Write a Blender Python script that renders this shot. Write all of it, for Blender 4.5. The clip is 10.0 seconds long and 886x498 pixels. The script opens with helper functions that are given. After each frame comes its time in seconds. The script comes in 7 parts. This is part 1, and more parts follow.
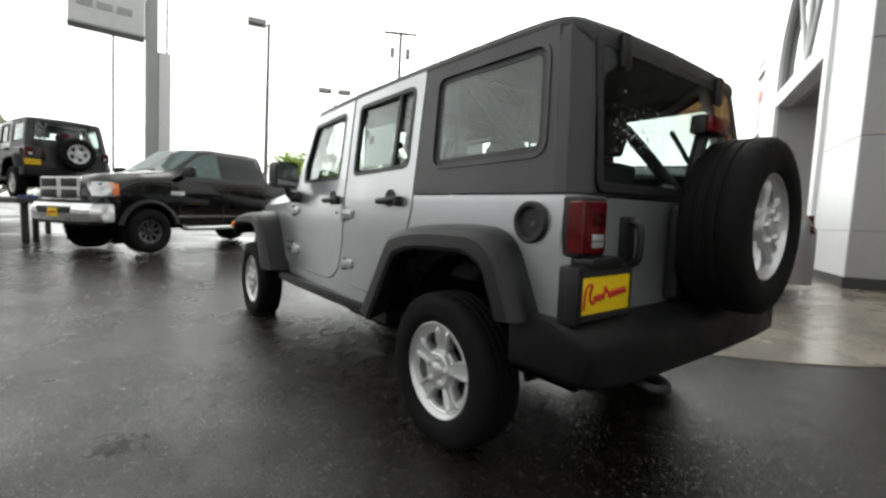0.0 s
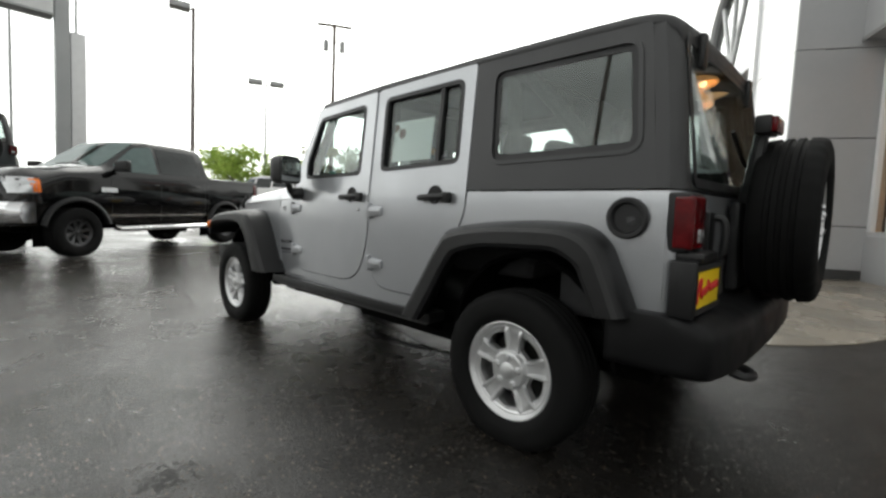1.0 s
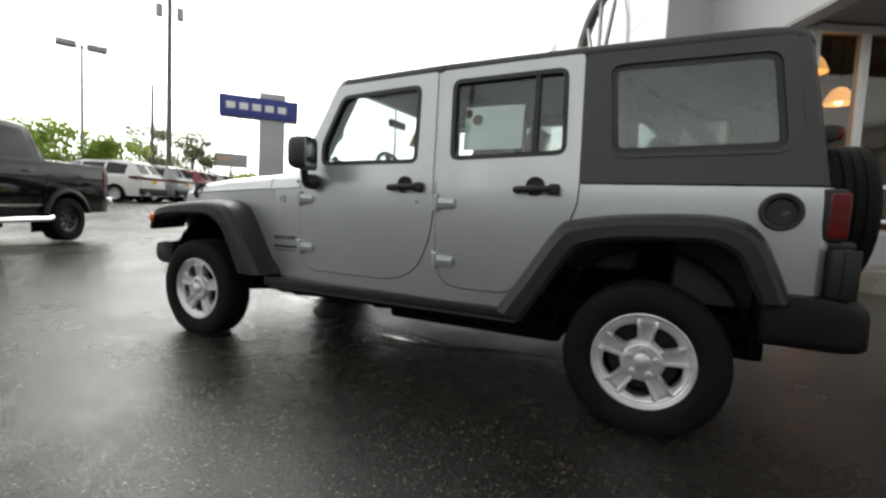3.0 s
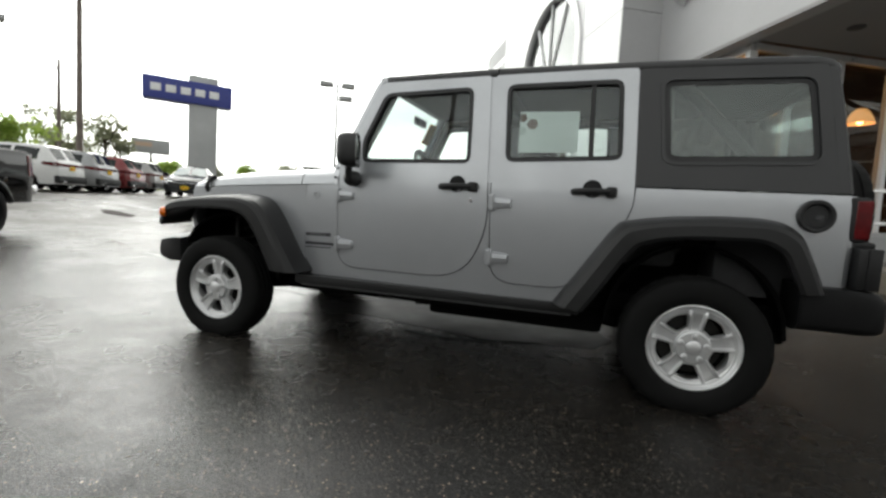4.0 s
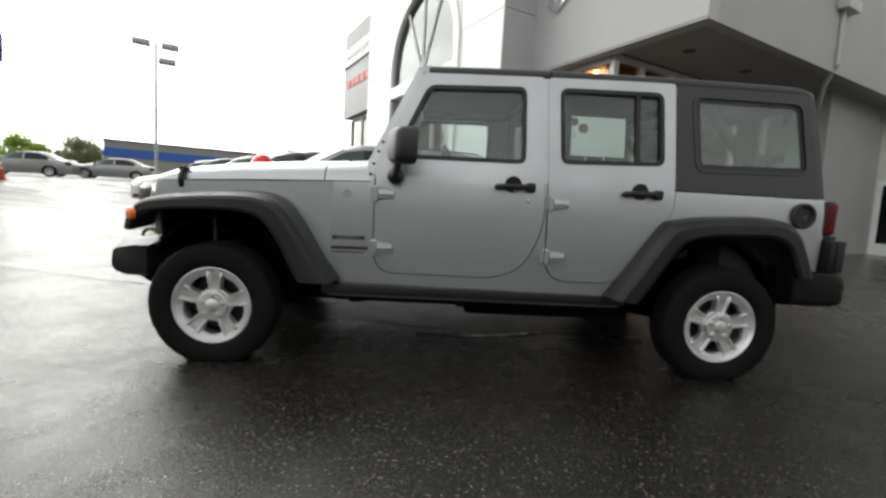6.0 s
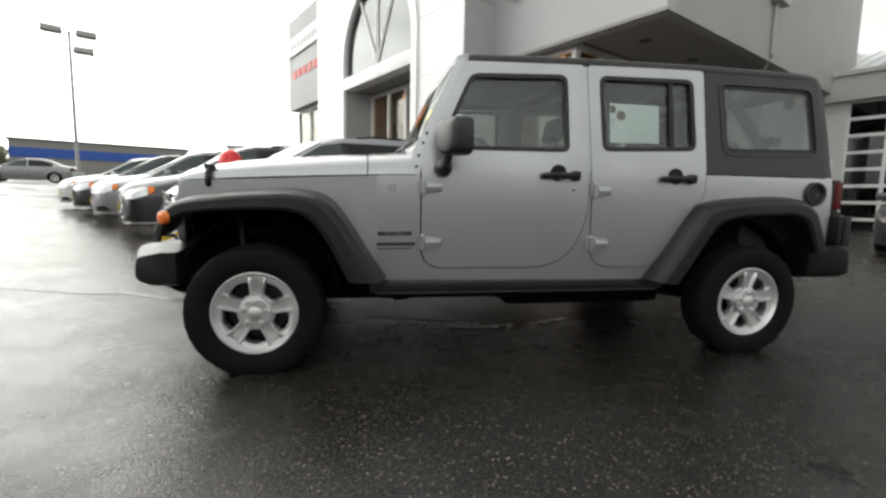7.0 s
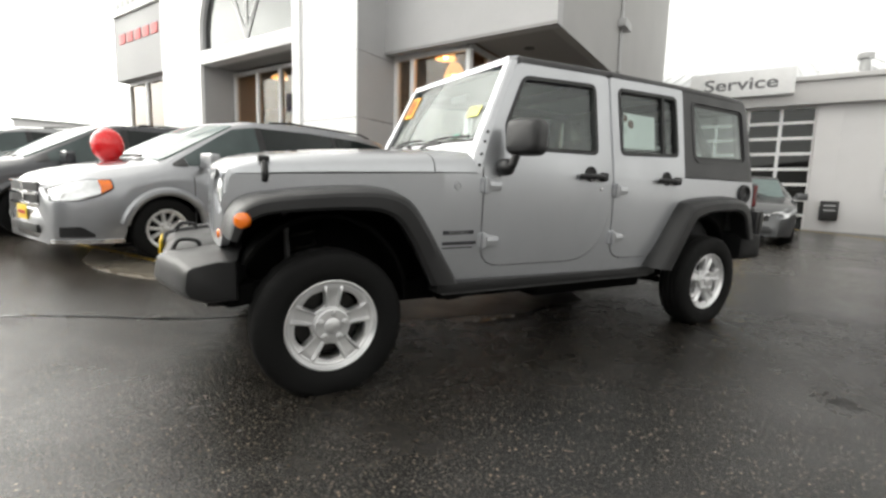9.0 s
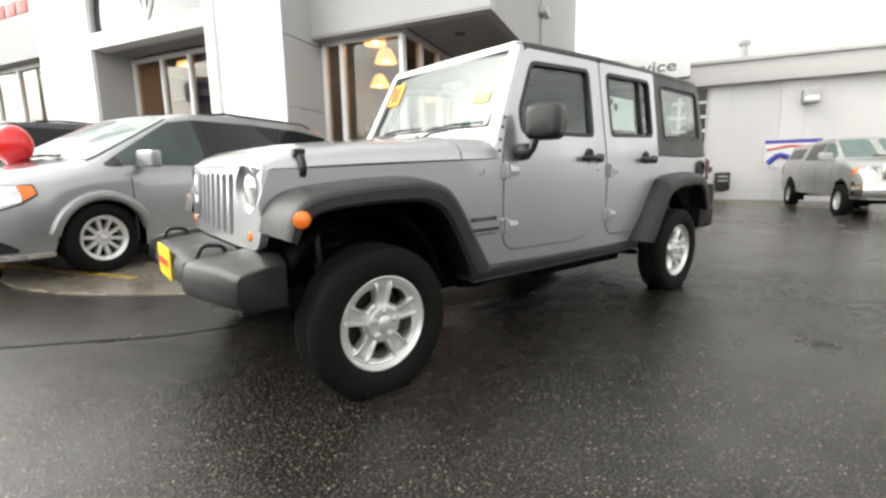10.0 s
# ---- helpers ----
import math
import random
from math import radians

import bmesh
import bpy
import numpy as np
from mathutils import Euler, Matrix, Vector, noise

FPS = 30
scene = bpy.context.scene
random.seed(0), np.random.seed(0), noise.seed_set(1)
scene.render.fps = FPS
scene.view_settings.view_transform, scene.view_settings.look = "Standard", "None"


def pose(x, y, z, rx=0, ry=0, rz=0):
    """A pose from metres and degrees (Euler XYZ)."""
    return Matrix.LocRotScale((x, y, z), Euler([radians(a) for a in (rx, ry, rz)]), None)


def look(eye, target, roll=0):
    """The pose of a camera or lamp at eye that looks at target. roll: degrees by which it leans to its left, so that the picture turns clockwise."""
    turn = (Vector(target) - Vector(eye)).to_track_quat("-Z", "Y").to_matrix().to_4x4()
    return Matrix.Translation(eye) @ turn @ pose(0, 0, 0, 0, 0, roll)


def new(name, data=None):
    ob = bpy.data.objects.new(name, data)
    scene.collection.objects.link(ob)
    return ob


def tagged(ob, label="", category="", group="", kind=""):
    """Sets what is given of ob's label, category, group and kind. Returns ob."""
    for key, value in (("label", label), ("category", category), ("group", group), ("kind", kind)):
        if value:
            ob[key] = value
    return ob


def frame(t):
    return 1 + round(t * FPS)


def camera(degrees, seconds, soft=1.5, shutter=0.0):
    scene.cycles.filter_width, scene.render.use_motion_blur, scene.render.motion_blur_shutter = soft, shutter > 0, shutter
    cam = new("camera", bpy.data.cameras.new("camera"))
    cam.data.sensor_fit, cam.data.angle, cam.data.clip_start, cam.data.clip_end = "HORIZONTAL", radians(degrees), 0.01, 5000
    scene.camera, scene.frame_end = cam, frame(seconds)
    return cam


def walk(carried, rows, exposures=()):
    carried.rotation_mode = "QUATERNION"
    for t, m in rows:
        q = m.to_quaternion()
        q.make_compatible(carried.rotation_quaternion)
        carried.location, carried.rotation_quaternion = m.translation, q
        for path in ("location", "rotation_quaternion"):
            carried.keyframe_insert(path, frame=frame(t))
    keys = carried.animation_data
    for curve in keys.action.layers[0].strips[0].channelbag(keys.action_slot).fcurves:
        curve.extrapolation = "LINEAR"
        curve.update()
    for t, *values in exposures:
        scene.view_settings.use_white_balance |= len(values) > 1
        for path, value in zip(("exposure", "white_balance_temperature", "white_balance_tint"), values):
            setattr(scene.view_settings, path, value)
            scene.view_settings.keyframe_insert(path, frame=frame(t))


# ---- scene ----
cam = camera(88.5, 10.0, soft=2.7)

PATH = [
    (0, (-1.572, 2.084, 1.044), (0.001, 0.858, 0.9), 3.0),
    (0.5, (-1.388, 2.299, 1.044), (0.084, 0.953, 0.893), 3.1),
    (1, (-1.125, 2.479, 1.014), (0.253, 1.036, 0.872), 2.6),
    (1.5, (-0.878, 2.612, 0.973), (0.383, 1.065, 0.837), 4.5),
    (2, (-0.632, 2.721, 0.995), (0.479, 1.063, 0.868), 4.5),
    (2.5, (-0.329, 2.858, 0.97), (0.653, 1.121, 0.842), 3.5),
    (4, (0.567, 3.36, 0.945), (1.15, 1.452, 0.793), 3.4),
    (4.5, (0.874, 3.424, 0.943), (1.314, 1.478, 0.8), 4.4),
    (5, (1.154, 3.47, 0.978), (1.384, 1.491, 0.806), 4.2),
    (6.5, (2.129, 3.366, 0.984), (1.892, 1.39, 0.782), 2.0),
    (7, (2.396, 3.3, 0.967), (2.048, 1.342, 0.746), 1.1),
    (7.5, (2.681, 3.219, 0.981), (2.203, 1.288, 0.774), 3.0),
    (8, (2.96, 3.163, 0.991), (2.27, 1.303, 0.747), 1.4),
    (8.5, (3.253, 3.032, 0.98), (2.395, 1.244, 0.723), 1.0),
    (9, (3.517, 2.889, 0.985), (2.542, 1.161, 0.737), 1.7),
    (9.5, (3.779, 2.75, 0.993), (2.61, 1.154, 0.697), -0.0),
    (10, (3.991, 2.541, 0.985), (2.731, 1.017, 0.685), -1.1),
]
walk(cam, [(t, look(eye, target, roll)) for t, eye, target, roll in PATH],
     [(0.0, 0.22, 6600, 5), (2.5, 0.08, 6600, 5), (4.5, 0.04, 6600, 5), (6.5, 0.15, 6650, 5), (8.0, 0.28, 6750, 6), (9.0, 0.6, 6800, 7), (10.0, 0.95, 6800, 7)])

# ---- light ----
world = bpy.data.worlds.new("overcast_sky")
scene.world = world
world.use_nodes = True
wn, wl = world.node_tree.nodes, world.node_tree.links
SUN_ELEV, SUN_AZ = 42.0, -45.0          # elevation; azimuth of the sun, degrees from +X towards +Y
sky = wn.new("ShaderNodeTexSky")
sky.sky_type, sky.sun_disc = "NISHITA", False
sky.sun_elevation, sky.sun_rotation = radians(SUN_ELEV), radians(90 - SUN_AZ)
sky.air_density, sky.dust_density, sky.ozone_density = 1.0, 4.0, 1.0
grey = wn.new("ShaderNodeHueSaturation")
grey.inputs["Saturation"].default_value = 0.07
wl.new(sky.outputs[0], grey.inputs["Color"])
wco = wn.new("ShaderNodeTexCoord")
wmap = wn.new("ShaderNodeMapping")
wmap.inputs["Scale"].default_value = (1.0, 1.0, 3.2)
wl.new(wco.outputs["Generated"], wmap.inputs["Vector"])
cloud = wn.new("ShaderNodeTexNoise")
cloud.inputs["Scale"].default_value, cloud.inputs["Detail"].default_value = 2.2, 5.0
wl.new(wmap.outputs[0], cloud.inputs["Vector"])
cramp = wn.new("ShaderNodeMapRange")
cramp.inputs["From Min"].default_value, cramp.inputs["From Max"].default_value = 0.3, 0.7
cramp.inputs["To Min"].default_value, cramp.inputs["To Max"].default_value = 0.66, 1.26
wl.new(cloud.outputs["Fac"], cramp.inputs["Value"])
wmul = wn.new("ShaderNodeMix")
wmul.data_type, wmul.blend_type = "RGBA", "MULTIPLY"
wmul.inputs["Factor"].default_value = 1.0
veil = wn.new("ShaderNodeMix")
veil.data_type = "RGBA"
veil.inputs["Factor"].default_value = 0.55
veil.inputs["B"].default_value = (4.6, 4.6, 4.6, 1)
wl.new(grey.outputs[0], veil.inputs["A"])
wl.new(veil.outputs["Result"], wmul.inputs["A"])
wl.new(cramp.outputs[0], wmul.inputs["B"])
# the cloud is thinner, and so brighter, low down
wsep = wn.new("ShaderNodeSeparateXYZ")
wl.new(wco.outputs["Generated"], wsep.inputs[0])
glow = wn.new("ShaderNodeMapRange")
glow.interpolation_type = "SMOOTHSTEP"
glow.inputs["From Min"].default_value, glow.inputs["From Max"].default_value = 0.0, 0.8
glow.inputs["To Min"].default_value, glow.inputs["To Max"].default_value = 1.30, 0.88
wl.new(wsep.outputs["Z"], glow.inputs["Value"])
wlow = wn.new("ShaderNodeMix")
wlow.data_type, wlow.blend_type = "RGBA", "MULTIPLY"
wlow.inputs["Factor"].default_value = 1.0
wl.new(wmul.outputs["Result"], wlow.inputs["A"])
# and brighter on the sun's side
side = wn.new("ShaderNodeMapRange")
side.inputs["From Min"].default_value, side.inputs["From Max"].default_value = -1.0, 1.0
side.interpolation_type = "SMOOTHSTEP"
side.inputs["To Min"].default_value, side.inputs["To Max"].default_value = 0.62, 1.18
wl.new(wsep.outputs["X"], side.inputs["Value"])
both_ = wn.new("ShaderNodeMath")
both_.operation = "MULTIPLY"
wl.new(glow.outputs[0], both_.inputs[0])
wl.new(side.outputs[0], both_.inputs[1])
wl.new(both_.outputs[0], wlow.inputs["B"])
wl.new(wlow.outputs["Result"], wn["Background"].inputs["Color"])
wn["Background"].inputs["Strength"].default_value = 0.3
sun = new("sun", bpy.data.lights.new("sun", "SUN"))
sun.data.energy, sun.data.angle, sun.data.color = 0.3, radians(70), (1.0, 0.97, 0.93)
sun_dir = Vector((math.cos(radians(SUN_AZ)) * math.cos(radians(SUN_ELEV)), math.sin(radians(SUN_AZ)) * math.cos(radians(SUN_ELEV)), math.sin(radians(SUN_ELEV))))
sun.matrix_world = look(sun_dir * 60, (0, 0, 0))

# ---- materials ----


def nodes(name):
    m = bpy.data.materials.new(name)
    m.use_nodes = True
    return m, m.node_tree.nodes, m.node_tree.links, m.node_tree.nodes["Principled BSDF"]


def noise_tex(n, l, scale, detail=4.0, rough=0.55):
    co = n.new("ShaderNodeTexCoord")
    t = n.new("ShaderNodeTexNoise")
    t.inputs["Scale"].default_value, t.inputs["Detail"].default_value, t.inputs["Roughness"].default_value = scale, detail, rough
    l.new(co.outputs["Object"], t.inputs["Vector"])
    return t


def spread(n, l, src, a, b, lo=0.3, hi=0.7):
    r = n.new("ShaderNodeMapRange")
    r.inputs["From Min"].default_value, r.inputs["From Max"].default_value = lo, hi
    r.inputs["To Min"].default_value, r.inputs["To Max"].default_value = a, b
    l.new(src, r.inputs["Value"])
    return r.outputs[0]


def mix_col(n, l, fac, a, b, mode="MIX"):
    m = n.new("ShaderNodeMix")
    m.data_type, m.blend_type = "RGBA", mode
    for key, v in (("Factor", fac), ("A", a), ("B", b)):
        if isinstance(v, (tuple, float, int)):
            m.inputs[key].default_value = v if not isinstance(v, tuple) else (*v, 1.0)
        else:
            l.new(v, m.inputs[key])
    return m.outputs["Result"]


def bump(n, l, b, height, strength, dist):
    k = n.new("ShaderNodeBump")
    k.inputs["Strength"].default_value, k.inputs["Distance"].default_value = strength, dist
    l.new(height, k.inputs["Height"])
    l.new(k.outputs[0], b.inputs["Normal"])
    return k


def surface(name, col, rough, metal=0.0, var=0.12, scale=6.0, fine=60.0, bumpy=0.0, coat=0.0, spec=0.5, rvar=0.08):
    """A painted, plastic, metal or stone surface with wear at two scales."""
    m, n, l, b = nodes(name)
    big, small = noise_tex(n, l, scale), noise_tex(n, l, fine, 2.0)
    dark = tuple(c * (1 - var) for c in col)
    lite = tuple(min(1.0, c * (1 + var)) for c in col)
    c1 = mix_col(n, l, spread(n, l, big.outputs["Fac"], 0, 1), dark, lite)
    c2 = mix_col(n, l, spread(n, l, small.outputs["Fac"], 0, var), c1, tuple(c * 0.6 for c in col))
    l.new(c2, b.inputs["Base Color"])
    l.new(spread(n, l, big.outputs["Fac"], max(0.02, rough - rvar), min(1, rough + rvar)), b.inputs["Roughness"])
    b.inputs["Metallic"].default_value = metal
    b.inputs["Coat Weight"].default_value = coat
    b.inputs["Coat Roughness"].default_value = 0.04
    b.inputs["Specular IOR Level"].default_value = spec
    if bumpy:
        bump(n, l, b, small.outputs["Fac"], 0.6, bumpy)
    return m


def car_paint(name, col, metal=0.55, rough=0.38):
    """Clear-coated paint, with flakes and rain drops drying on it."""
    m, n, l, b = nodes(name)
    flake, dirt, drops = noise_tex(n, l, 900.0, 1.0), noise_tex(n, l, 3.0, 5.0), noise_tex(n, l, 130.0, 1.0)
    c = mix_col(n, l, spread(n, l, flake.outputs["Fac"], 0, 1), tuple(v * 0.85 for v in col), tuple(min(1, v * 1.15) for v in col))
    c = mix_col(n, l, spread(n, l, dirt.outputs["Fac"], 0.0, 0.2), c, tuple(v * 0.6 + 0.006 for v in col))
    l.new(c, b.inputs["Base Color"])
    b.inputs["Metallic"].default_value = metal
    l.new(spread(n, l, dirt.outputs["Fac"], rough - 0.05, rough + 0.08), b.inputs["Roughness"])
    b.inputs["Coat Weight"].default_value = 1.0
    l.new(spread(n, l, dirt.outputs["Fac"], 0.03, 0.14), b.inputs["Coat Roughness"])
    bump(n, l, b, spread(n, l, drops.outputs["Fac"], 0, 1, 0.66, 0.74), 0.25, 0.0006)
    return m


def glass(name, tint, gloss=0.04, rain=0.0):
    """Thin glazing: a clear tinted sheet whose gloss grows towards grazing, with rain drops on it."""
    m, n, l, b = nodes(name)
    n.remove(b)
    tr, gl, lw, mx = (n.new(k) for k in ("ShaderNodeBsdfTransparent", "ShaderNodeBsdfGlossy", "ShaderNodeLayerWeight", "ShaderNodeMixShader"))
    tr.inputs[0].default_value = (*tint, 1)
    gl.inputs["Roughness"].default_value = 0.015
    gl.inputs["Color"].default_value = (0.96, 0.98, 0.97, 1)
    lw.inputs["Blend"].default_value = 0.5
    power, fac = n.new("ShaderNodeMath"), n.new("ShaderNodeMapRange")
    power.operation = "POWER"
    power.inputs[1].default_value = 5.0
    l.new(lw.outputs["Facing"], power.inputs[0])
    l.new(power.outputs[0], fac.inputs["Value"])
    fac.inputs["To Min"].default_value, fac.inputs["To Max"].default_value = gloss, 0.95
    l.new(fac.outputs[0], mx.inputs[0])
    l.new(tr.outputs[0], mx.inputs[1])
    l.new(gl.outputs[0], mx.inputs[2])
    l.new(mx.outputs[0], n["Material Output"].inputs[0])
    if rain:
        t = noise_tex(n, l, 95.0, 1.0)
        k = n.new("ShaderNodeBump")
        k.inputs["Strength"].default_value, k.inputs["Distance"].default_value = 0.5, 0.0008
        l.new(spread(n, l, t.outputs["Fac"], 0, rain, 0.70, 0.78), k.inputs["Height"])
        l.new(k.outputs[0], gl.inputs["Normal"])
    return m


def lamp_mat(name, col, strength):
    m, n, l, b = nodes(name)
    b.inputs["Base Color"].default_value = (*col, 1)
    b.inputs["Emission Color"].default_value = (*col, 1)
    b.inputs["Emission Strength"].default_value = strength
    return m


def asphalt_mat():
    """Wet asphalt: dark binder, pale chips, damp patches of two sizes that smooth and darken it."""
    m, n, l, b = nodes("wet_asphalt")
    co = n.new("ShaderNodeTexCoord")
    big, mid, chip, grit = noise_tex(n, l, 0.25, 5.0, 0.6), noise_tex(n, l, 1.6, 6.0, 0.7), noise_tex(n, l, 95.0, 3.0, 0.65), noise_tex(n, l, 420.0, 2.0)
    speck = n.new("ShaderNodeTexVoronoi")
    speck.inputs["Scale"].default_value = 56.0
    l.new(co.outputs["Object"], speck.inputs["Vector"])
    base = mix_col(n, l, spread(n, l, mid.outputs["Fac"], 0, 1), (0.006, 0.0057, 0.0053), (0.014, 0.0132, 0.0121))
    base = mix_col(n, l, spread(n, l, chip.outputs["Fac"], 0.0, 0.9, 0.52, 0.66), base, (0.11, 0.096, 0.078))
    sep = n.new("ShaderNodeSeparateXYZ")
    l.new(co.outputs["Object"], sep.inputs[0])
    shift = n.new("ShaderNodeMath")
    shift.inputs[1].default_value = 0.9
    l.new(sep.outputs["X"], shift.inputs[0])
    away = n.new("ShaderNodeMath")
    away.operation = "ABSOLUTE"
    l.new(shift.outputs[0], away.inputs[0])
    # base darkened round x = -0.9 to paint the car's dark reflection; fades sooner behind
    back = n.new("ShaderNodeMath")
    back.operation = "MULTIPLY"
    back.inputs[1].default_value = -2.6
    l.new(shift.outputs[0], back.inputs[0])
    fade_dist = n.new("ShaderNodeMath")
    fade_dist.operation = "MAXIMUM"
    l.new(away.outputs[0], fade_dist.inputs[0])
    l.new(back.outputs[0], fade_dist.inputs[1])
    dark_fade = spread(n, l, fade_dist.outputs[0], 0.0, 1.0, 0.5, 4.6)
    base = mix_col(n, l, dark_fade, mix_col(n, l, 0.8, base, (0.008, 0.0074, 0.0067)), base)
    # paler further behind: the reflection of sky and hall put into the colour
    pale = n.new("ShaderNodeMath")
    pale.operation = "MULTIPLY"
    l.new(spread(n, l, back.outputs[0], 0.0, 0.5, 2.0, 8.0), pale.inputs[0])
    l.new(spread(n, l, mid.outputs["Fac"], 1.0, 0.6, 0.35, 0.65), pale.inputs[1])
    pick = n.new("ShaderNodeMath")
    pick.operation = "MULTIPLY"
    l.new(spread(n, l, speck.outputs["Distance"], 1.0, 0.0, 0.12, 0.34), pick.inputs[0])
    l.new(spread(n, l, speck.outputs["Color"], 0.0, 1.0, 0.45, 0.92), pick.inputs[1])
    wet = n.new("ShaderNodeMath")
    wet.operation = "ADD"
    blot = noise_tex(n, l, 7.0, 5.0, 0.65)
    wet0 = n.new("ShaderNodeMath")
    wet0.operation = "ADD"
    l.new(spread(n, l, big.outputs["Fac"], 0, 0.5, 0.40, 0.60), wet0.inputs[0])
    l.new(spread(n, l, mid.outputs["Fac"], 0, 0.28, 0.38, 0.62), wet0.inputs[1])
    # a film of water left along a curved track
    ring = n.new("ShaderNodeVectorMath")
    ring.operation = "DISTANCE"
    ring.inputs[1].default_value = (1.9, -1.1, 0.0)
    l.new(co.outputs["Object"], ring.inputs[0])
    sway = noise_tex(n, l, 0.9, 4.0, 0.6)
    off = n.new("ShaderNodeMath")
    off.operation = "MULTIPLY_ADD"
    l.new(sway.outputs["Fac"], off.inputs[0])
    off.inputs[1].default_value = 1.1
    l.new(ring.outputs["Value"], off.inputs[2])
    gapm = n.new("ShaderNodeMath")
    gapm.operation = "SUBTRACT"
    l.new(off.outputs[0], gapm.inputs[0])
    gapm.inputs[1].default_value = 3.52
    absm = n.new("ShaderNodeMath")
    absm.operation = "ABSOLUTE"
    l.new(gapm.outputs[0], absm.inputs[0])
    film = n.new("ShaderNodeMath")
    film.operation = "MULTIPLY"
    l.new(spread(n, l, absm.outputs[0], 1.0, 0.0, 0.06, 0.55), film.inputs[0])
    l.new(spread(n, l, sep.outputs["X"], 0.0, 1.0, 0.6, 1.8), film.inputs[1])
    wet0b = n.new("ShaderNodeMath")
    wet0b.operation = "MULTIPLY_ADD"
    l.new(film.outputs[0], wet0b.inputs[0])
    wet0b.inputs[1].default_value = 0.16
    l.new(wet0.outputs[0], wet0b.inputs[2])
    l.new(wet0b.outputs[0], wet.inputs[0])
    l.new(spread(n, l, blot.outputs["Fac"], -0.1, 0.32, 0.35, 0.65), wet.inputs[1])
    base = mix_col(n, l, spread(n, l, wet.outputs[0], 0.0, 0.6, 0.45, 1.0), base, (0.006, 0.006, 0.006))
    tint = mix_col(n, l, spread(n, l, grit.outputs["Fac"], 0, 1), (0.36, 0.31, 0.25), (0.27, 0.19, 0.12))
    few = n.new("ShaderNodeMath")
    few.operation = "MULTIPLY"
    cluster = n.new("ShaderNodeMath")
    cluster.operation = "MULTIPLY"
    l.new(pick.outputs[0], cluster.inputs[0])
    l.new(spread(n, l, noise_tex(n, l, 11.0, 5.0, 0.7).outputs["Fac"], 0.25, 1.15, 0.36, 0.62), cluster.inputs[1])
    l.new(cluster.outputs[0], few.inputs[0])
    l.new(spread(n, l, dark_fade, 0.6, 1.0, 0.0, 0.35), few.inputs[1])
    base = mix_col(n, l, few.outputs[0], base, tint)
    # paler, browner asphalt before the parked row
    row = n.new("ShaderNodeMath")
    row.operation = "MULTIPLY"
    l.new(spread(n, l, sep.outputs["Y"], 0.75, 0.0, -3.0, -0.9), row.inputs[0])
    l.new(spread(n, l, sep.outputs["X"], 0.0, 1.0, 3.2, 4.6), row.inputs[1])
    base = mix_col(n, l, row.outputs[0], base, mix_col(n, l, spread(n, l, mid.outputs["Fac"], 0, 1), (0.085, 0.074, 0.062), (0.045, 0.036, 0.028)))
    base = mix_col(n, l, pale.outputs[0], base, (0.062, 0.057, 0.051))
    # a crumbled patch, darker and rough
    gap = n.new("ShaderNodeVectorMath")
    gap.operation = "DISTANCE"
    gap.inputs[1].default_value = (0.72, 2.0, 0.0)
    l.new(co.outputs["Object"], gap.inputs[0])
    worn = n.new("ShaderNodeMath")
    worn.operation = "MULTIPLY_ADD"
    crumb = noise_tex(n, l, 24.0, 4.0, 0.7)
    l.new(crumb.outputs["Fac"], worn.inputs[0])
    worn.inputs[1].default_value = 0.7
    l.new(gap.outputs["Value"], worn.inputs[2])
    patch = spread(n, l, worn.outputs[0], 0.7, 0.0, 0.37, 0.45)
    base = mix_col(n, l, patch, base, (0.004, 0.004, 0.004))
    l.new(base, b.inputs["Base Color"])
    rgh = n.new("ShaderNodeMath")
    rgh.operation = "MULTIPLY_ADD"
    l.new(patch, rgh.inputs[0])
    rgh.inputs[1].default_value = 0.35
    l.new(spread(n, l, wet.outputs[0], 0.30, 0.15, 0.1, 0.9), rgh.inputs[2])
    # the lot towards the street has drained: rougher, with films of water left in streaks
    streak = noise_tex(n, l, 0.55, 4.0, 0.55)
    drained = n.new("ShaderNodeMath")
    drained.operation = "MULTIPLY"
    l.new(spread(n, l, sep.outputs["X"], 0.0, 0.22, 8.0, 14.0), drained.inputs[0])
    l.new(spread(n, l, streak.outputs["Fac"], 1.0, 0.1, 0.44, 0.60), drained.inputs[1])
    far = n.new("ShaderNodeMath")
    l.new(rgh.outputs[0], far.inputs[0])
    l.new(drained.outputs[0], far.inputs[1])
    l.new(far.outputs[0], b.inputs["Roughness"])
    gloss = n.new("ShaderNodeMath")
    gloss.operation = "MULTIPLY"
    l.new(spread(n, l, dark_fade, 0.30, 0.44, 0.05, 0.65), gloss.inputs[0])
    patchy = n.new("ShaderNodeMath")
    patchy.operation = "MULTIPLY"
    l.new(spread(n, l, sep.outputs["X"], 1.0, 0.7, 5.0, 10.0), patchy.inputs[0])
    l.new(spread(n, l, noise_tex(n, l, 1.3, 6.0, 0.68).outputs["Fac"], 0.55, 1.45, 0.34, 0.66), patchy.inputs[1])
    l.new(patchy.outputs[0], gloss.inputs[1])
    glossf = n.new("ShaderNodeMath")
    glossf.operation = "MULTIPLY_ADD"
    l.new(film.outputs[0], glossf.inputs[0])
    glossf.inputs[1].default_value = 0.12
    l.new(gloss.outputs[0], glossf.inputs[2])
    crumbly = n.new("ShaderNodeMath")
    crumbly.operation = "MULTIPLY"
    l.new(glossf.outputs[0], crumbly.inputs[0])
    l.new(spread(n, l, patch, 1.0, 0.3, 0.0, 1.0), crumbly.inputs[1])
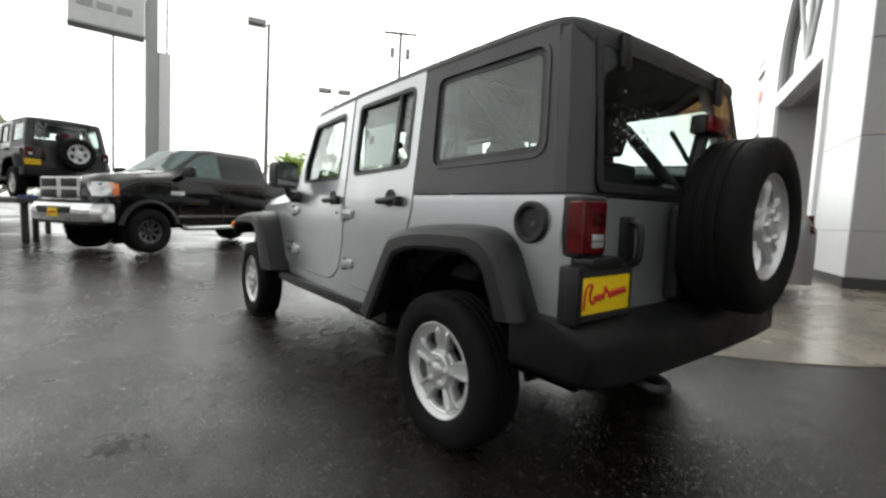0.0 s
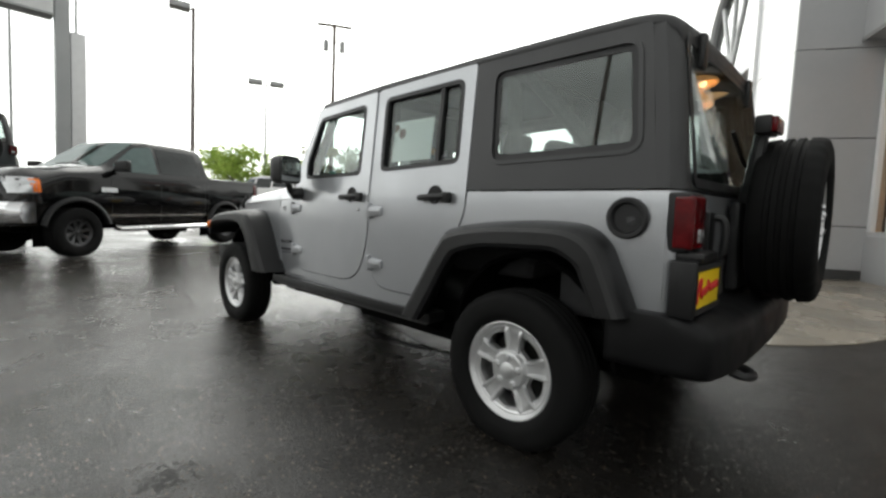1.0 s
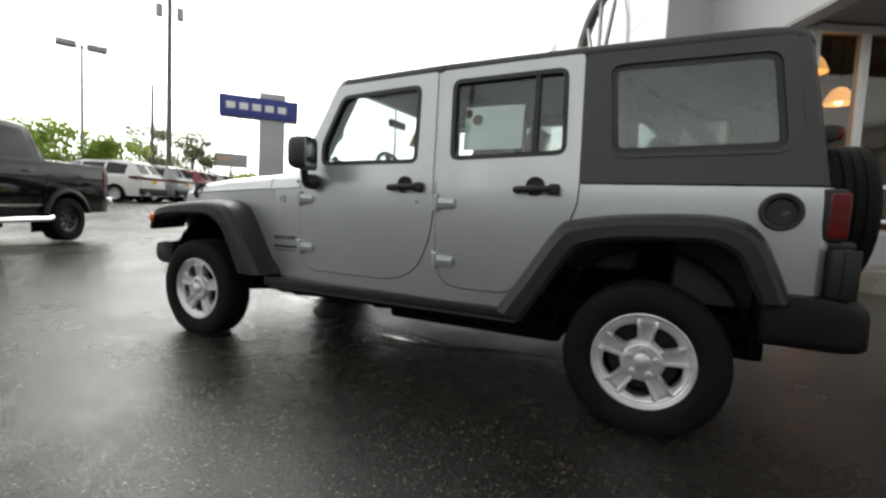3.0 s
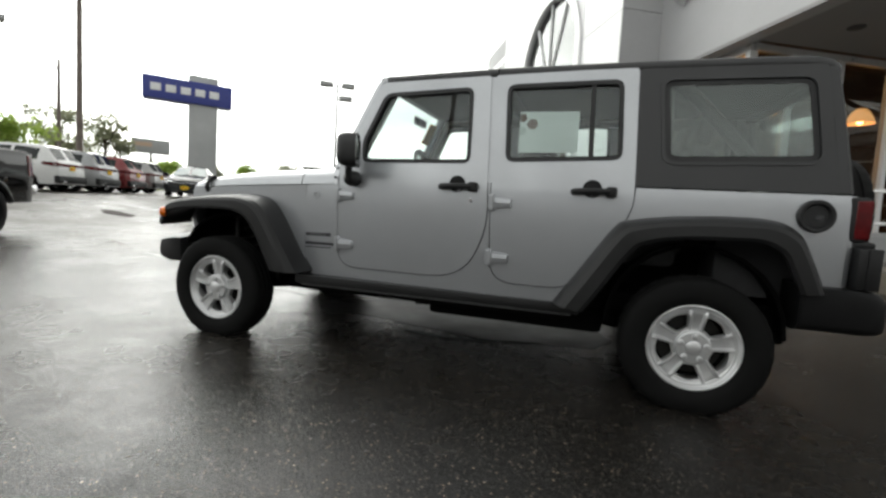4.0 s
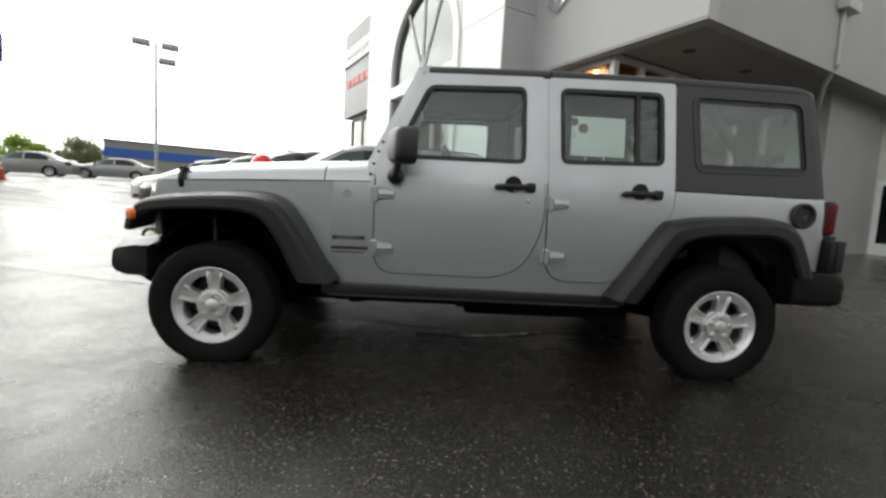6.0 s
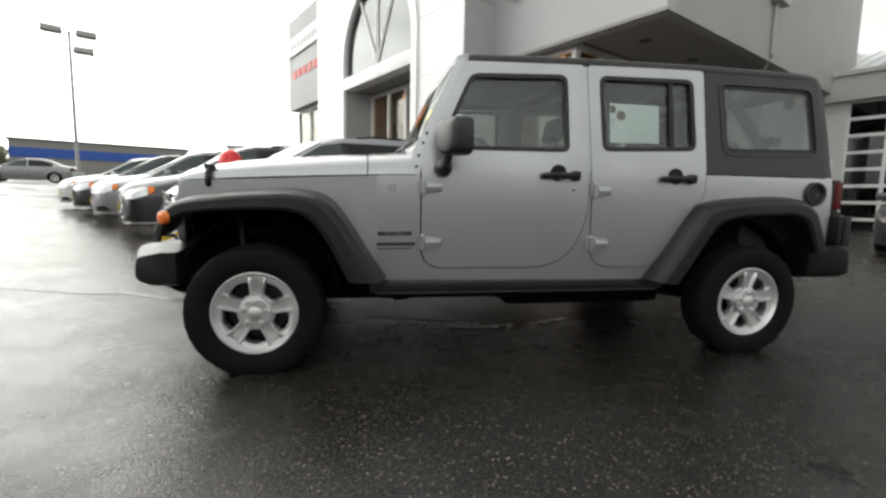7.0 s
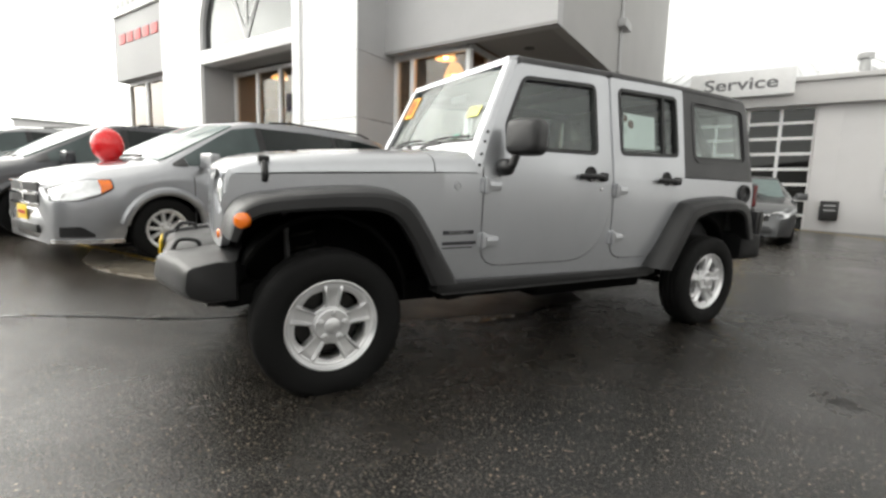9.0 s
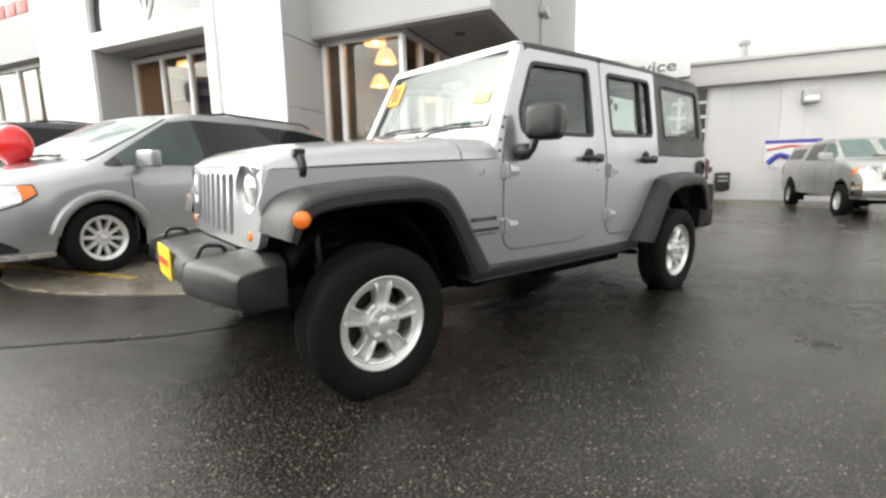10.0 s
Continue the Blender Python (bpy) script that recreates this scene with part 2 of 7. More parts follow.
    l.new(crumbly.outputs[0], b.inputs["Specular IOR Level"])
    h = n.new("ShaderNodeMath")
    h.operation = "MULTIPLY_ADD"
    l.new(grit.outputs["Fac"], h.inputs[0])
    h.inputs[1].default_value = 0.45
    l.new(chip.outputs["Fac"], h.inputs[2])
    stone = n.new("ShaderNodeTexVoronoi")
    stone.inputs["Scale"].default_value = 110.0
    l.new(co.outputs["Object"], stone.inputs["Vector"])
    h3 = n.new("ShaderNodeMath")
    h3.operation = "MULTIPLY_ADD"
    l.new(stone.outputs["Distance"], h3.inputs[0])
    h3.inputs[1].default_value = -0.7
    l.new(h.outputs[0], h3.inputs[2])
    h2 = n.new("ShaderNodeMath")
    h2.operation = "MULTIPLY"
    l.new(h3.outputs[0], h2.inputs[0])
    l.new(spread(n, l, wet.outputs[0], 1.0, 0.65, 0.3, 0.95), h2.inputs[1])
    bump(n, l, b, h2.outputs[0], 0.72, 0.0028)
    return m


def foliage_mat(name, a, b_):
    m, n, l, b = nodes(name)
    geo = n.new("ShaderNodeNewGeometry")
    t = noise_tex(n, l, 2.0)
    c = mix_col(n, l, geo.outputs["Random Per Island"], a, b_)
    c = mix_col(n, l, spread(n, l, t.outputs["Fac"], 0, 0.3), c, tuple(v * 0.6 for v in a))
    l.new(c, b.inputs["Base Color"])
    b.inputs["Roughness"].default_value = 0.55
    thin, mx = n.new("ShaderNodeBsdfTranslucent"), n.new("ShaderNodeMixShader")
    l.new(c, thin.inputs["Color"])
    mx.inputs[0].default_value = 0.5
    l.new(b.outputs[0], mx.inputs[1])
    l.new(thin.outputs[0], mx.inputs[2])
    l.new(mx.outputs[0], n["Material Output"].inputs[0])
    return m


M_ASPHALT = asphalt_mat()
M_CONCRETE = surface("wet_concrete", (0.21, 0.185, 0.15), 0.25, var=0.3, scale=1.2, fine=70, bumpy=0.002, rvar=0.16)
M_LINE = surface("worn_road_paint", (0.52, 0.51, 0.48), 0.5, var=0.4, scale=8, fine=90)
M_LINEY = surface("worn_yellow_paint", (0.5, 0.34, 0.06), 0.5, var=0.4, scale=8, fine=90)
M_SILVER = car_paint("silver_paint", (0.450, 0.461, 0.482), 0.72, 0.33)
M_DARKP = car_paint("dark_blue_black_paint", (0.028, 0.030, 0.036), 0.3, 0.3)
M_BLACKP = surface("black_paint", (0.004, 0.004, 0.0043), 0.06, var=0.1, scale=2.0, rvar=0.02)
M_GREYP = car_paint("graphite_paint", (0.055, 0.057, 0.06))
M_VAN = car_paint("van_silver_paint", (0.35, 0.357, 0.375), 0.7, 0.34)
M_WHITEP = car_paint("white_paint", (0.78, 0.78, 0.77), 0.0, 0.35)
M_REDP = car_paint("dark_red_paint", (0.20, 0.012, 0.014), 0.2, 0.35)
M_LSILVER = car_paint("light_silver_paint", (0.33, 0.335, 0.34))
M_BLUEGREY = surface("blue_grey_paint", (0.012, 0.013, 0.015), 0.22, var=0.1, scale=2.0, rvar=0.04, spec=0.25)
M_TAN = car_paint("pewter_paint", (0.42, 0.415, 0.405))
M_PLASTIC = surface("textured_black_plastic", (0.011, 0.011, 0.0117), 0.40, var=0.18, scale=5, fine=350, bumpy=0.0008, rvar=0.08, spec=0.40)
M_MIRRORCASE = surface("satin_black_plastic", (0.014, 0.014, 0.015), 0.38, var=0.15, scale=5, fine=350, bumpy=0.0004, rvar=0.06, spec=0.6)
# black plastic darkened in colour for the rear bumper's shaded facing
M_BUMPER = surface("shaded_bumper_plastic", (0.0065, 0.0065, 0.007), 0.5, var=0.3, scale=6, fine=300, bumpy=0.001, rvar=0.12, spec=0.22)
M_WATER = surface("standing_water", (0.012, 0.012, 0.0115), 0.05, var=0.2, scale=3.0, rvar=0.03, spec=0.5)
M_DAMP_SHADE = surface("shaded_damp_asphalt", (0.010, 0.0098, 0.0094), 0.42, var=0.45, scale=2.5, fine=160, bumpy=0.0012, rvar=0.10, spec=0.2)
M_HARDTOP = surface("textured_black_hardtop", (0.021, 0.021, 0.0225), 0.44, var=0.15, scale=4, fine=500, bumpy=0.0006, spec=0.6)
M_DARK = surface("dark_underbody", (0.004, 0.004, 0.004), 0.85, var=0.3, scale=8, spec=0.06)
M_SEAL = surface("rubber_seal", (0.012, 0.012, 0.013), 0.5, var=0.1)
M_TYRE = surface("tyre_rubber", (0.005, 0.005, 0.005), 0.75, var=0.3, scale=12, fine=160, bumpy=0.0008, spec=0.18)
M_ALLOY = surface("painted_alloy", (0.72, 0.72, 0.725), 0.36, 0.75, var=0.1, scale=9, fine=200)
M_ALLOYD = surface("dark_alloy", (0.075, 0.075, 0.078), 0.33, 0.65, var=0.1)
M_CHROME = surface("chrome", (0.75, 0.75, 0.76), 0.1, 1.0, var=0.05, rvar=0.04)
M_MIRROR = surface("mirror_glass", (0.45, 0.47, 0.47), 0.02, 1.0, var=0.03, rvar=0.005)
M_MESH = surface("grille_mesh", (0.36, 0.36, 0.37), 0.4, 0.4, var=0.3, scale=30, fine=300, bumpy=0.001)
M_STEEL = surface("brake_steel", (0.03, 0.029, 0.027), 0.6, 0.5, var=0.2)
M_SEATS = surface("grey_cloth", (0.045, 0.045, 0.047), 0.85, var=0.2, scale=20, fine=400, bumpy=0.001)
M_GLASS = glass("tinted_car_glass", (0.86, 0.895, 0.885), 0.045, 0.0)
M_TINTED = glass("tinted_rear_glass", (0.74, 0.79, 0.775), 0.07, 0.0)
M_CLEAR = glass("windscreen_glass", (0.84, 0.885, 0.875), 0.06, 0.1)
M_SIDEG = surface("far_side_glass", (0.055, 0.075, 0.075), 0.04, var=0.15, scale=2.0, rvar=0.02, spec=0.5)
M_PRIV = surface("far_car_glass", (0.015, 0.019, 0.019), 0.04, var=0.1, rvar=0.02, spec=0.38)
# opaque; the pale teal base stands in for sky reflected in the screens
M_SCREENG = surface("sky_tinted_windscreen", (0.13, 0.175, 0.17), 0.03, var=0.1, rvar=0.01, spec=0.2)
M_SHOPGLASS = glass("showroom_glass", (0.78, 0.70, 0.62), 0.055)
M_DOORGLASS = glass("service_door_glass", (0.12, 0.125, 0.125), 0.03)
M_ARCHGLASS = glass("arch_glass", (0.34, 0.35, 0.36), 0.13)
M_DROP = surface("rain_drop", (0.55, 0.57, 0.58), 0.08, var=0.05, spec=0.9)
M_REDDEEP = surface("deep_red_lens", (0.045, 0.001, 0.002), 0.15, var=0.3, scale=30, spec=0.3)
M_GREYPLASTIC = surface("worn_grey_plastic", (0.07, 0.07, 0.07), 0.5, var=0.25, scale=7, fine=120)
M_RED = surface("red_lens", (0.10, 0.002, 0.004), 0.12, var=0.35, scale=22, spec=0.35)
M_AMBER = surface("amber_lens", (0.85, 0.18, 0.01), 0.15, var=0.1, coat=0.5)
M_LENS = surface("clear_lens", (0.66, 0.67, 0.68), 0.10, 0.6, var=0.10, scale=14, fine=30, coat=0.8)
M_YELLOW = surface("yellow_plate", (0.90, 0.62, 0.01), 0.4, var=0.05)
M_REDINK = surface("red_ink", (0.55, 0.01, 0.01), 0.5, var=0.05)
M_INK = surface("dark_ink", (0.03, 0.03, 0.035), 0.5, var=0.05)
M_PAPER = surface("paper", (0.84, 0.88, 0.86), 0.6, var=0.05)
M_PAPERINK = surface("grey_ink", (0.66, 0.71, 0.69), 0.6, var=0.1)
M_BROWNINK = surface("brown_ink", (0.16, 0.09, 0.07), 0.6, var=0.2)
M_STICKER = surface("orange_sticker", (0.95, 0.42, 0.02), 0.5, var=0.05)
M_PALEORANGE = surface("faded_orange_print", (0.62, 0.46, 0.34), 0.6, var=0.1)
M_YSTICK = surface("pale_yellow_sticker", (0.8, 0.78, 0.2), 0.5, var=0.05)
M_WHITEPANEL = surface("white_metal_panel", (0.84, 0.84, 0.845), 0.38, var=0.05, scale=0.8, fine=12)
M_GREYPANEL = surface("light_grey_panel", (0.40, 0.40, 0.405), 0.45, var=0.06, scale=0.7, fine=14)
M_WINGPANEL = surface("grey_wing_panel", (0.27, 0.27, 0.275), 0.45, var=0.06, scale=0.7, fine=14)
M_STUCCO = surface("grey_stucco", (0.36, 0.355, 0.35), 0.7, var=0.08, scale=0.8, fine=90, bumpy=0.002)
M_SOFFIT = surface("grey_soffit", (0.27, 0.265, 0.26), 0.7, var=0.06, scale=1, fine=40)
M_WHITETRIM = surface("white_trim", (0.80, 0.80, 0.80), 0.4, var=0.05, scale=2)
M_ALU = surface("pale_aluminium", (0.62, 0.62, 0.62), 0.35, 0.4, var=0.06, scale=5)
M_BASE = surface("dark_base_trim", (0.05, 0.05, 0.05), 0.6, var=0.2)
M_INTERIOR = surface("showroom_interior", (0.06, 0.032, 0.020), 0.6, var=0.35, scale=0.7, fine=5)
M_INTFLOOR = surface("showroom_floor", (0.22, 0.16, 0.11), 0.35, var=0.2, scale=1.5)
M_WOOD = surface("warm_wood_panel", (0.15, 0.075, 0.04), 0.45, var=0.25, scale=3, fine=50)
M_WALLW = surface("white_service_wall", (0.62, 0.61, 0.61), 0.6, var=0.05, scale=0.6, fine=40, bumpy=0.001)
M_FASCIA = surface("service_fascia", (0.52, 0.51, 0.505), 0.55, var=0.05, scale=0.8, fine=30)
M_ROOFM = surface("ribbed_roof_metal", (0.66, 0.67, 0.675), 0.35, 0.3, var=0.06, scale=1.0, fine=20)
M_SIGNW = surface("white_sign_face", (0.80, 0.80, 0.80), 0.4, var=0.04)
M_SIGNB = surface("blue_sign_face", (0.03, 0.045, 0.25), 0.35, var=0.06)
M_SIGNR = surface("red_sign_letters", (0.55, 0.04, 0.04), 0.45, var=0.06)
M_PYLON = surface("pylon_grey", (0.42, 0.43, 0.43), 0.5, var=0.08, scale=1.0, fine=30)
M_POLE = surface("grey_steel_pole", (0.40, 0.40, 0.40), 0.5, 0.3, var=0.15, scale=3)
# steel and timber pole colours lifted to paint the bright sky's bloom
M_BROWNPOLE = surface("dark_steel_pole", (0.20, 0.17, 0.16), 0.55, var=0.2, scale=2)
M_TIMBER = surface("weathered_timber", (0.19, 0.155, 0.135), 0.8, var=0.3, scale=2)
M_CONE = surface("orange_cone", (0.50, 0.07, 0.015), 0.5, var=0.1)
M_BALLOON = surface("red_balloon", (0.75, 0.015, 0.02), 0.22, var=0.05, coat=0.4)
# leaf colours raised to carry the haze and backlight on the crowns
M_LEAF = foliage_mat("backlit_pale_leaves", (0.30, 0.42, 0.07), (0.50, 0.62, 0.17))
M_LEAFD = foliage_mat("haze_pale_leaves", (0.34, 0.36, 0.24), (0.50, 0.52, 0.36))
M_BARK = surface("bark", (0.09, 0.065, 0.05), 0.85, var=0.3, scale=6, fine=60, bumpy=0.004)
M_FARWALL = surface("far_grey_wall", (0.27, 0.265, 0.25), 0.7, var=0.08, scale=0.3)
M_FARBLUE = surface("far_blue_band", (0.03, 0.10, 0.42), 0.6, var=0.06)
M_FARROOF = surface("far_flat_roof", (0.18, 0.18, 0.18), 0.8, var=0.1)
M_WARM = lamp_mat("warm_lamp_glow", (1.0, 0.66, 0.34), 10.0)
M_SHADEG = lamp_mat("lamp_shade_glass", (1.0, 0.64, 0.30), 0.9)
M_BANNERW = surface("banner_cloth", (0.78, 0.77, 0.76), 0.6, var=0.05)
M_BANNERB = surface("banner_blue", (0.06, 0.06, 0.38), 0.6, var=0.05)
M_BANNERR = surface("banner_red", (0.60, 0.08, 0.07), 0.6, var=0.05)

# ---- mesh tools ----


def sharpen(bm, angle=35):
    bmesh.ops.recalc_face_normals(bm, faces=bm.faces)
    lim = radians(angle)
    for f in bm.faces:
        f.smooth = True
    for e in bm.edges:
        if len(e.link_faces) == 2 and e.calc_face_angle(0) > lim:
            e.smooth = False
    return bm


def put_mesh(name, bm, mat, angle=35):
    sharpen(bm, angle)
    me = bpy.data.meshes.new(name)
    bm.to_mesh(me)
    bm.free()
    if mat:
        me.materials.append(mat)
    return me


def part(name, bm, mat, parent, label="", angle=35):
    """Links a bmesh as one mesh object under a thing or a part."""
    ob = new(name, put_mesh(name, bm, mat, angle))
    ob.parent = parent
    if label:
        ob["label"] = label
    return ob


def thing(name, label, category, m=None, group="", kind=""):
    ob = new(name)
    ob.empty_display_size = 0.2
    if m is not None:
        ob.matrix_world = m
    return tagged(ob, label, category, group, kind)


def solid(name, bm, mat, label, category, m=None, group="", kind="", angle=35):
    ob = new(name, put_mesh(name, bm, mat, angle))
    if m is not None:
        ob.matrix_world = m
    return tagged(ob, label, category, group, kind)


def box(lo, hi, bev=0.0, seg=2, bm=None):
    bm2 = bmesh.new()
    bmesh.ops.create_cube(bm2, size=1)
    for v in bm2.verts:
        v.co = Vector([lo[i] + (v.co[i] + 0.5) * (hi[i] - lo[i]) for i in range(3)])
    if bev:
        bmesh.ops.bevel(bm2, geom=list(bm2.edges), offset=bev, segments=seg, profile=0.6, affect="EDGES", clamp_overlap=True)
    return join(bm, bm2)


def join(bm, other):
    if bm is None:
        return other
    tmp = bpy.data.meshes.new("tmp")
    other.to_mesh(tmp)
    other.free()
    bm.from_mesh(tmp)
    bpy.data.meshes.remove(tmp)
    return bm


def rp(pts, n=5):
    """A polygon with rounded corners, from rows of (a, b, radius)."""
    out, k = [], len(pts)
    for i in range(k):
        p = Vector(pts[i][:2])
        r = pts[i][2] if len(pts[i]) > 2 else 0
        if r <= 0:
            out.append(tuple(p))
            continue
        a, b = Vector(pts[i - 1][:2]) - p, Vector(pts[(i + 1) % k][:2]) - p
        la, lb = min(r, a.length * 0.49), min(r, b.length * 0.49)
        s, e = p + a.normalized() * la, p + b.normalized() * lb
        for j in range(n + 1):
            t = j / n
            out.append(tuple((1 - t) ** 2 * s + 2 * t * (1 - t) * p + t * t * e))
    return out


def inset(poly, d):
    """The polygon, drawn in by d (out if negative)."""
    k, out = len(poly), []
    area = sum(poly[i - 1][0] * poly[i][1] - poly[i][0] * poly[i - 1][1] for i in range(k))
    sg = 1 if area > 0 else -1
    for i in range(k):
        p, a, b = Vector(poly[i]), Vector(poly[i - 1]), Vector(poly[(i + 1) % k])
        e1, e2 = (p - a), (b - p)
        if e1.length < 1e-6 or e2.length < 1e-6:
            out.append(tuple(p))
            continue
        n1, n2 = Vector((-e1.y, e1.x)).normalized() * sg, Vector((-e2.y, e2.x)).normalized() * sg
        nn = n1 + n2
        nn = nn.normalized() if nn.length > 1e-6 else n1
        out.append(tuple(p + nn * d / max(0.5, nn.dot(n1))))
    return out


def plate(outer, holes, put, bm=None, cuts=(), across=()):
    """A sheet with holes and thickness. put(a, b, side) gives the place of a point on its face (0) or back (1); cuts, across: where it is scored, to bend."""
    b2 = bmesh.new()
    edges = []
    for poly in [outer] + list(holes):
        vs = [b2.verts.new((p[0], p[1], 0)) for p in poly]
        edges += [b2.edges.new((vs[i - 1], vs[i])) for i in range(len(vs))]
    bmesh.ops.triangle_fill(b2, use_beauty=True, use_dissolve=False, edges=edges, normal=(0, 0, 1))
    for c in cuts:
        bmesh.ops.bisect_plane(b2, geom=list(b2.verts) + list(b2.edges) + list(b2.faces), dist=1e-6, plane_co=(0, c, 0), plane_no=(0, 1, 0))
    for c in across:
        bmesh.ops.bisect_plane(b2, geom=list(b2.verts) + list(b2.edges) + list(b2.faces), dist=1e-6, plane_co=(c, 0, 0), plane_no=(1, 0, 0))
    front = list(b2.faces)
    rim = [e for e in b2.edges if len(e.link_faces) == 1]
    twin = {v: b2.verts.new(v.co) for v in list(b2.verts)}
    for f in front:
        b2.faces.new([twin[v] for v in reversed(f.verts)])
    for e in rim:
        p, q = e.verts
        b2.faces.new((p, q, twin[q], twin[p]))
    back = set(twin.values())
    for v in b2.verts:
        v.co = Vector(put(v.co.x, v.co.y, 1 if v in back else 0))
    return join(bm, b2)


def loft(rings, closed=True, caps=True, bm=None):
    """A skin through rings of as many points each."""
    b2 = bmesh.new()
    vs = [[b2.verts.new(p) for p in r] for r in rings]
    k = len(rings[0])
    for i in range(len(rings) - 1):
        for j in range(k if closed else k - 1):
            q = (vs[i][j], vs[i][(j + 1) % k], vs[i + 1][(j + 1) % k], vs[i + 1][j])
            if len(set(q)) == 4:
                b2.faces.new(q)
    if caps and closed:
        b2.faces.new(list(reversed(vs[0])))
        b2.faces.new(vs[-1])
    return join(bm, b2)


def lathe(profile, n=48, axis="y", bm=None, wave=None):
    """A body of rotation from rows of (radius, along). wave(i, j, r): the radius of segment i at row j."""
    rings = []
    for i in range(n):
        a = 2 * math.pi * i / n
        ring = []
        for j, (r, h) in enumerate(profile):
            if wave:
                r = wave(i, j, r)
            c, s = r * math.cos(a), r * math.sin(a)
            ring.append({"y": (c, h, s), "z": (c, s, h), "x": (h, c, s)}[axis])
        rings.append(ring)
    b2 = bmesh.new()
    vs = [[b2.verts.new(p) for p in r] for r in rings]
    for i in range(n):
        for j in range(len(profile) - 1):
            b2.faces.new((vs[i][j], vs[(i + 1) % n][j], vs[(i + 1) % n][j + 1], vs[i][j + 1]))
    bmesh.ops.remove_doubles(b2, verts=b2.verts, dist=1e-5)
    return join(bm, b2)


def tube(pts, r, n=8, bm=None, caps=True):
    """A round bar along points; r is one radius or one for each point."""
    pts = [Vector(p) for p in pts]
    rings, ref = [], None
    for i, p in enumerate(pts):
        d = (pts[min(i + 1, len(pts) - 1)] - pts[max(i - 1, 0)]).normalized()
        if ref is None:
            ref = Vector((0, 0, 1)) if abs(d.z) < 0.9 else Vector((1, 0, 0))
        a = d.cross(ref).normalized()
        b = d.cross(a).normalized()
        ref = -b if ref.dot(-b) > ref.dot(b) else b
        rr = r[i] if isinstance(r, (list, tuple)) else r
        rings.append([p + (a * math.cos(2 * math.pi * j / n) + b * math.sin(2 * math.pi * j / n)) * rr for j in range(n)])
    return loft(rings, True, caps, bm)


def curve_pts(pts, n=6):
    """A smooth line through points."""
    out = []
    P = [Vector(p) for p in pts]
    for i in range(len(P) - 1):
        a, b, c, d = P[max(i - 1, 0)], P[i], P[i + 1], P[min(i + 2, len(P) - 1)]
        for j in range(n):
            t = j / n
            out.append(0.5 * (2 * b + (c - a) * t + (2 * a - 5 * b + 4 * c - d) * t * t + (3 * b - a - 3 * c + d) * t ** 3))
    return out + [P[-1]]


def flip_y(bm):
    for v in bm.verts:
        v.co.y = -v.co.y
    bmesh.ops.reverse_faces(bm, faces=bm.faces)
    return bm


def mirror_case(rings, cy, cz, wy, wz):
    """A rounded mirror shell: rings of (x, scale) round a softened rectangle."""
    def soft_box(a, k):
        c, q = math.cos(a), math.sin(a)
        return cy + wy * k * math.copysign(abs(c) ** 0.42, c), cz + wz * k * math.copysign(abs(q) ** 0.42, q)
    return loft([[(x, *soft_box(2 * math.pi * i / 28 + 0.05, k)) for i in range(28)] for x, k in rings])


def both(s, bm):
    return bm if s > 0 else flip_y(bm)


# The lot slopes up by 2.7 % towards the showroom.
SLOPE = 0.027
RISE = 0.034      # the tyres are pressed flat by this much
LOT = Matrix.Translation((0, 0, SLOPE * 0.75 + RISE)) @ pose(0, 0, 0, -math.degrees(math.atan(SLOPE)), 0, 0)


def ease(t):
    t = max(0.0, min(1.0, t))
    return t * t * (3 - 2 * t)


def swell(x, y):
    """The lot climbs to the street."""
    return 0.62 * ease((x - 11.0) / 7.0) * ease((-y - 2.0) / 5.0)


def gz(x, y):
    return SLOPE * (0.75 - y) + RISE + swell(x, y)


def on_lot(x, y, heading, lift=0.0):
    """A pose on the lot's surface; heading in degrees from +X."""
    return Matrix.Translation((x, y, gz(x, y) + lift)) @ pose(0, 0, 0, -math.degrees(math.atan(SLOPE)), 0, 0) @ pose(0, 0, 0, 0, 0, heading)

# ---- wheels ----
WHEELS = {}


def tyre_bm(r, rim, w, blocks=128, flat=0.0):
    h = w / 2
    prof = [(rim, -h * 0.82), (rim + 0.02, -h * 0.97), (rim + 0.35 * (r - rim), -h * 1.03), (rim + 0.7 * (r - rim), -h), (r - 0.018, -h * 0.93), (r - 0.003, -h * 0.78)]
    for c in (-0.36, 0.0, 0.36):
        prof += [(r, h * (c - 0.1)), (r - 0.009, h * (c - 0.06)), (r - 0.009, h * (c + 0.06)), (r, h * (c + 0.1))]
    prof += [(a, -b) for a, b in reversed(prof[:6])]
    last = len(prof) - 1
    edge = {4, 5, last - 4, last - 5}

    def wave(i, j, q):
        return q - 0.003 if j in edge and i % 4 > 1 else q
    bm = lathe(prof, blocks, "y", None, wave)
    for v in bm.verts:
        # pressed flat where it stands, with the walls bulged a little above
        if flat and v.co.z < flat - r:
            v.co.z = flat - r
        if flat and v.co.z < -rim and abs(v.co.y) > h * 0.8:
            v.co.y *= 1.0 + 0.07 * min(1.0, (-rim - v.co.z) / 0.06)
    return bm


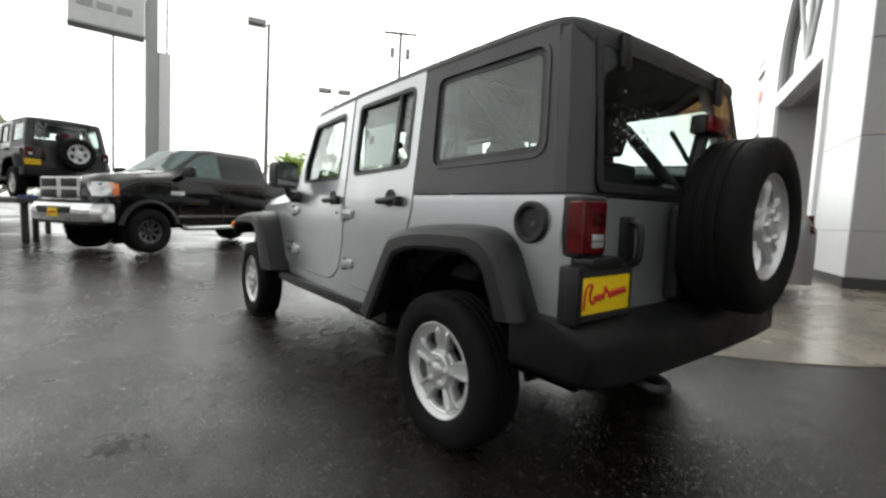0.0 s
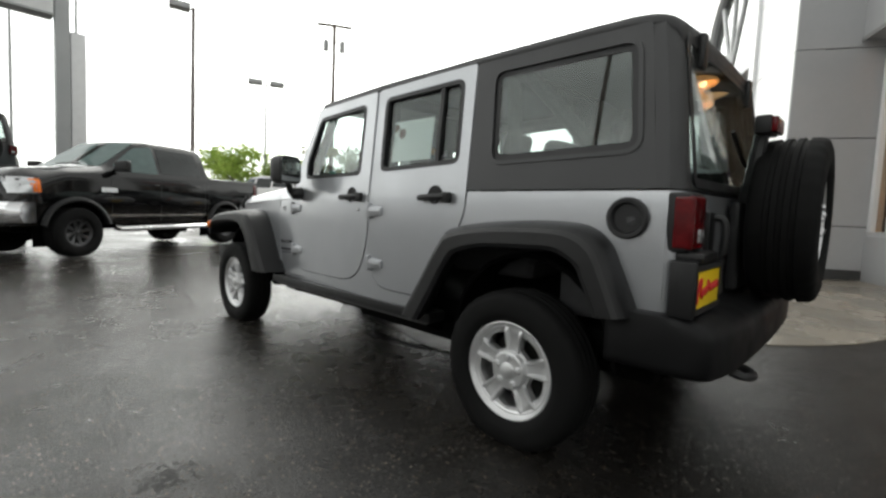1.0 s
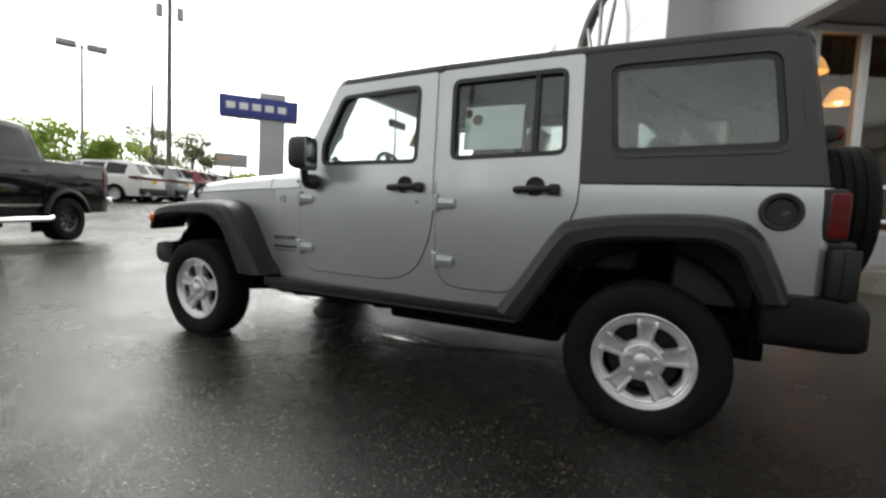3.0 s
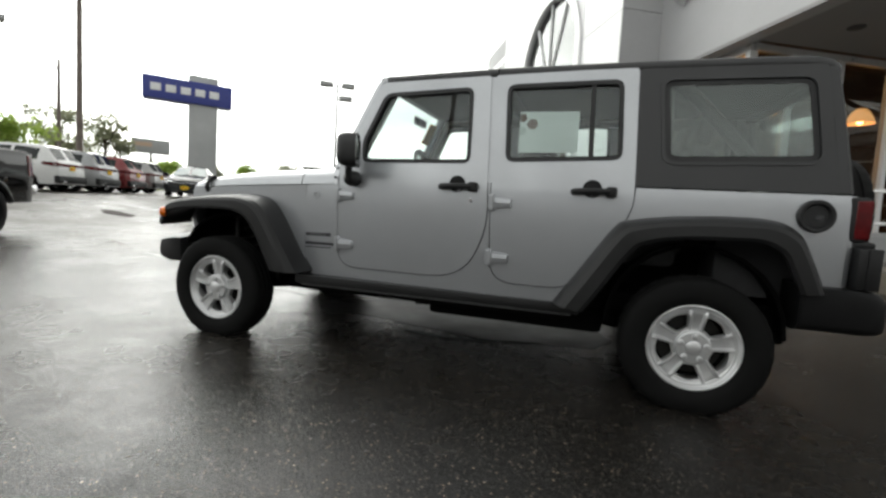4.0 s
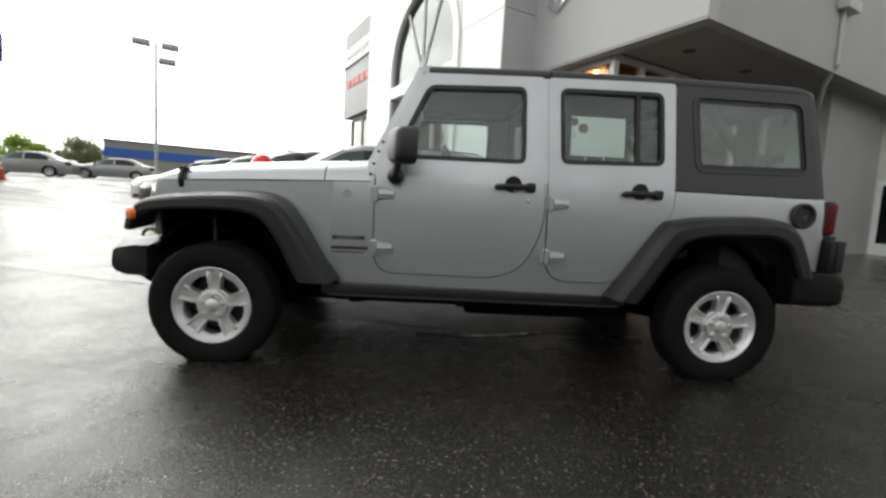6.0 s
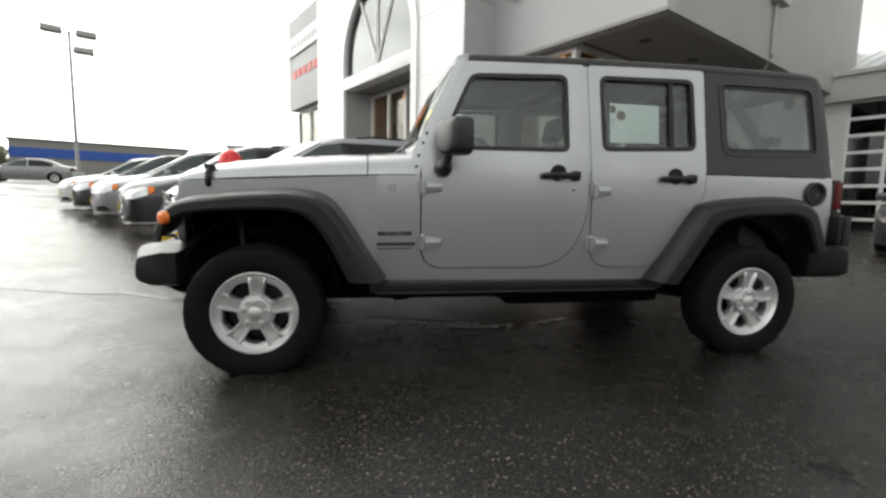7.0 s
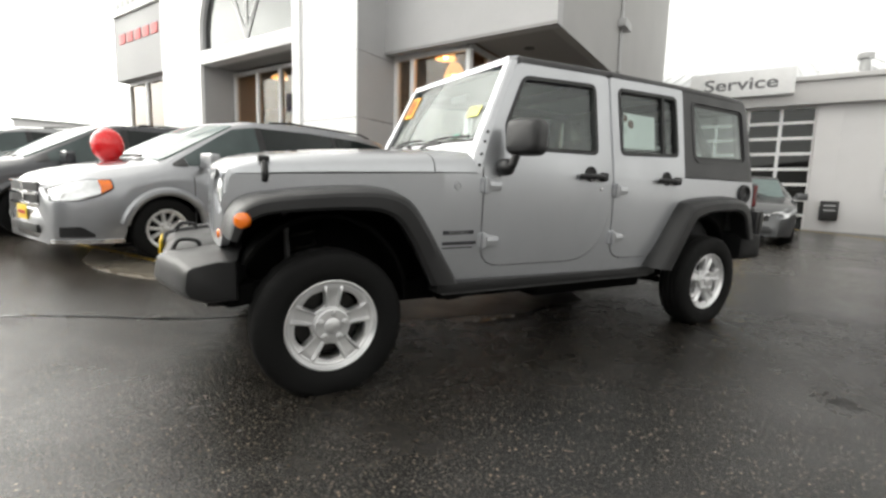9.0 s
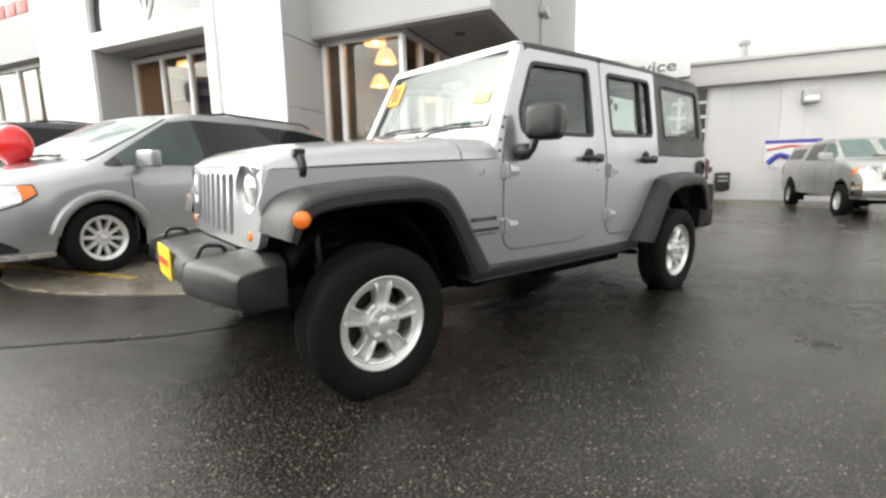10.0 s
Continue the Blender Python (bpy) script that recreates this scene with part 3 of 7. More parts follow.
def spoke_rim(r, w, count=5, wide=0.055, groove=True, dish=0.015, hub=0.075, dome=False):
    """A cast wheel that faces +y: barrel, lip, spokes."""
    f = w * 0.36
    lip = [(r - 0.004, f + 0.014), (r - 0.010, f + 0.008), (r - 0.015, f - 0.008), (r - 0.018, f - 0.03)] if dome else [(r - 0.006, f + 0.014), (r - 0.016, f + 0.004), (r - 0.034, f - 0.004), (r - 0.042, f - 0.02)]
    bm = lathe([(r + 0.004, f + 0.012)] + lip + [(r - 0.028, f - 0.045), (r - 0.03, -w * 0.4), (r + 0.004, -w * 0.42)], 48)
    for k in range(count):
        a = 2 * math.pi * k / count + math.pi / 2
        er, et = Vector((math.cos(a), 0, math.sin(a))), Vector((-math.sin(a), 0, math.cos(a)))
        if dome:
            break
        rings = []
        for rr, sc, y in ((hub * 0.7, 0.92, f - dish - 0.004), (hub + 0.02, 0.98, f - dish), (r * 0.7, 1.0, f - dish * 0.7), (r - 0.038, 1.12, f - 0.008), (r - 0.022, 1.4, f - 0.012)):
            wd = wide * sc
            g = 0.013 if groove else 0.0
            sec = [(-wd, -0.03), (-wd * 0.93, -0.004), (-wd * 0.8, 0), (-wd * 0.34, 0), (-wd * 0.22, -g), (wd * 0.22, -g), (wd * 0.34, 0), (wd * 0.8, 0), (wd * 0.93, -0.004), (wd, -0.03)]
            rings.append([er * rr + et * t + Vector((0, y + d, 0)) for t, d in sec])
        bm = loft(rings, True, True, bm)
    if dome:
        # a pressed disc with five rounded windows, raised channelled spokes, a wide hub and a rolled lip
        disc = [((r - 0.014) * math.cos(a * math.pi / 30), (r - 0.014) * math.sin(a * math.pi / 30)) for a in range(60)]
        wins = []
        for k in range(5):
            c = 2 * math.pi * (k + 0.5) / 5 + math.pi / 2
            corner = lambda q, da: (q * math.cos(c + da), q * math.sin(c + da))
            wins.append(rp([(*corner(0.099, -0.28), 0.010), (*corner(0.166, -0.38), 0.016), (*corner(0.178, 0.0), 0.05), (*corner(0.166, 0.38), 0.016), (*corner(0.099, 0.28), 0.010)], 4))
        bm = plate(disc, wins, lambda a, b, s: (a, f - dish - 0.006 + (dish - 0.002) * ease((math.hypot(a, b) - 0.155) / 0.03) - (0.03 if s else 0), b), bm)
        for k in range(5):
            a = 2 * math.pi * k / 5 + math.pi / 2
            er, et = Vector((math.cos(a), 0, math.sin(a))), Vector((-math.sin(a), 0, math.cos(a)))
            rings = []
            for rr, wd, y, g in ((0.062, 0.030, 0.000, 0.004), (0.088, 0.032, 0.006, 0.010), (0.13, 0.036, 0.015, 0.020), (0.160, 0.042, 0.017, 0.018), (0.178, 0.045, 0.012, 0.008), (0.192, 0.047, 0.004, 0.0)):
                sec = [(-wd * 1.05, -0.022), (-wd * 1.0, -0.004), (-wd * 0.93, 0), (-wd * 0.74, 0), (-wd * 0.52, -g), (wd * 0.52, -g), (wd * 0.74, 0), (wd * 0.93, 0), (wd * 1.0, -0.004), (wd * 1.05, -0.022)]
                rings.append([er * rr + et * t + Vector((0, f - dish + y + d, 0)) for t, d in sec])
            bm = loft(rings, True, True, bm)
        bm = lathe([(0.001, f - dish + 0.026), (0.077, f - dish + 0.026), (0.082, f - dish + 0.023), (0.084, f - dish + 0.016), (0.085, f - dish - 0.008), (0.096, f - dish - 0.010), (0.095, f - dish - 0.02)], 40, "y", bm)
        return lathe([(r - 0.009, f + 0.006), (r - 0.014, f - 0.002), (r - 0.019, f - 0.006), (r - 0.026, f - 0.0062), (r - 0.034, f - 0.012)], 48, "y", bm)
    return lathe([(0.001, f - dish + 0.002), (hub, f - dish + 0.002), (hub + 0.008, f - dish - 0.008), (hub + 0.008, f - dish - 0.04)], 32, "y", bm)


def wheel_meshes(key, r, rim, w, count, wide, groove, mat, dish=0.015, flat=0.018):
    if key in WHEELS:
        return WHEELS[key]
    f = w * 0.36
    if key in ("jeep", "spare"):
        f += 0.026
    lug = lathe([(0.001, f - dish + 0.017), (0.011, f - dish + 0.016), (0.0150, f - dish + 0.009), (0.0155, f - dish - 0.002)], 6)
    WHEELS[key] = (
        put_mesh("tyre", tyre_bm(r, rim - 0.002, w, 128, flat), M_TYRE, 50),
        put_mesh("rim", spoke_rim(rim, w, count, wide, groove, dish, 0.075, key in ("jeep", "spare")), mat, 30),
        put_mesh("hub_cap", lathe([(0.001, f - dish + 0.009), (0.030, f - dish + 0.008), (0.036, f - dish + 0.004), (0.038, f - dish - 0.005)], 24), mat),
        put_mesh("lug_nut", lug, mat),
        put_mesh("brake_disc", lathe([(0.02, -w * 0.1), (rim * 0.72, -w * 0.1), (rim * 0.72, -w * 0.2), (0.02, -w * 0.2)], 32), M_STEEL),
        put_mesh("wheel_back", lathe([(0.01, -w * 0.28), (rim - 0.03, -w * 0.28), (rim - 0.03, -w * 0.33), (0.01, -w * 0.33)], 24), M_DARK))
    return WHEELS[key]


def add_wheel(parent, key, at, turn=0.0, spin=0.0, name="wheel"):
    """A wheel whose face looks along +y before it is turned about z."""
    meshes = WHEELS[key]
    tyre = new(name, meshes[0])
    tyre.parent = parent
    tyre.matrix_local = pose(*at, 0, 0, turn)
    for me, nm in zip(meshes[1:], ("rim", "hub_cap", "lug_nut", "brake_disc", "wheel_back")):
        for k in range(5 if nm == "lug_nut" else 1):
            o = new(nm, me)
            o.parent = tyre
            o.matrix_local = pose(0, 0, 0, 0, spin, 0)
            if nm == "lug_nut":
                a = 2 * math.pi * (k + (0.0 if key in ("jeep", "spare") else 0.5)) / 5 + math.pi / 2
                q = 0.0600 if key in ("jeep", "spare") else 0.055
                o.matrix_local = pose(0, 0, 0, 0, spin, 0) @ Matrix.Translation((q * math.cos(a), 0, q * math.sin(a)))
    return tyre


wheel_meshes("jeep", 0.352, 0.217, 0.205, 5, 0.053, True, M_ALLOY, 0.014, 0.030)
wheel_meshes("spare", 0.357, 0.214, 0.24, 5, 0.053, True, M_ALLOY, 0.014, 0.0)
wheel_meshes("ram", 0.43, 0.232, 0.29, 8, 0.030, False, M_ALLOYD, 0.03)
wheel_meshes("van", 0.345, 0.222, 0.22, 10, 0.020, False, M_ALLOY)
wheel_meshes("car", 0.335, 0.218, 0.215, 10, 0.022, False, M_ALLOY)
wheel_meshes("pickup", 0.385, 0.222, 0.25, 6, 0.034, False, M_ALLOY)


# ---- the four-door off-roader ----
def jeep(m, label, paint, detail=True, plates=True):
    J = thing("off_roader", label, "car", m)
    K = 0.14

    def ys(x):
        return 0.79 if x < 1.1 else 0.79 - (x - 1.1) * 0.045

    def yo(x, z, extra=0.0):
        up, dn = max(0.0, min(z, 1.15) - 0.95), max(0.0, 0.95 - z)
        return ys(x) - 0.35 * up * up - max(0.0, z - 1.15) * K - 0.10 * dn * dn + extra

    def skin(extra=0.0, thick=0.03):
        return lambda a, b, s: (a, yo(a, b, extra) - (thick if s else 0), b)

    CUTS = (0.65, 0.72, 0.79, 0.86, 0.93, 0.98, 1.02, 1.06, 1.10, 1.14)
    fdoor = rp([(2.075, 1.155), (2.07, 0.572, 0.13), (1.235, 0.577, 0.22), (1.09, 0.87, 0.22), (1.107, 1.155)])
    rdoor = rp([(1.083, 1.155), (1.063, 0.578, 0.14), (0.62, 0.578, 0.12), (0.335, 1.0, 0.16), (0.332, 1.155)])
    r_arch = [(-0.46, 0.70), (-0.41, 0.82), (-0.30, 0.95), (-0.16, 0.99), (0.14, 0.985), (0.30, 0.96), (0.42, 0.87), (0.66, 0.50)]
    body = [(-0.594, 0.66)] + r_arch + [(1.1, 0.495), (2.27, 0.495), (2.33, 0.60), (2.33, 1.085), (2.10, 1.095), (2.083, 1.14)]
    body += [p for p in inset(fdoor, -0.006) if p[1] < 1.14] + [(1.101, 1.14), (1.089, 1.14)] + [p for p in inset(rdoor, -0.006) if p[1] < 1.14] + [(0.325, 1.14), (-0.594, 1.14)]
    fwin = rp([(1.795, 1.665, 0.05), (1.235, 1.685, 0.05), (1.222, 1.25, 0.045), (1.915, 1.243, 0.04), (1.93, 1.37, 0.04)])
    ffr = rp([(2.085, 1.155), (2.085, 1.20, 0.03), (1.835, 1.735, 0.04), (1.135, 1.75, 0.02), (1.107, 1.155)])
    rwin = rp([(1.035, 1.692, 0.05), (0.425, 1.705, 0.05), (0.405, 1.285, 0.05), (1.012, 1.262, 0.05)])
    rfr = rp([(1.083, 1.155), (1.108, 1.75, 0.02), (0.352, 1.77, 0.03), (0.332, 1.155)])
    qwin = rp([(0.235, 1.70, 0.06), (-0.43, 1.70, 0.06), (-0.475, 1.29, 0.06), (0.20, 1.275, 0.06)])
    qpan = rp([(0.33, 1.148), (0.35, 1.76, 0.02), (-0.47, 1.765, 0.03), (-0.548, 1.148)])
    for s in (1, -1):
        part("body_side", both(s, plate(body, [], skin(), None, CUTS)), paint, J)
        part("door_recess", both(s, plate([(-0.3, 1.12), (2.05, 1.12), (2.05, 0.55), (0.7, 0.55), (0.42, 0.93), (-0.3, 1.0)], [], skin(-0.05, 0.01))), M_DARK, J)
        for nm, low, frm, win, mid in (("front_door", fdoor, ffr, fwin, 1.6), ("rear_door", rdoor, rfr, rwin, 0.7)):
            door = part(nm, both(s, plate(low, [], skin(0.004), None, CUTS)), paint, J)
            part("window_frame", both(s, plate(frm, [win], skin(0.006, 0.035))), paint, door)
            part("window_seal", both(s, plate(inset(win, -0.004), [inset(win, 0.02)], skin(0.009, 0.03))), M_SEAL, door)
            pane = part("pane", both(s, plate(inset(win, 0.012), [], skin(-0.012, 0.004))), M_GLASS, door)
            if nm == "rear_door":
                part("window_bar", both(s, plate([(0.585, 1.69), (0.56, 1.69), (0.548, 1.27), (0.575, 1.27)], [], skin(0.005, 0.02))), M_SEAL, door)
            # pull handle: cup, bar and button
            hx = 1.285 if nm == "front_door" else 0.54
            y0 = yo(hx, 1.12)
            cup = lathe([(0.001, 0.004), (0.035, 0.004), (0.047, 0.006), (0.05, 0.0), (0.05, -0.01)], 24)
            for v in cup.verts:
                v.co += Vector((hx, y0 + 0.003, 1.125))
            hb = tube(curve_pts([(hx + 0.095, y0 + 0.012, 1.108), (hx + 0.08, y0 + 0.035, 1.11), (hx, y0 + 0.045, 1.112), (hx - 0.09, y0 + 0.035, 1.114)]), [0.012] + [0.017] * 17 + [0.013], 8)
            hb = box((hx - 0.125, y0 + 0.004, 1.085), (hx - 0.07, y0 + 0.045, 1.14), 0.016, 3, hb)
            h = part("door_handle", both(s, join(hb, cup)), M_PLASTIC, door, "black plastic pull handle")
            if nm == "front_door":
                key = lathe([(0.001, 0.009), (0.011, 0.008), (0.013, 0.0)], 16)
                for v in key.verts:
                    v.co += Vector((1.195, yo(1.2, 1.03) + 0.004, 1.035))
                part("keyhole", both(s, key), M_CHROME, door)
            # exposed hinges
            for hz in (1.03, 0.72):
                x0 = 2.075 if nm == "front_door" else 1.075
                yy = yo(x0, hz) + 0.004
                hg = loft([[(x0 - q, yy - 0.002, hz - h0), (x0 - q, yy + d0, hz - h0 * 0.86), (x0 - q, yy + d0 + 0.004, hz), (x0 - q, yy + d0, hz + h0 * 0.72), (x0 - q, yy - 0.002, hz + h0)]
                           for q, h0, d0 in ((0.116, 0.023, 0.006), (0.110, 0.027, 0.016), (0.03, 0.035, 0.026), (0.022, 0.036, 0.027))])
                hg = box((x0 - 0.021, yy - 0.01, hz - 0.046), (x0 + 0.008, yy + 0.030, hz + 0.046), 0.009, 2, hg)
                hg = box((x0 + 0.006, yy - 0.01, hz - 0.040), (x0 + 0.020, yy + 0.012, hz + 0.040), 0.004, 1, hg)
                part("hinge", both(s, hg), paint, door, "", 12)
        part("pillar_strip", both(s, plate([(1.075, 1.14), (1.095, 1.745), (1.15, 1.745), (1.117, 1.14)], [], skin(-0.003, 0.03))), paint, J)
        part("sill", both(s, box((0.56, 0.66, 0.44), (2.36, 0.785, 0.50), 0.012)), M_PLASTIC, J)
        part("sill_seam", both(s, box((0.60, 0.69, 0.428), (2.32, 0.772, 0.441), 0.004)), M_GREYPLASTIC, J)
        part("rocker_rail", both(s, box((0.66, 0.60, 0.385), (2.30, 0.70, 0.44), 0.012)), M_DARK, J)
        for x in (0.72, 1.52, 2.18):
            bk = loft([[(x - 0.07, y, 0.42), (x - 0.045, y, z), (x + 0.03, y, z - 0.005), (x + 0.06, y, 0.42)] for y, z in ((0.50, 0.335), (0.66, 0.37))])
            part("body_mount", both(s, bk), M_DARK, J)
        # rear quarter of the hard top
        part("quarter_panel", both(s, plate(qpan, [qwin], skin(0.003, 0.04))), M_HARDTOP, J, "textured black hard top side")
        part("quarter_seal", both(s, plate(inset(qwin, -0.014), [inset(qwin, 0.004)], skin(0.008, 0.02))), M_HARDTOP, J)
        part("quarter_pane", both(s, plate(inset(qwin, 0.002), [], skin(-0.006, 0.004))), M_TINTED, J)
        part("quarter_border", both(s, plate(inset(qwin, 0.003), [inset(qwin, 0.032)], skin(-0.004, 0.003))), M_SEAL, J)
        # rounded rear corners, roof down to the belt
        rings = []
        for z, xs, xr, dy in ((1.148, -0.545, -0.630, 0), (1.45, -0.512, -0.590, 0), (1.70, -0.475, -0.552, 0), (1.745, -0.465, -0.542, -0.006), (1.762, -0.46, -0.530, -0.016)):
            y = yo(0, z, 0.003) + dy
            rings.append([(xs, y, z), (xs - 0.045, y - 0.006, z), (xr + 0.008, y - 0.05, z), (xr, y - 0.11, z), (xr + 0.04, y - 0.12, z), (xs, y - 0.06, z)])
        part("corner_post", both(s, loft(rings)), M_HARDTOP, J)
        rings = []
        for z in (0.70, 0.9, 1.14):
            y = yo(0, z)
            rings.append([(-0.59, y, z), (-0.608, y - 0.005, z), (-0.624, y - 0.018, z), (-0.632, y - 0.042, z), (-0.634, 0.60, z), (-0.60, 0.60, z), (-0.58, y - 0.04, z)])
        part("rear_corner", both(s, loft(rings)), paint, J)
        # fuel filler
        if s > 0:
            rg = lathe([(0.0765, -0.012), (0.0765, 0.012), (0.070, 0.020), (0.058, 0.019), (0.052, 0.008), (0.050, 0.003), (0.001, 0.003)], 40)
            for v in rg.verts:
                v.co += Vector((-0.46, yo(0, 1.04) + 0.002, 1.04))
            fl = part("fuel_filler", rg, M_SEAL, J, "round black fuel filler recess with a metal cap")
            cap = lathe([(0.001, 0.012), (0.026, 0.011), (0.031, 0.004), (0.031, 0.0)], 24)
            cap = box((-0.024, 0.008, -0.007), (0.024, 0.018, 0.007), 0.004, 2, cap)
            for v in cap.verts:
                v.co = pose(0, 0, 0, 0, 30, 0) @ (v.co * 0.62) + Vector((-0.475, yo(0, 1.04), 1.030))
            part("fuel_cap", cap, M_ALLOYD, fl)
        # wheel-arch flares
        def flare(U, L, yin, ybody, yout):
            U, L = curve_pts([(a, 0, b) for a, b in U], 4), curve_pts([(a, 0, b) for a, b in L], 4)
            rings = []
            for p, q in zip(U, L):
                mk = lambda f, y: (p.x + (q.x - p.x) * f, y, p.z + (q.z - p.z) * f)
                rings.append([mk(-0.02, yin), mk(0.0, ybody), mk(0.05, ybody + 0.05), mk(0.15, yout - 0.04), mk(0.27, yout - 0.016), mk(0.42, yout - 0.004), mk(0.85, yout), mk(1.0, yout - 0.010), mk(0.98, yout - 0.04), mk(0.5, yin + 0.02)])
            return loft(rings)
        part("front_flare", both(s, flare([(3.392, 0.785), (3.36, 0.89), (3.28, 0.950), (3.10, 0.982), (2.90, 1.000), (2.72, 1.004), (2.575, 0.965), (2.475, 0.85), (2.375, 0.69), (2.265, 0.52)],
             [(3.345, 0.765), (3.31, 0.832), (3.235, 0.875), (3.06, 0.893), (2.88, 0.898), (2.745, 0.890), (2.652, 0.842), (2.565, 0.72), (2.52, 0.63), (2.465, 0.525)], 0.62, 0.742, 0.915)), M_PLASTIC, J, "textured black plastic wheel-arch flare", 24)
        part("rear_flare", both(s, flare([(0.70, 0.505), (0.58, 0.685), (0.42, 0.930), (0.34, 0.975), (0.14, 1.005), (-0.14, 1.020), (-0.31, 1.008), (-0.40, 0.955), (-0.450, 0.865), (-0.522, 0.69)],
             [(0.54, 0.485), (0.45, 0.625), (0.335, 0.805), (0.27, 0.860), (0.12, 0.895), (-0.10, 0.905), (-0.215, 0.905), (-0.305, 0.865), (-0.345, 0.80), (-0.400, 0.68)], 0.72, 0.785, 0.91)), M_PLASTIC, J, "textured black plastic wheel-arch flare", 24)
        mk = lathe([(0.001, 0.012), (0.020, 0.010), (0.030, 0.004), (0.032, -0.002), (0.032, -0.02)], 24)
        for v in mk.verts:
            v.co = pose(0, 0, 0, 0, 0, -38) @ v.co + Vector((3.335, 0.922, 0.855))
        part("side_marker", both(s, mk), M_AMBER, J, "round amber side marker lamp")
        # hood side
        part("fender_side", both(s, plate([(2.32, 0.6), (2.32, 1.085), (3.34, 1.035), (3.39, 0.9), (3.375, 0.82), (3.28, 0.91), (3.1, 0.94), (2.9, 0.955), (2.72, 0.955), (2.60, 0.90), (2.52, 0.80), (2.43, 0.65)], [], lambda a, b, sd: (a, 0.735 - (a - 2.32) * 0.06 - (a - 2.32) ** 2 * 0.042 - (0.02 if sd else 0), b), None, (), (2.45, 2.6, 2.75, 2.9, 3.05, 3.2))), paint, J)
        # mirror
        mb = mirror_case([(0.062, 0.60), (0.056, 0.80), (0.038, 0.94), (0.008, 1.0), (-0.052, 1.0), (-0.052, 0.92)], 0.0, 0.0, 0.105, 0.098)
        turned = pose(1.925, 0.895, 1.295, 0, 0, 20)
        for v in mb.verts:
            v.co = turned @ v.co
        mb = tube([(1.945, 0.86, 1.215), (1.955, 0.84, 1.15), (1.96, 0.80, 1.13)], [0.022, 0.024, 0.03], 10, mb)
        ball = lathe([(0.001, 0.045), (0.025, 0.04), (0.044, 0.02), (0.048, 0.0), (0.048, -0.04)], 20)
        for v in ball.verts:
            v.co += Vector((1.96, 0.795, 1.135))
        mir = part("wing_mirror", both(s, join(mb, ball)), M_MIRRORCASE, J, "black plastic wing mirror")
        gm = box((-0.057, -0.092, -0.078), (-0.050, 0.092, 0.078), 0.002)
        for v in gm.verts:
            v.co = turned @ v.co
        part("mirror_glass", both(s, gm), M_MIRROR, mir)
        # screen frame post with bolts
        post = loft([[(2.135, 0.725, 1.09), (2.135, 0.64, 1.09), (2.085, 0.64, 1.09), (2.085, 0.745, 1.09)],
                     [(2.125, 0.72, 1.21), (2.125, 0.64, 1.21), (2.06, 0.64, 1.21), (2.06, 0.735, 1.21)],
                     [(1.87, 0.645, 1.75), (1.87, 0.58, 1.75), (1.82, 0.58, 1.76), (1.82, 0.66, 1.75)]])
        bmesh.ops.bevel(post, geom=list(post.edges), offset=0.008, segments=2, affect="EDGES")
        ap = part("screen_post", both(s, post), paint, J)
        for x, z in ((2.105, 1.14), (2.09, 1.20), (2.066, 1.27), (2.045, 1.325)):
            bolt = lathe([(0.001, 0.008), (0.008, 0.006), (0.009, 0.0)], 10)
            for v in bolt.verts:
                v.co += Vector((x, 0.742 - (z - 1.09) * 0.13, z))
            part("bolt", both(s, bolt), M_SEAL, ap)
        # tail lamp, with red lens and pale reversing lamp
        tl = part("tail_lamp", both(s, box((-0.668, 0.640, 0.928), (-0.588, 0.785, 1.135), 0.016, 3)), M_PLASTIC, J, "upright red tail lamp in a black housing")
        part("lens", both(s, box((-0.680, 0.650, 0.940), (-0.612, 0.789, 1.122), 0.014, 3)), M_RED, tl)
        part("reflector", both(s, box((-0.6835, 0.664, 1.036), (-0.650, 0.738, 1.082), 0.006)), M_REDDEEP, tl)
        part("lens_rib", both(s, box((-0.686, 0.666, 0.984), (-0.654, 0.737, 0.988), 0.0)), M_STEEL, tl)
        part("reversing_lens", both(s, box((-0.684, 0.668, 0.962), (-0.655, 0.735, 1.010), 0.006)), M_LENS, tl)
        # front lamps
        hl = lathe([(0.001, 0.03), (0.05, 0.024), (0.08, 0.008), (0.088, -0.004)], 32, "x")
        for v in hl.verts:
            v.co += Vector((3.362, 0.475, 0.95))
        head = part("headlamp", both(s, hl), M_LENS, J)
        bowl = lathe([(0.107, 0.004), (0.103, -0.012), (0.094, -0.028), (0.086, -0.03)], 32, "x")
        for v in bowl.verts:
            v.co += Vector((3.385 - (v.co.y) * 0.086, 0.475, 0.95))
        part("lamp_bowl", both(s, bowl), paint, head)
        rg = lathe([(0.088, 0.0), (0.093, 0.012), (0.103, 0.008), (0.105, -0.01)], 32, "x")
        for v in rg.verts:
            v.co += Vector((3.364, 0.475, 0.95))
        part("bezel", both(s, rg), M_LENS, head)
        ts = lathe([(0.001, 0.018), (0.018, 0.015), (0.026, 0.005), (0.027, -0.01)], 20, "x")
        for v in ts.verts:
            v.co += Vector((3.385, 0.505, 0.755))
        part("turn_signal", both(s, ts), M_AMBER, J)
        # hood latch
        la = box((3.185, 0.615, 0.985), (3.225, 0.645, 1.045), 0.008)
        la = tube(curve_pts([(3.205, 0.645, 1.01), (3.205, 0.658, 1.045), (3.205, 0.640, 1.085), (3.205, 0.605, 1.10)]), 0.015, 8, la)
        la = box((3.18, 0.59, 1.095), (3.23, 0.63, 1.125), 0.008, 2, la)
        part("hood_latch", both(s, la), M_PLASTIC, J)
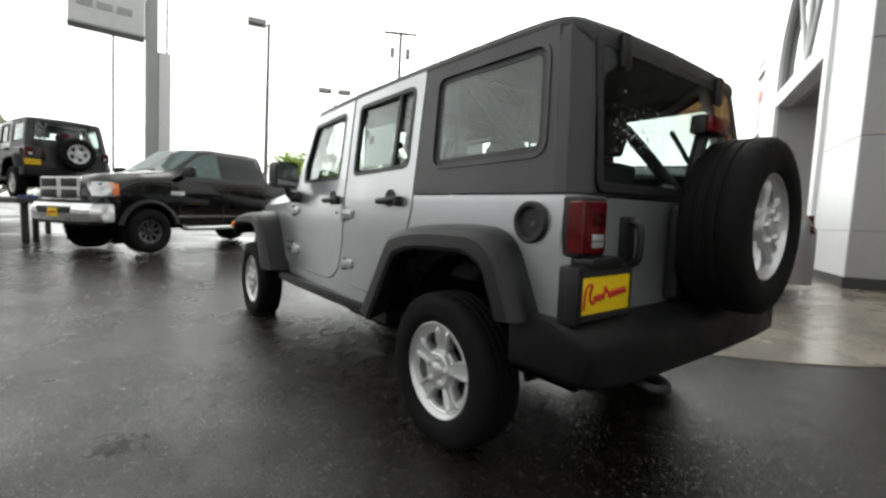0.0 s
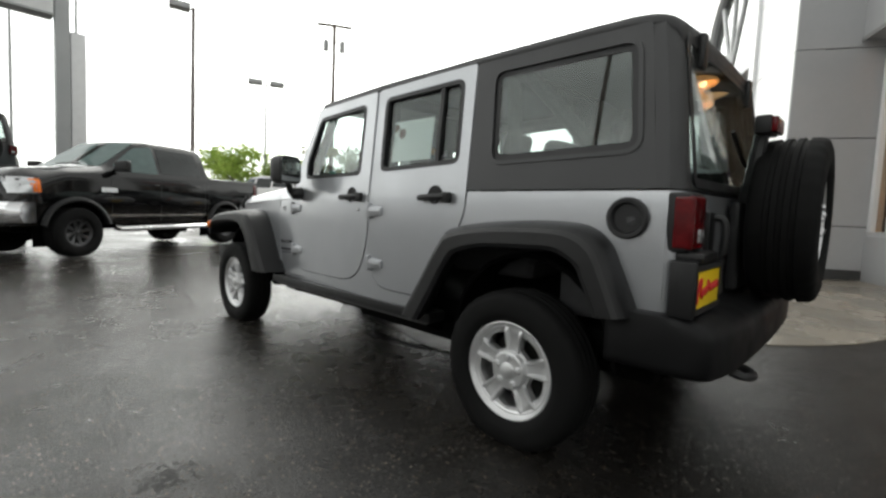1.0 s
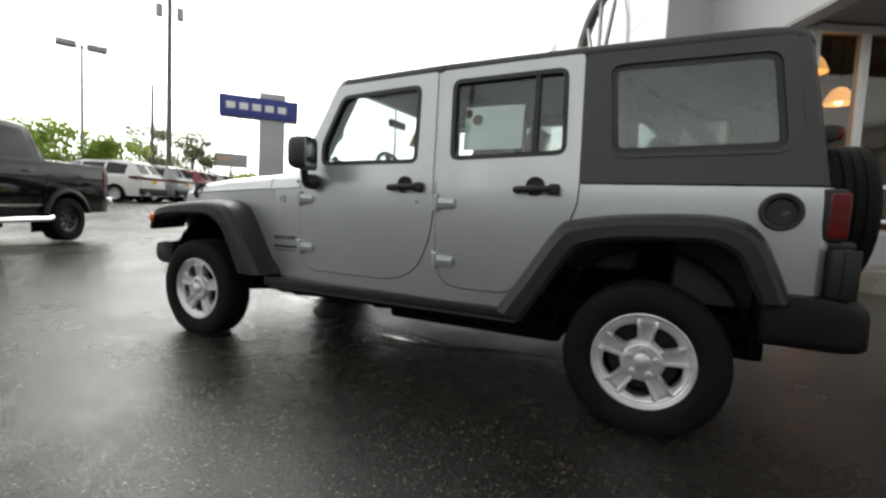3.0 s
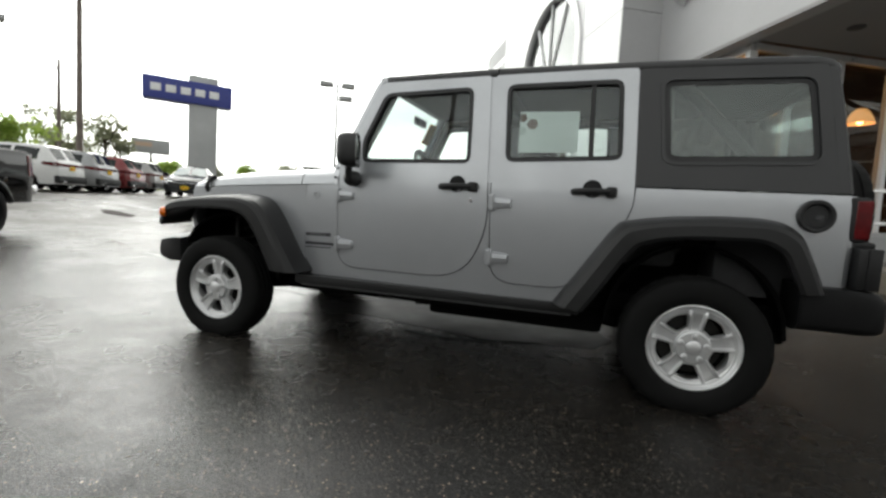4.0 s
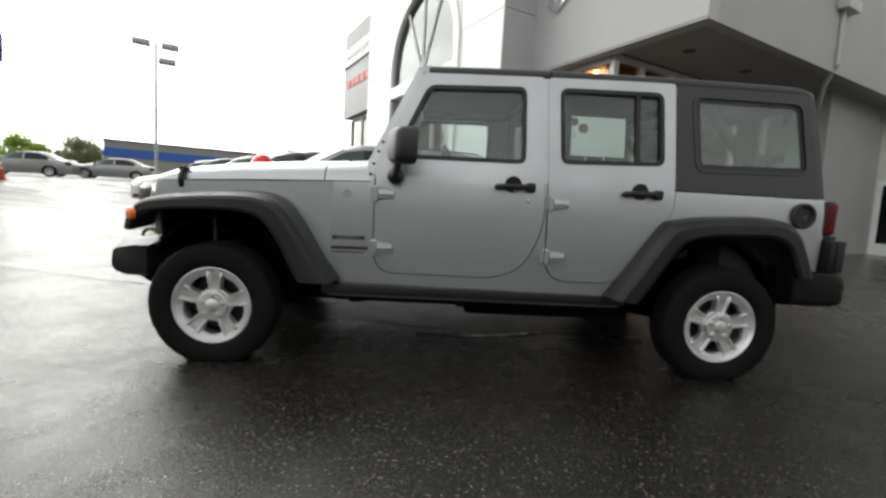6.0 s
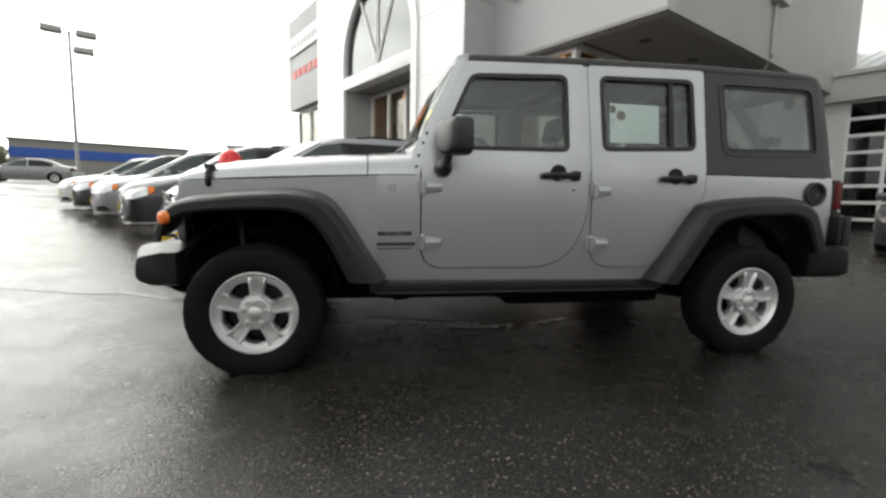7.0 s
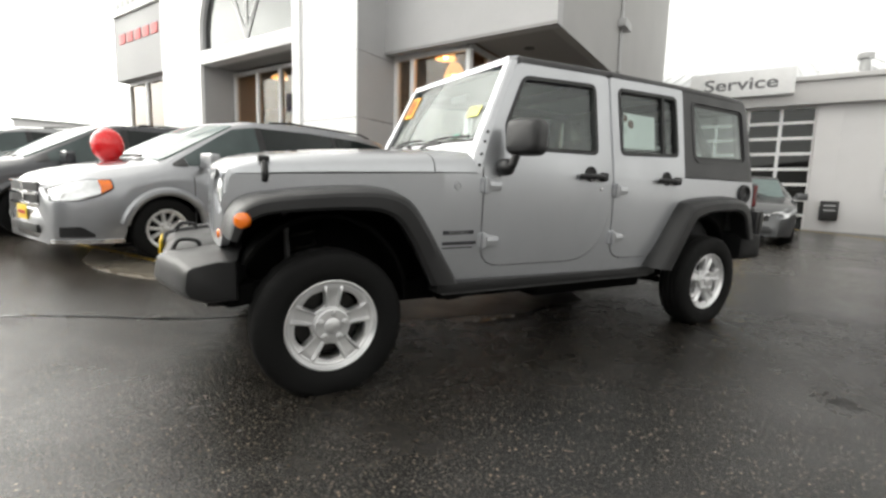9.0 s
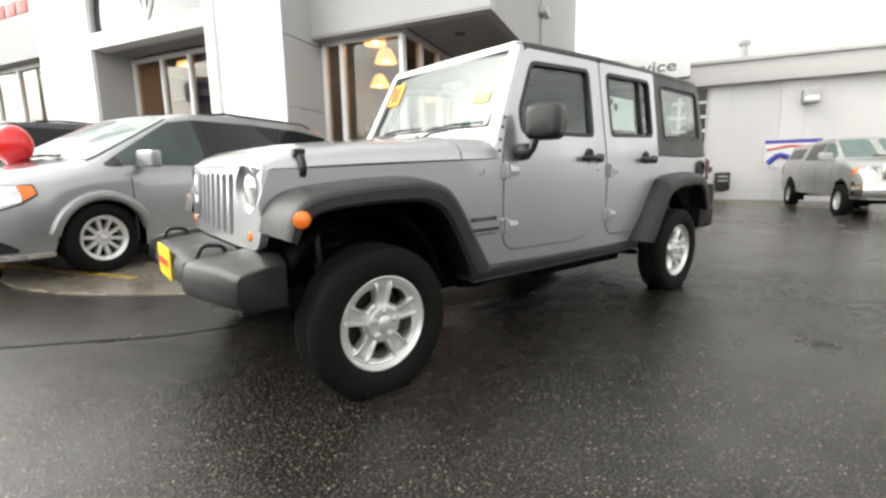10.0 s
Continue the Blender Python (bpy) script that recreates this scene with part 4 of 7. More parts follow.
        # round vent badge on the cowl side
        vb = lathe([(0.001, 0.002), (0.014, 0.002), (0.016, 0.006), (0.022, 0.006), (0.024, 0.0)], 24)
        for v in vb.verts:
            v.co += Vector((2.235, yo(2.235, 1.02), 1.022))
        part("round_badge", both(s, vb), paint, J)
        if s > 0:
            for k, (x0, x1, z, hh) in enumerate(((2.315, 2.125, 0.765, 0.011), (2.35, 2.105, 0.705, 0.009), (2.33, 2.125, 0.68, 0.0035))):
                bar = plate([(x0, z - hh), (x1, z - hh + 0.004), (x1, z + hh + 0.004), (x0, z + hh)], [], skin(0.003, 0.003))
                bd = part("badge_bar", bar, M_INK, J)
                if k == 0:
                    word = bpy.data.curves.new("badge_word", "FONT")
                    word.body, word.size, word.extrude, word.align_x, word.align_y = "SPORT", 0.024, 0.0008, "CENTER", "CENTER"
                    word.space_character = 1.25
                    tmp = new("badge_word", word)
                    flat = bpy.data.meshes.new_from_object(tmp.evaluated_get(bpy.context.evaluated_depsgraph_get()))
                    bpy.data.objects.remove(tmp)
                    flat.materials.append(M_LSILVER)
                    wo = new("badge_word", flat)
                    wo.parent = bd
                    xm = (x0 + x1) / 2
                    wo.matrix_local = Matrix(((-1.45, 0, 0, xm), (0.065, 0, 1, yo(xm, z) + 0.0045), (0, 1, 0, z + 0.002), (0, 0, 0, 1)))
    # hood and cowl
    def hood_ring(x, w, e, c):
        pts = [(1.0, 0.0), (0.985, 0.32), (0.94, 0.58), (0.84, 0.76), (0.6, 0.88), (0.42, 0.985), (0.0, 1.0)]
        prof = [(w * a, e + c * b) for a, b in pts]
        k = 0.09 * max(0.0, min(1.0, (x - 2.95) / 0.4))
        return [(x - k * y * y, y, z) for y, z in prof] + [(x - k * y * y, -y, z) for y, z in reversed(prof[:-1])] + [(x - k * 0.3, -w * 0.9, e - 0.03), (x - k * 0.3, w * 0.9, e - 0.03)]
    hood = part("hood", loft([hood_ring(2.372, 0.715, 1.09, 0.135), hood_ring(2.6, 0.695, 1.08, 0.13), hood_ring(2.9, 0.668, 1.066, 0.12), hood_ring(3.15, 0.645, 1.053, 0.105), hood_ring(3.26, 0.632, 1.045, 0.094), hood_ring(3.33, 0.622, 1.042, 0.078), hood_ring(3.375, 0.612, 1.04, 0.058), hood_ring(3.398, 0.604, 1.038, 0.035), hood_ring(3.404, 0.60, 1.037, 0.02)]), paint, J, "", 50)
    part("cowl", loft([hood_ring(2.10, 0.735, 1.10, 0.15), hood_ring(2.365, 0.716, 1.09, 0.135)]), paint, J, "", 50)
    for s in (1, -1):
        nz = box((2.28, s * 0.22 - 0.012, 1.235), (2.31, s * 0.22 + 0.012, 1.245), 0.004)
        part("washer_jet", nz, M_PLASTIC, hood)
    # grille with seven slots
    slots = [rp([(y - 0.026, 0.742, 0.024), (y + 0.026, 0.742, 0.024), (y + 0.029, 1.022, 0.026), (y - 0.029, 1.022, 0.026)], 4) for y in [(k - 3) * 0.096 for k in range(7)]]
    heads = [[(sd * 0.475 + 0.104 * math.cos(a * math.pi / 14), 0.95 + 0.104 * math.sin(a * math.pi / 14)) for a in range(28)] for sd in (1, -1)]
    face = rp([(-0.585, 0.70, 0.05), (0.585, 0.70, 0.05), (0.635, 0.86, 0.1), (0.61, 1.062, 0.03), (-0.61, 1.062, 0.03), (-0.635, 0.86, 0.1)])
    part("grille", plate(face, slots + heads, lambda a, b, sd: (3.408 - a * a * 0.09 - (b - 0.9) * 0.06 - max(0.0, b - 1.0) ** 2 * 3.0 - (0.035 if sd else 0), a, b), None, (0.98, 1.0, 1.02, 1.04), (-0.56, -0.44, -0.34, 0.34, 0.44, 0.56)), paint, J, "body-coloured grille with seven upright slots")
    part("nose_panel", box((3.16, -0.585, 0.99), (3.335, 0.585, 1.055), 0.01), paint, J)
    part("engine_bay", box((2.36, -0.42, 0.47), (3.28, 0.42, 1.0), 0.02), M_DARK, J)
    part("radiator", box((3.30, -0.56, 0.68), (3.325, 0.56, 1.04)), M_DARK, J)
    part("grille_mesh", plate([(-0.345, 0.725), (0.345, 0.725), (0.345, 1.04), (-0.345, 1.04)], [], lambda a, b, sd: (3.362 - a * a * 0.09 - (b - 0.9) * 0.06 - (0.006 if sd else 0), a, b), None, (), (-0.2, 0.0, 0.2)), M_MESH, J)
    # screen: top rail, lower frame, glass, wipers, stickers
    part("screen_header", loft([[(1.875, y, 1.735), (1.86, y, 1.775), (1.79, y, 1.79), (1.79, y, 1.735)] for y in (-0.62, -0.3, 0, 0.3, 0.62)]), paint, J)
    scr = lambda f, y, o=0.0: (2.118 + (1.868 - 2.118) * f + o * 0.9 - 0.03 * (y / 0.65) ** 2, y, 1.235 + (1.752 - 1.235) * f + o * 0.43)
    def sheet(f0, f1, y0, y1, o, nn=6):
        rows = [[scr(f, y0 + (y1 - y0) * k / nn, o) for k in range(nn + 1)] + [scr(f, y1 - (y1 - y0) * k / nn, o - 0.004) for k in range(nn + 1)] for f in (f0, (f0 + f1) / 2, f1)]
        return loft(rows)
    part("screen_base", loft([[scr(0, y, 0.012), scr(0.07, y, 0.01), scr(0.07, y, -0.02), (scr(0, y)[0] - 0.03, y, 1.12), (scr(0, y)[0] + 0.04, y, 1.13)] for y in (-0.68, -0.3, 0, 0.3, 0.68)]), paint, J)
    screen = part("windscreen", sheet(0.06, 0.97, -0.625, 0.625, 0.0), M_CLEAR, J)
    part("black_border", join(join(sheet(0.06, 0.11, -0.62, 0.62, 0.003), sheet(0.11, 0.97, -0.625, -0.595, 0.003)), sheet(0.11, 0.97, 0.595, 0.625, 0.003)), M_SEAL, screen)
    if detail:
        st = part("year_sticker", sheet(0.54, 0.86, -0.615, -0.445, 0.006, 3), M_STICKER, screen, "orange sticker with red figures")
        for y0, y1 in ((-0.49, -0.465), (-0.545, -0.515)):
            part("figure", sheet(0.59, 0.81, y0 - 0.02, y1 - 0.02, 0.009, 2), M_REDINK, st)
        part("notice", sheet(0.38, 0.50, 0.42, 0.54, 0.006, 2), M_YSTICK, screen, "pale yellow notice")
        part("green_tag", sheet(0.13, 0.18, 0.38, 0.44, 0.006, 2), surface("green_tag", (0.16, 0.42, 0.32), 0.5), screen)
    for y0 in (0.12, -0.45):
        wp = tube([(2.19, y0, 1.235), (2.165, y0 + 0.08, 1.262), (2.13, y0 + 0.2, 1.275)], 0.009, 6)
        wp = tube([scr(0.1, y0 + 0.02, 0.02), scr(0.13, y0 + 0.24, 0.02), scr(0.12, y0 + 0.46, 0.022)], 0.008, 6, wp)
        part("wiper", wp, M_SEAL, J)
    # roof: two front panels and the rear shell, each a crowned sheet with rolled edges
    def roof_ring(x, zt, dw=0.0):
        w = yo(x, 1.765) + 0.004 - dw
        prof = [(w - 0.004, zt - 0.062), (w + 0.004, zt - 0.045), (w - 0.004, zt - 0.02), (w - 0.04, zt - 0.005), (w * 0.6, zt + 0.012), (0, zt + 0.018)]
        return [(x, y, z) for y, z in prof] + [(x, -y, z) for y, z in reversed(prof[:-1])] + [(x, -w + 0.05, zt - 0.06), (x, w - 0.05, zt - 0.06)]
    part("front_roof", loft([roof_ring(1.80, 1.785), roof_ring(1.775, 1.79), roof_ring(1.5, 1.797), roof_ring(1.10, 1.805)]), M_HARDTOP, J, "textured black roof panel", 50)
    part("rear_roof", loft([roof_ring(1.094, 1.805), roof_ring(0.35, 1.815), roof_ring(-0.2, 1.815), roof_ring(-0.38, 1.812), roof_ring(-0.45, 1.806, 0.003), roof_ring(-0.495, 1.797, 0.012), roof_ring(-0.525, 1.786, 0.028), roof_ring(-0.545, 1.772, 0.05), roof_ring(-0.552, 1.757, 0.075)]), M_HARDTOP, J, "textured black hard top roof", 50)
    # back: tailgate, rear wall of the hard top with its glass
    gate = part("tailgate", plate(rp([(-0.6, 0.70, 0.03), (0.6, 0.70, 0.03), (0.6, 1.135, 0.03), (-0.6, 1.135, 0.03)]), [], lambda a, b, sd: (-0.640 + (0.03 if sd else 0), a, b)), paint, J)
    part("carrier_plate", box((-0.695, -0.42, 0.73), (-0.642, 0.16, 1.12), 0.03, 3), M_PLASTIC, gate)
    gh = box((-0.660, 0.43, 0.86), (-0.637, 0.51, 1.07), 0.006)
    gh = tube(curve_pts([(-0.665, 0.47, 1.05), (-0.70, 0.47, 1.03), (-0.70, 0.47, 0.92), (-0.665, 0.47, 0.89)]), 0.014, 8, gh)
    part("gate_handle", gh, M_PLASTIC, gate)
    bx = lambda b: -0.622 + (b - 1.15) * 0.14
    gl = rp([(-0.64, 1.165, 0.04), (0.64, 1.165, 0.04), (0.585, 1.725, 0.05), (-0.585, 1.725, 0.05)])
    part("rear_frame", plate(rp([(-0.70, 1.148), (0.70, 1.148), (0.625, 1.775, 0.03), (-0.625, 1.775, 0.03)]), [gl], lambda a, b, sd: (bx(b) + (0.04 if sd else 0), a, b)), M_HARDTOP, J)
    lift = part("rear_pane", plate(inset(gl, -0.01), [], lambda a, b, sd: (bx(b) - 0.012 + (0.005 if sd else 0), a, b)), M_GLASS, J)
    part("pane_border", plate(inset(gl, -0.008), [inset(gl, 0.028)], lambda a, b, sd: (bx(b) - 0.014 + (0.003 if sd else 0), a, b)), M_SEAL, lift)
    for y in (0.42, -0.42):
        part("glass_hinge", box((bx(1.7) - 0.035, y - 0.03, 1.63), (bx(1.7) - 0.008, y + 0.03, 1.765), 0.012), M_PLASTIC, lift)
    wp = tube([(-0.68, -0.15, 1.235), (-0.655, 0.02, 1.30), (-0.635, 0.16, 1.42)], 0.01, 6)
    part("rear_wiper", wp, M_PLASTIC, lift)
    rng = random.Random(41)
    rain = bmesh.new()
    for k in range(150):
        a, b = rng.gauss(0.36, 0.10), rng.gauss(1.405, 0.05)
        if not (-0.3 < a < 0.52 and 1.24 < b < 1.66):
            continue
        q = rng.uniform(0.0016, 0.0042)
        bmesh.ops.create_icosphere(rain, subdivisions=1, radius=q, matrix=Matrix.Translation((bx(b) - 0.0125, a, b)) @ Matrix.Diagonal((0.45, 1.0, rng.uniform(0.9, 1.5), 1.0)))
    tagged(part("rain_drops", rain, M_DROP, lift), kind="stuff")
    # spare wheel and its bracket with the high brake lamp
    car_w = add_wheel(J, "spare", (-0.835, -0.09, 1.045), 90, 10, "spare_wheel")
    br = box((-0.80, -0.24, 0.9), (-0.65, 0.06, 1.2), 0.03)
    br = tube(curve_pts([(-0.70, 0.12, 1.15), (-0.72, 0.12, 1.3), (-0.735, 0.10, 1.43)]), 0.028, 8, br)
    carrier = part("tyre_carrier", br, M_PLASTIC, J)
    bl = part("high_brake_lamp", box((-0.775, 0.005, 1.40), (-0.715, 0.185, 1.475), 0.012), M_PLASTIC, carrier)
    part("lens", box((-0.795, 0.012, 1.405), (-0.77, 0.178, 1.468), 0.01), M_RED, bl)
    # bumpers
    def bumper(rows, sec):
        return loft([[(x0 + a * sx, y, z0 + b * hz) for a, b in sec] for y, x0, z0, sx, hz in rows])
    sec = [(0.0, 0.0), (0.8, 0.0), (0.93, 0.035), (1.0, 0.12), (1.0, 0.66), (0.975, 0.80), (0.91, 0.91), (0.80, 0.975), (0.66, 1.0), (0.0, 1.0)]
    fb = []
    for y, x0, z0, sx, hz in ((0.768, 3.355, 0.512, 0.165, 0.150), (0.764, 3.345, 0.498, 0.190, 0.168), (0.745, 3.335, 0.488, 0.213, 0.180), (0.64, 3.32, 0.482, 0.265, 0.207), (0.53, 3.28, 0.49, 0.355, 0.208), (0.45, 3.28, 0.49, 0.38, 0.208), (0.43, 3.28, 0.505, 0.345, 0.172), (0.36, 3.28, 0.505, 0.345, 0.170), (0.34, 3.28, 0.495, 0.362, 0.195), (0.0, 3.28, 0.495, 0.366, 0.195)):
        fb.append((y, x0, z0, sx, hz))
    rows = fb + [(-y, a, b, c, d) for y, a, b, c, d in reversed(fb[:-1])]
    sec_f = [(0.0, 0.0), (0.62, 0.0), (0.90, 0.12), (0.985, 0.26), (1.0, 0.40), (0.965, 0.74), (0.93, 0.82), (0.84, 0.88), (0.35, 1.0), (0.0, 1.0)]
    bump_f = part("front_bumper", bumper(rows, sec_f), M_PLASTIC, J, "dark grey plastic front bumper", 40)
    for y in (0.39, -0.39):
        part("tow_hook", tube(curve_pts([(3.47, y, 0.665), (3.475, y, 0.702), (3.51, y, 0.716), (3.56, y, 0.712), (3.585, y, 0.665)]), 0.010, 8), M_SEAL, bump_f)
    for s in (1, -1):
        part("bumper_bracket", both(s, loft([[(3.26, y, 0.55), (3.26, y, z), (3.36, y, z - 0.015), (3.44, y, z + 0.03), (3.47, y, 0.53)] for y, z in ((0.30, 0.44), (0.62, 0.435), (0.70, 0.46))])), M_DARK, bump_f)
    lip = box((3.16, -0.52, 0.40), (3.46, 0.52, 0.50), 0.03)
    part("air_dam", lip, M_PLASTIC, bump_f)
    rb = []
    for y, x0, z0, sx, hz in ((0.845, -0.44, 0.545, 0.25, 0.145), (0.84, -0.42, 0.525, 0.30, 0.185), (0.825, -0.42, 0.51, 0.335, 0.205), (0.795, -0.42, 0.50, 0.352, 0.215), (0.74, -0.42, 0.495, 0.366, 0.222), (0.62, -0.42, 0.49, 0.378, 0.228), (0.4, -0.42, 0.488, 0.388, 0.228), (0.0, -0.42, 0.486, 0.392, 0.228)):
        rb.append((y, x0, z0, -sx, hz))
    rows = rb + [(-y, a, b, c, d) for y, a, b, c, d in reversed(rb[:-1])]
    bump_r = part("rear_bumper", bumper(rows, sec), M_BUMPER, J, "black plastic rear bumper", 40)
    part("tow_hook", tube(curve_pts([(-0.70, 0.52, 0.50), (-0.80, 0.52, 0.475), (-0.83, 0.47, 0.47), (-0.80, 0.42, 0.475), (-0.70, 0.42, 0.5)]), 0.016, 8), M_SEAL, bump_r)
    if plates:
        hold = box((-0.700, 0.53, 0.715), (-0.625, 0.835, 0.905), 0.012)
        hold = box((-0.712, 0.828, 0.715), (-0.660, 0.842, 0.905), 0.006, 2, hold)
        hold = box((-0.715, 0.59, 0.895), (-0.62, 0.77, 0.932), 0.014, 2, hold)
        ph = part("plate_holder", hold, M_PLASTIC, J)
        py = part("dealer_plate", box((-0.709, 0.535, 0.735), (-0.701, 0.825, 0.885), 0.002), M_YELLOW, ph, "yellow dealer plate with red script")
        fr = plate([(0.528, 0.728), (0.828, 0.728), (0.828, 0.892), (0.528, 0.892)], [[(0.538, 0.748), (0.818, 0.748), (0.818, 0.872), (0.538, 0.872)]], lambda a, b, sd: (-0.713 + (0.003 if sd else 0), a, b))
        part("plate_frame", fr, M_SEAL, py)
        # unreadable script, as slanted strokes
        pts = [(-0.711, 0.805, 0.765), (-0.711, 0.795, 0.835), (-0.711, 0.765, 0.845), (-0.711, 0.775, 0.805), (-0.711, 0.755, 0.78)]
        for k in range(20):
            pts.append((-0.711, 0.745 - k * 0.0095, 0.797 + k * 0.0009 + (0.012 if k % 2 == 0 else -0.010) + (0.022 if k in (6, 7) else 0)))
        sc = tube(curve_pts(pts, 3), 0.0042, 5)
        part("script_strokes", sc, M_REDINK, py)
        fpl = part("front_plate", box((3.642, -0.15, 0.53), (3.650, 0.15, 0.68), 0.003), M_YELLOW, bump_f, "yellow dealer plate")
        part("script_bar", box((3.651, -0.11, 0.59), (3.653, 0.11, 0.62)), M_REDINK, fpl)
    # wheels, axles, floor, exhaust
    for x in (0.0, 2.947):
        for s in (1, -1):
            add_wheel(J, "jeep", (x, s * 0.765, 0.357), 0 if s > 0 else 180, -3 if x > 1 else -4)
    part("floor_pan", box((-0.55, -0.62, 0.46), (2.3, 0.62, 0.56), 0.02), M_DARK, J)
    for s in (1, -1):
        part("frame_rail", box((-0.5, s * 0.47 - 0.05, 0.345), (3.25, s * 0.47 + 0.05, 0.47), 0.01, 1), M_DARK, J)
    for x in (0.0, 2.947):
        ax = tube([(x, -0.7, 0.366), (x, 0.7, 0.366)], 0.04, 10)
        df = lathe([(0.001, -0.11), (0.08, -0.09), (0.125, 0.0), (0.08, 0.09), (0.001, 0.11)], 16)
        for v in df.verts:
            v.co += Vector((x, -0.1, 0.366))
        part("axle", join(ax, df), M_DARK, J)
    for s in (1, -1):
        part("damper", both(s, tube([(3.06, 0.50, 0.36), (3.08, 0.49, 0.60), (3.08, 0.49, 0.602), (3.09, 0.48, 0.86)], [0.030, 0.030, 0.014, 0.014], 12)), M_GREYPLASTIC, J)
        coil = [(2.99 + 0.06 * math.cos(k * 0.62), 0.43 + 0.06 * math.sin(k * 0.62), 0.44 + 0.0072 * k) for k in range(52)]
        part("spring", both(s, tube(coil, 0.008, 6)), M_STEEL, J)
    part("exhaust", tube([(-0.62, -0.5, 0.46), (-0.35, -0.5, 0.45), (0.3, -0.3, 0.44), (1.6, -0.25, 0.42)], [0.03, 0.1, 0.03, 0.04], 10), M_DARK, J)
    part("skid_plate", box((0.9, -0.45, 0.28), (1.9, 0.2, 0.46), 0.03), M_DARK, J)
    part("fuel_tank", box((0.42, 0.05, 0.29), (1.5, 0.56, 0.46), 0.04), M_DARK, J)
    part("sump", box((2.2, -0.25, 0.30), (2.75, 0.25, 0.5), 0.05), M_DARK, J)
    part("suspension_arm", tube([(2.9, 0.5, 0.33), (2.25, 0.42, 0.40)], 0.025, 8), M_DARK, J)
    part("suspension_arm", tube([(0.05, 0.5, 0.30), (0.75, 0.48, 0.42)], 0.025, 8), M_DARK, J)
    for s in (1, -1):
        for x in (2.947, 0.0):
            part("wheel_liner", both(s, liner(x, 0.30, 2 if x > 1 else 0)), M_DARK, J)
    # cabin: dash, wheel, seats, padded bars
    part("dashboard", box((1.72, -0.64, 1.0), (2.08, 0.64, 1.21), 0.05, 3), M_PLASTIC, J)
    ring = []
    for k in range(28):
        a = 2 * math.pi * k / 28
        ring.append(pose(1.60, 0.36, 1.18, 0, -65, 0) @ Vector((0.19 * math.cos(a), 0.19 * math.sin(a), 0)))
    swb = tube(ring + [ring[0]], 0.015, 8, None, False)
    swb = tube([(1.60, 0.36, 1.18), (1.80, 0.36, 1.08)], 0.04, 8, swb)
    swb = tube([ring[0], ring[14]], 0.018, 6, swb)
    part("steering_wheel", swb, M_PLASTIC, J)
    def seat(x, y, w, two=False):
        sb = box((x - 0.05, y - w, 0.72), (x + 0.48, y + w, 0.88), 0.05, 3)
        back = box((-0.07, -w, 0.0), (0.07, w, 0.60), 0.05, 3)
        for v in back.verts:
            v.co = pose(x, y, 0.80, 0, -14, 0) @ v.co
        sb = join(sb, back)
        for hy in ((-w * 0.5, w * 0.5) if two else (0,)):
            hd = box((-0.05, hy - 0.13, 0.63), (0.05, hy + 0.13, 0.83), 0.045, 3)
            hd = tube([(0, hy - 0.05, 0.55), (0, hy - 0.05, 0.66)], 0.008, 6, hd)
            hd = tube([(0, hy + 0.05, 0.55), (0, hy + 0.05, 0.66)], 0.008, 6, hd)
            for v in hd.verts:
                v.co = pose(x, y, 0.80, 0, -14, 0) @ v.co
            sb = join(sb, hd)
        return sb
    part("driver_seat", seat(1.02, 0.36, 0.25), M_SEATS, J)
    part("passenger_seat", seat(1.02, -0.36, 0.25), M_SEATS, J)
    part("rear_bench", seat(0.12, 0.0, 0.58, True), M_SEATS, J)
    rbm = None
    for s in (1, -1):
        rbm = tube(curve_pts([(1.80, s * 0.60, 1.70), (1.10, s * 0.61, 1.72), (0.25, s * 0.60, 1.70), (0.05, s * 0.60, 1.62), (-0.45, s * 0.60, 1.05)]), 0.035, 10, rbm)
        rbm = tube([(1.06, s * 0.62, 1.70), (1.05, s * 0.66, 0.9)], 0.035, 10, rbm)
        rbm = tube([(0.20, s * 0.60, 1.70), (0.15, s * 0.62, 0.9)], 0.035, 10, rbm)
        rbm = tube([(1.78, s * 0.58, 1.70), (2.05, s * 0.64, 1.15)], 0.03, 8, rbm)
    rbm = tube([(1.08, -0.6, 1.715), (1.08, 0.6, 1.715)], 0.04, 10, rbm)
    rbm = tube([(0.2, -0.6, 1.70), (0.2, 0.6, 1.70)], 0.04, 10, rbm)
    part("roll_bars", rbm, M_SEATS, J, "padded black roll bars")
    part("rear_mirror", box((1.80, -0.1, 1.58), (1.83, 0.12, 1.64), 0.015), M_PLASTIC, J)
    part("cargo_box", box((-0.58, -0.62, 0.6), (-0.1, 0.62, 0.95), 0.03), M_SEATS, J)
    if detail:
        # price sheet behind the rear door's glass
        sk = lambda e, th: (lambda a, b, sd: (a, yo(a, b, e) - (th if sd else 0), b))
        sheet_p = part("price_sheet", plate([(0.955, 1.545), (0.635, 1.545), (0.635, 1.32), (0.955, 1.315)], [], sk(-0.02, 0.001)), M_PAPER, J, "pale price sheet with brown hexagons behind the glass")
        for hx, hz, hr, mt in ((0.885, 1.475, 0.032, M_BROWNINK), (0.94, 1.51, 0.026, M_BROWNINK), (0.94, 1.435, 0.026, M_PAPERINK)):
            part("hexagon", plate([(min(hx + hr * math.cos(a * math.pi / 3), 0.953), hz + hr * math.sin(a * math.pi / 3)) for a in range(6)], [], sk(-0.0185, 0.001)), mt, sheet_p)
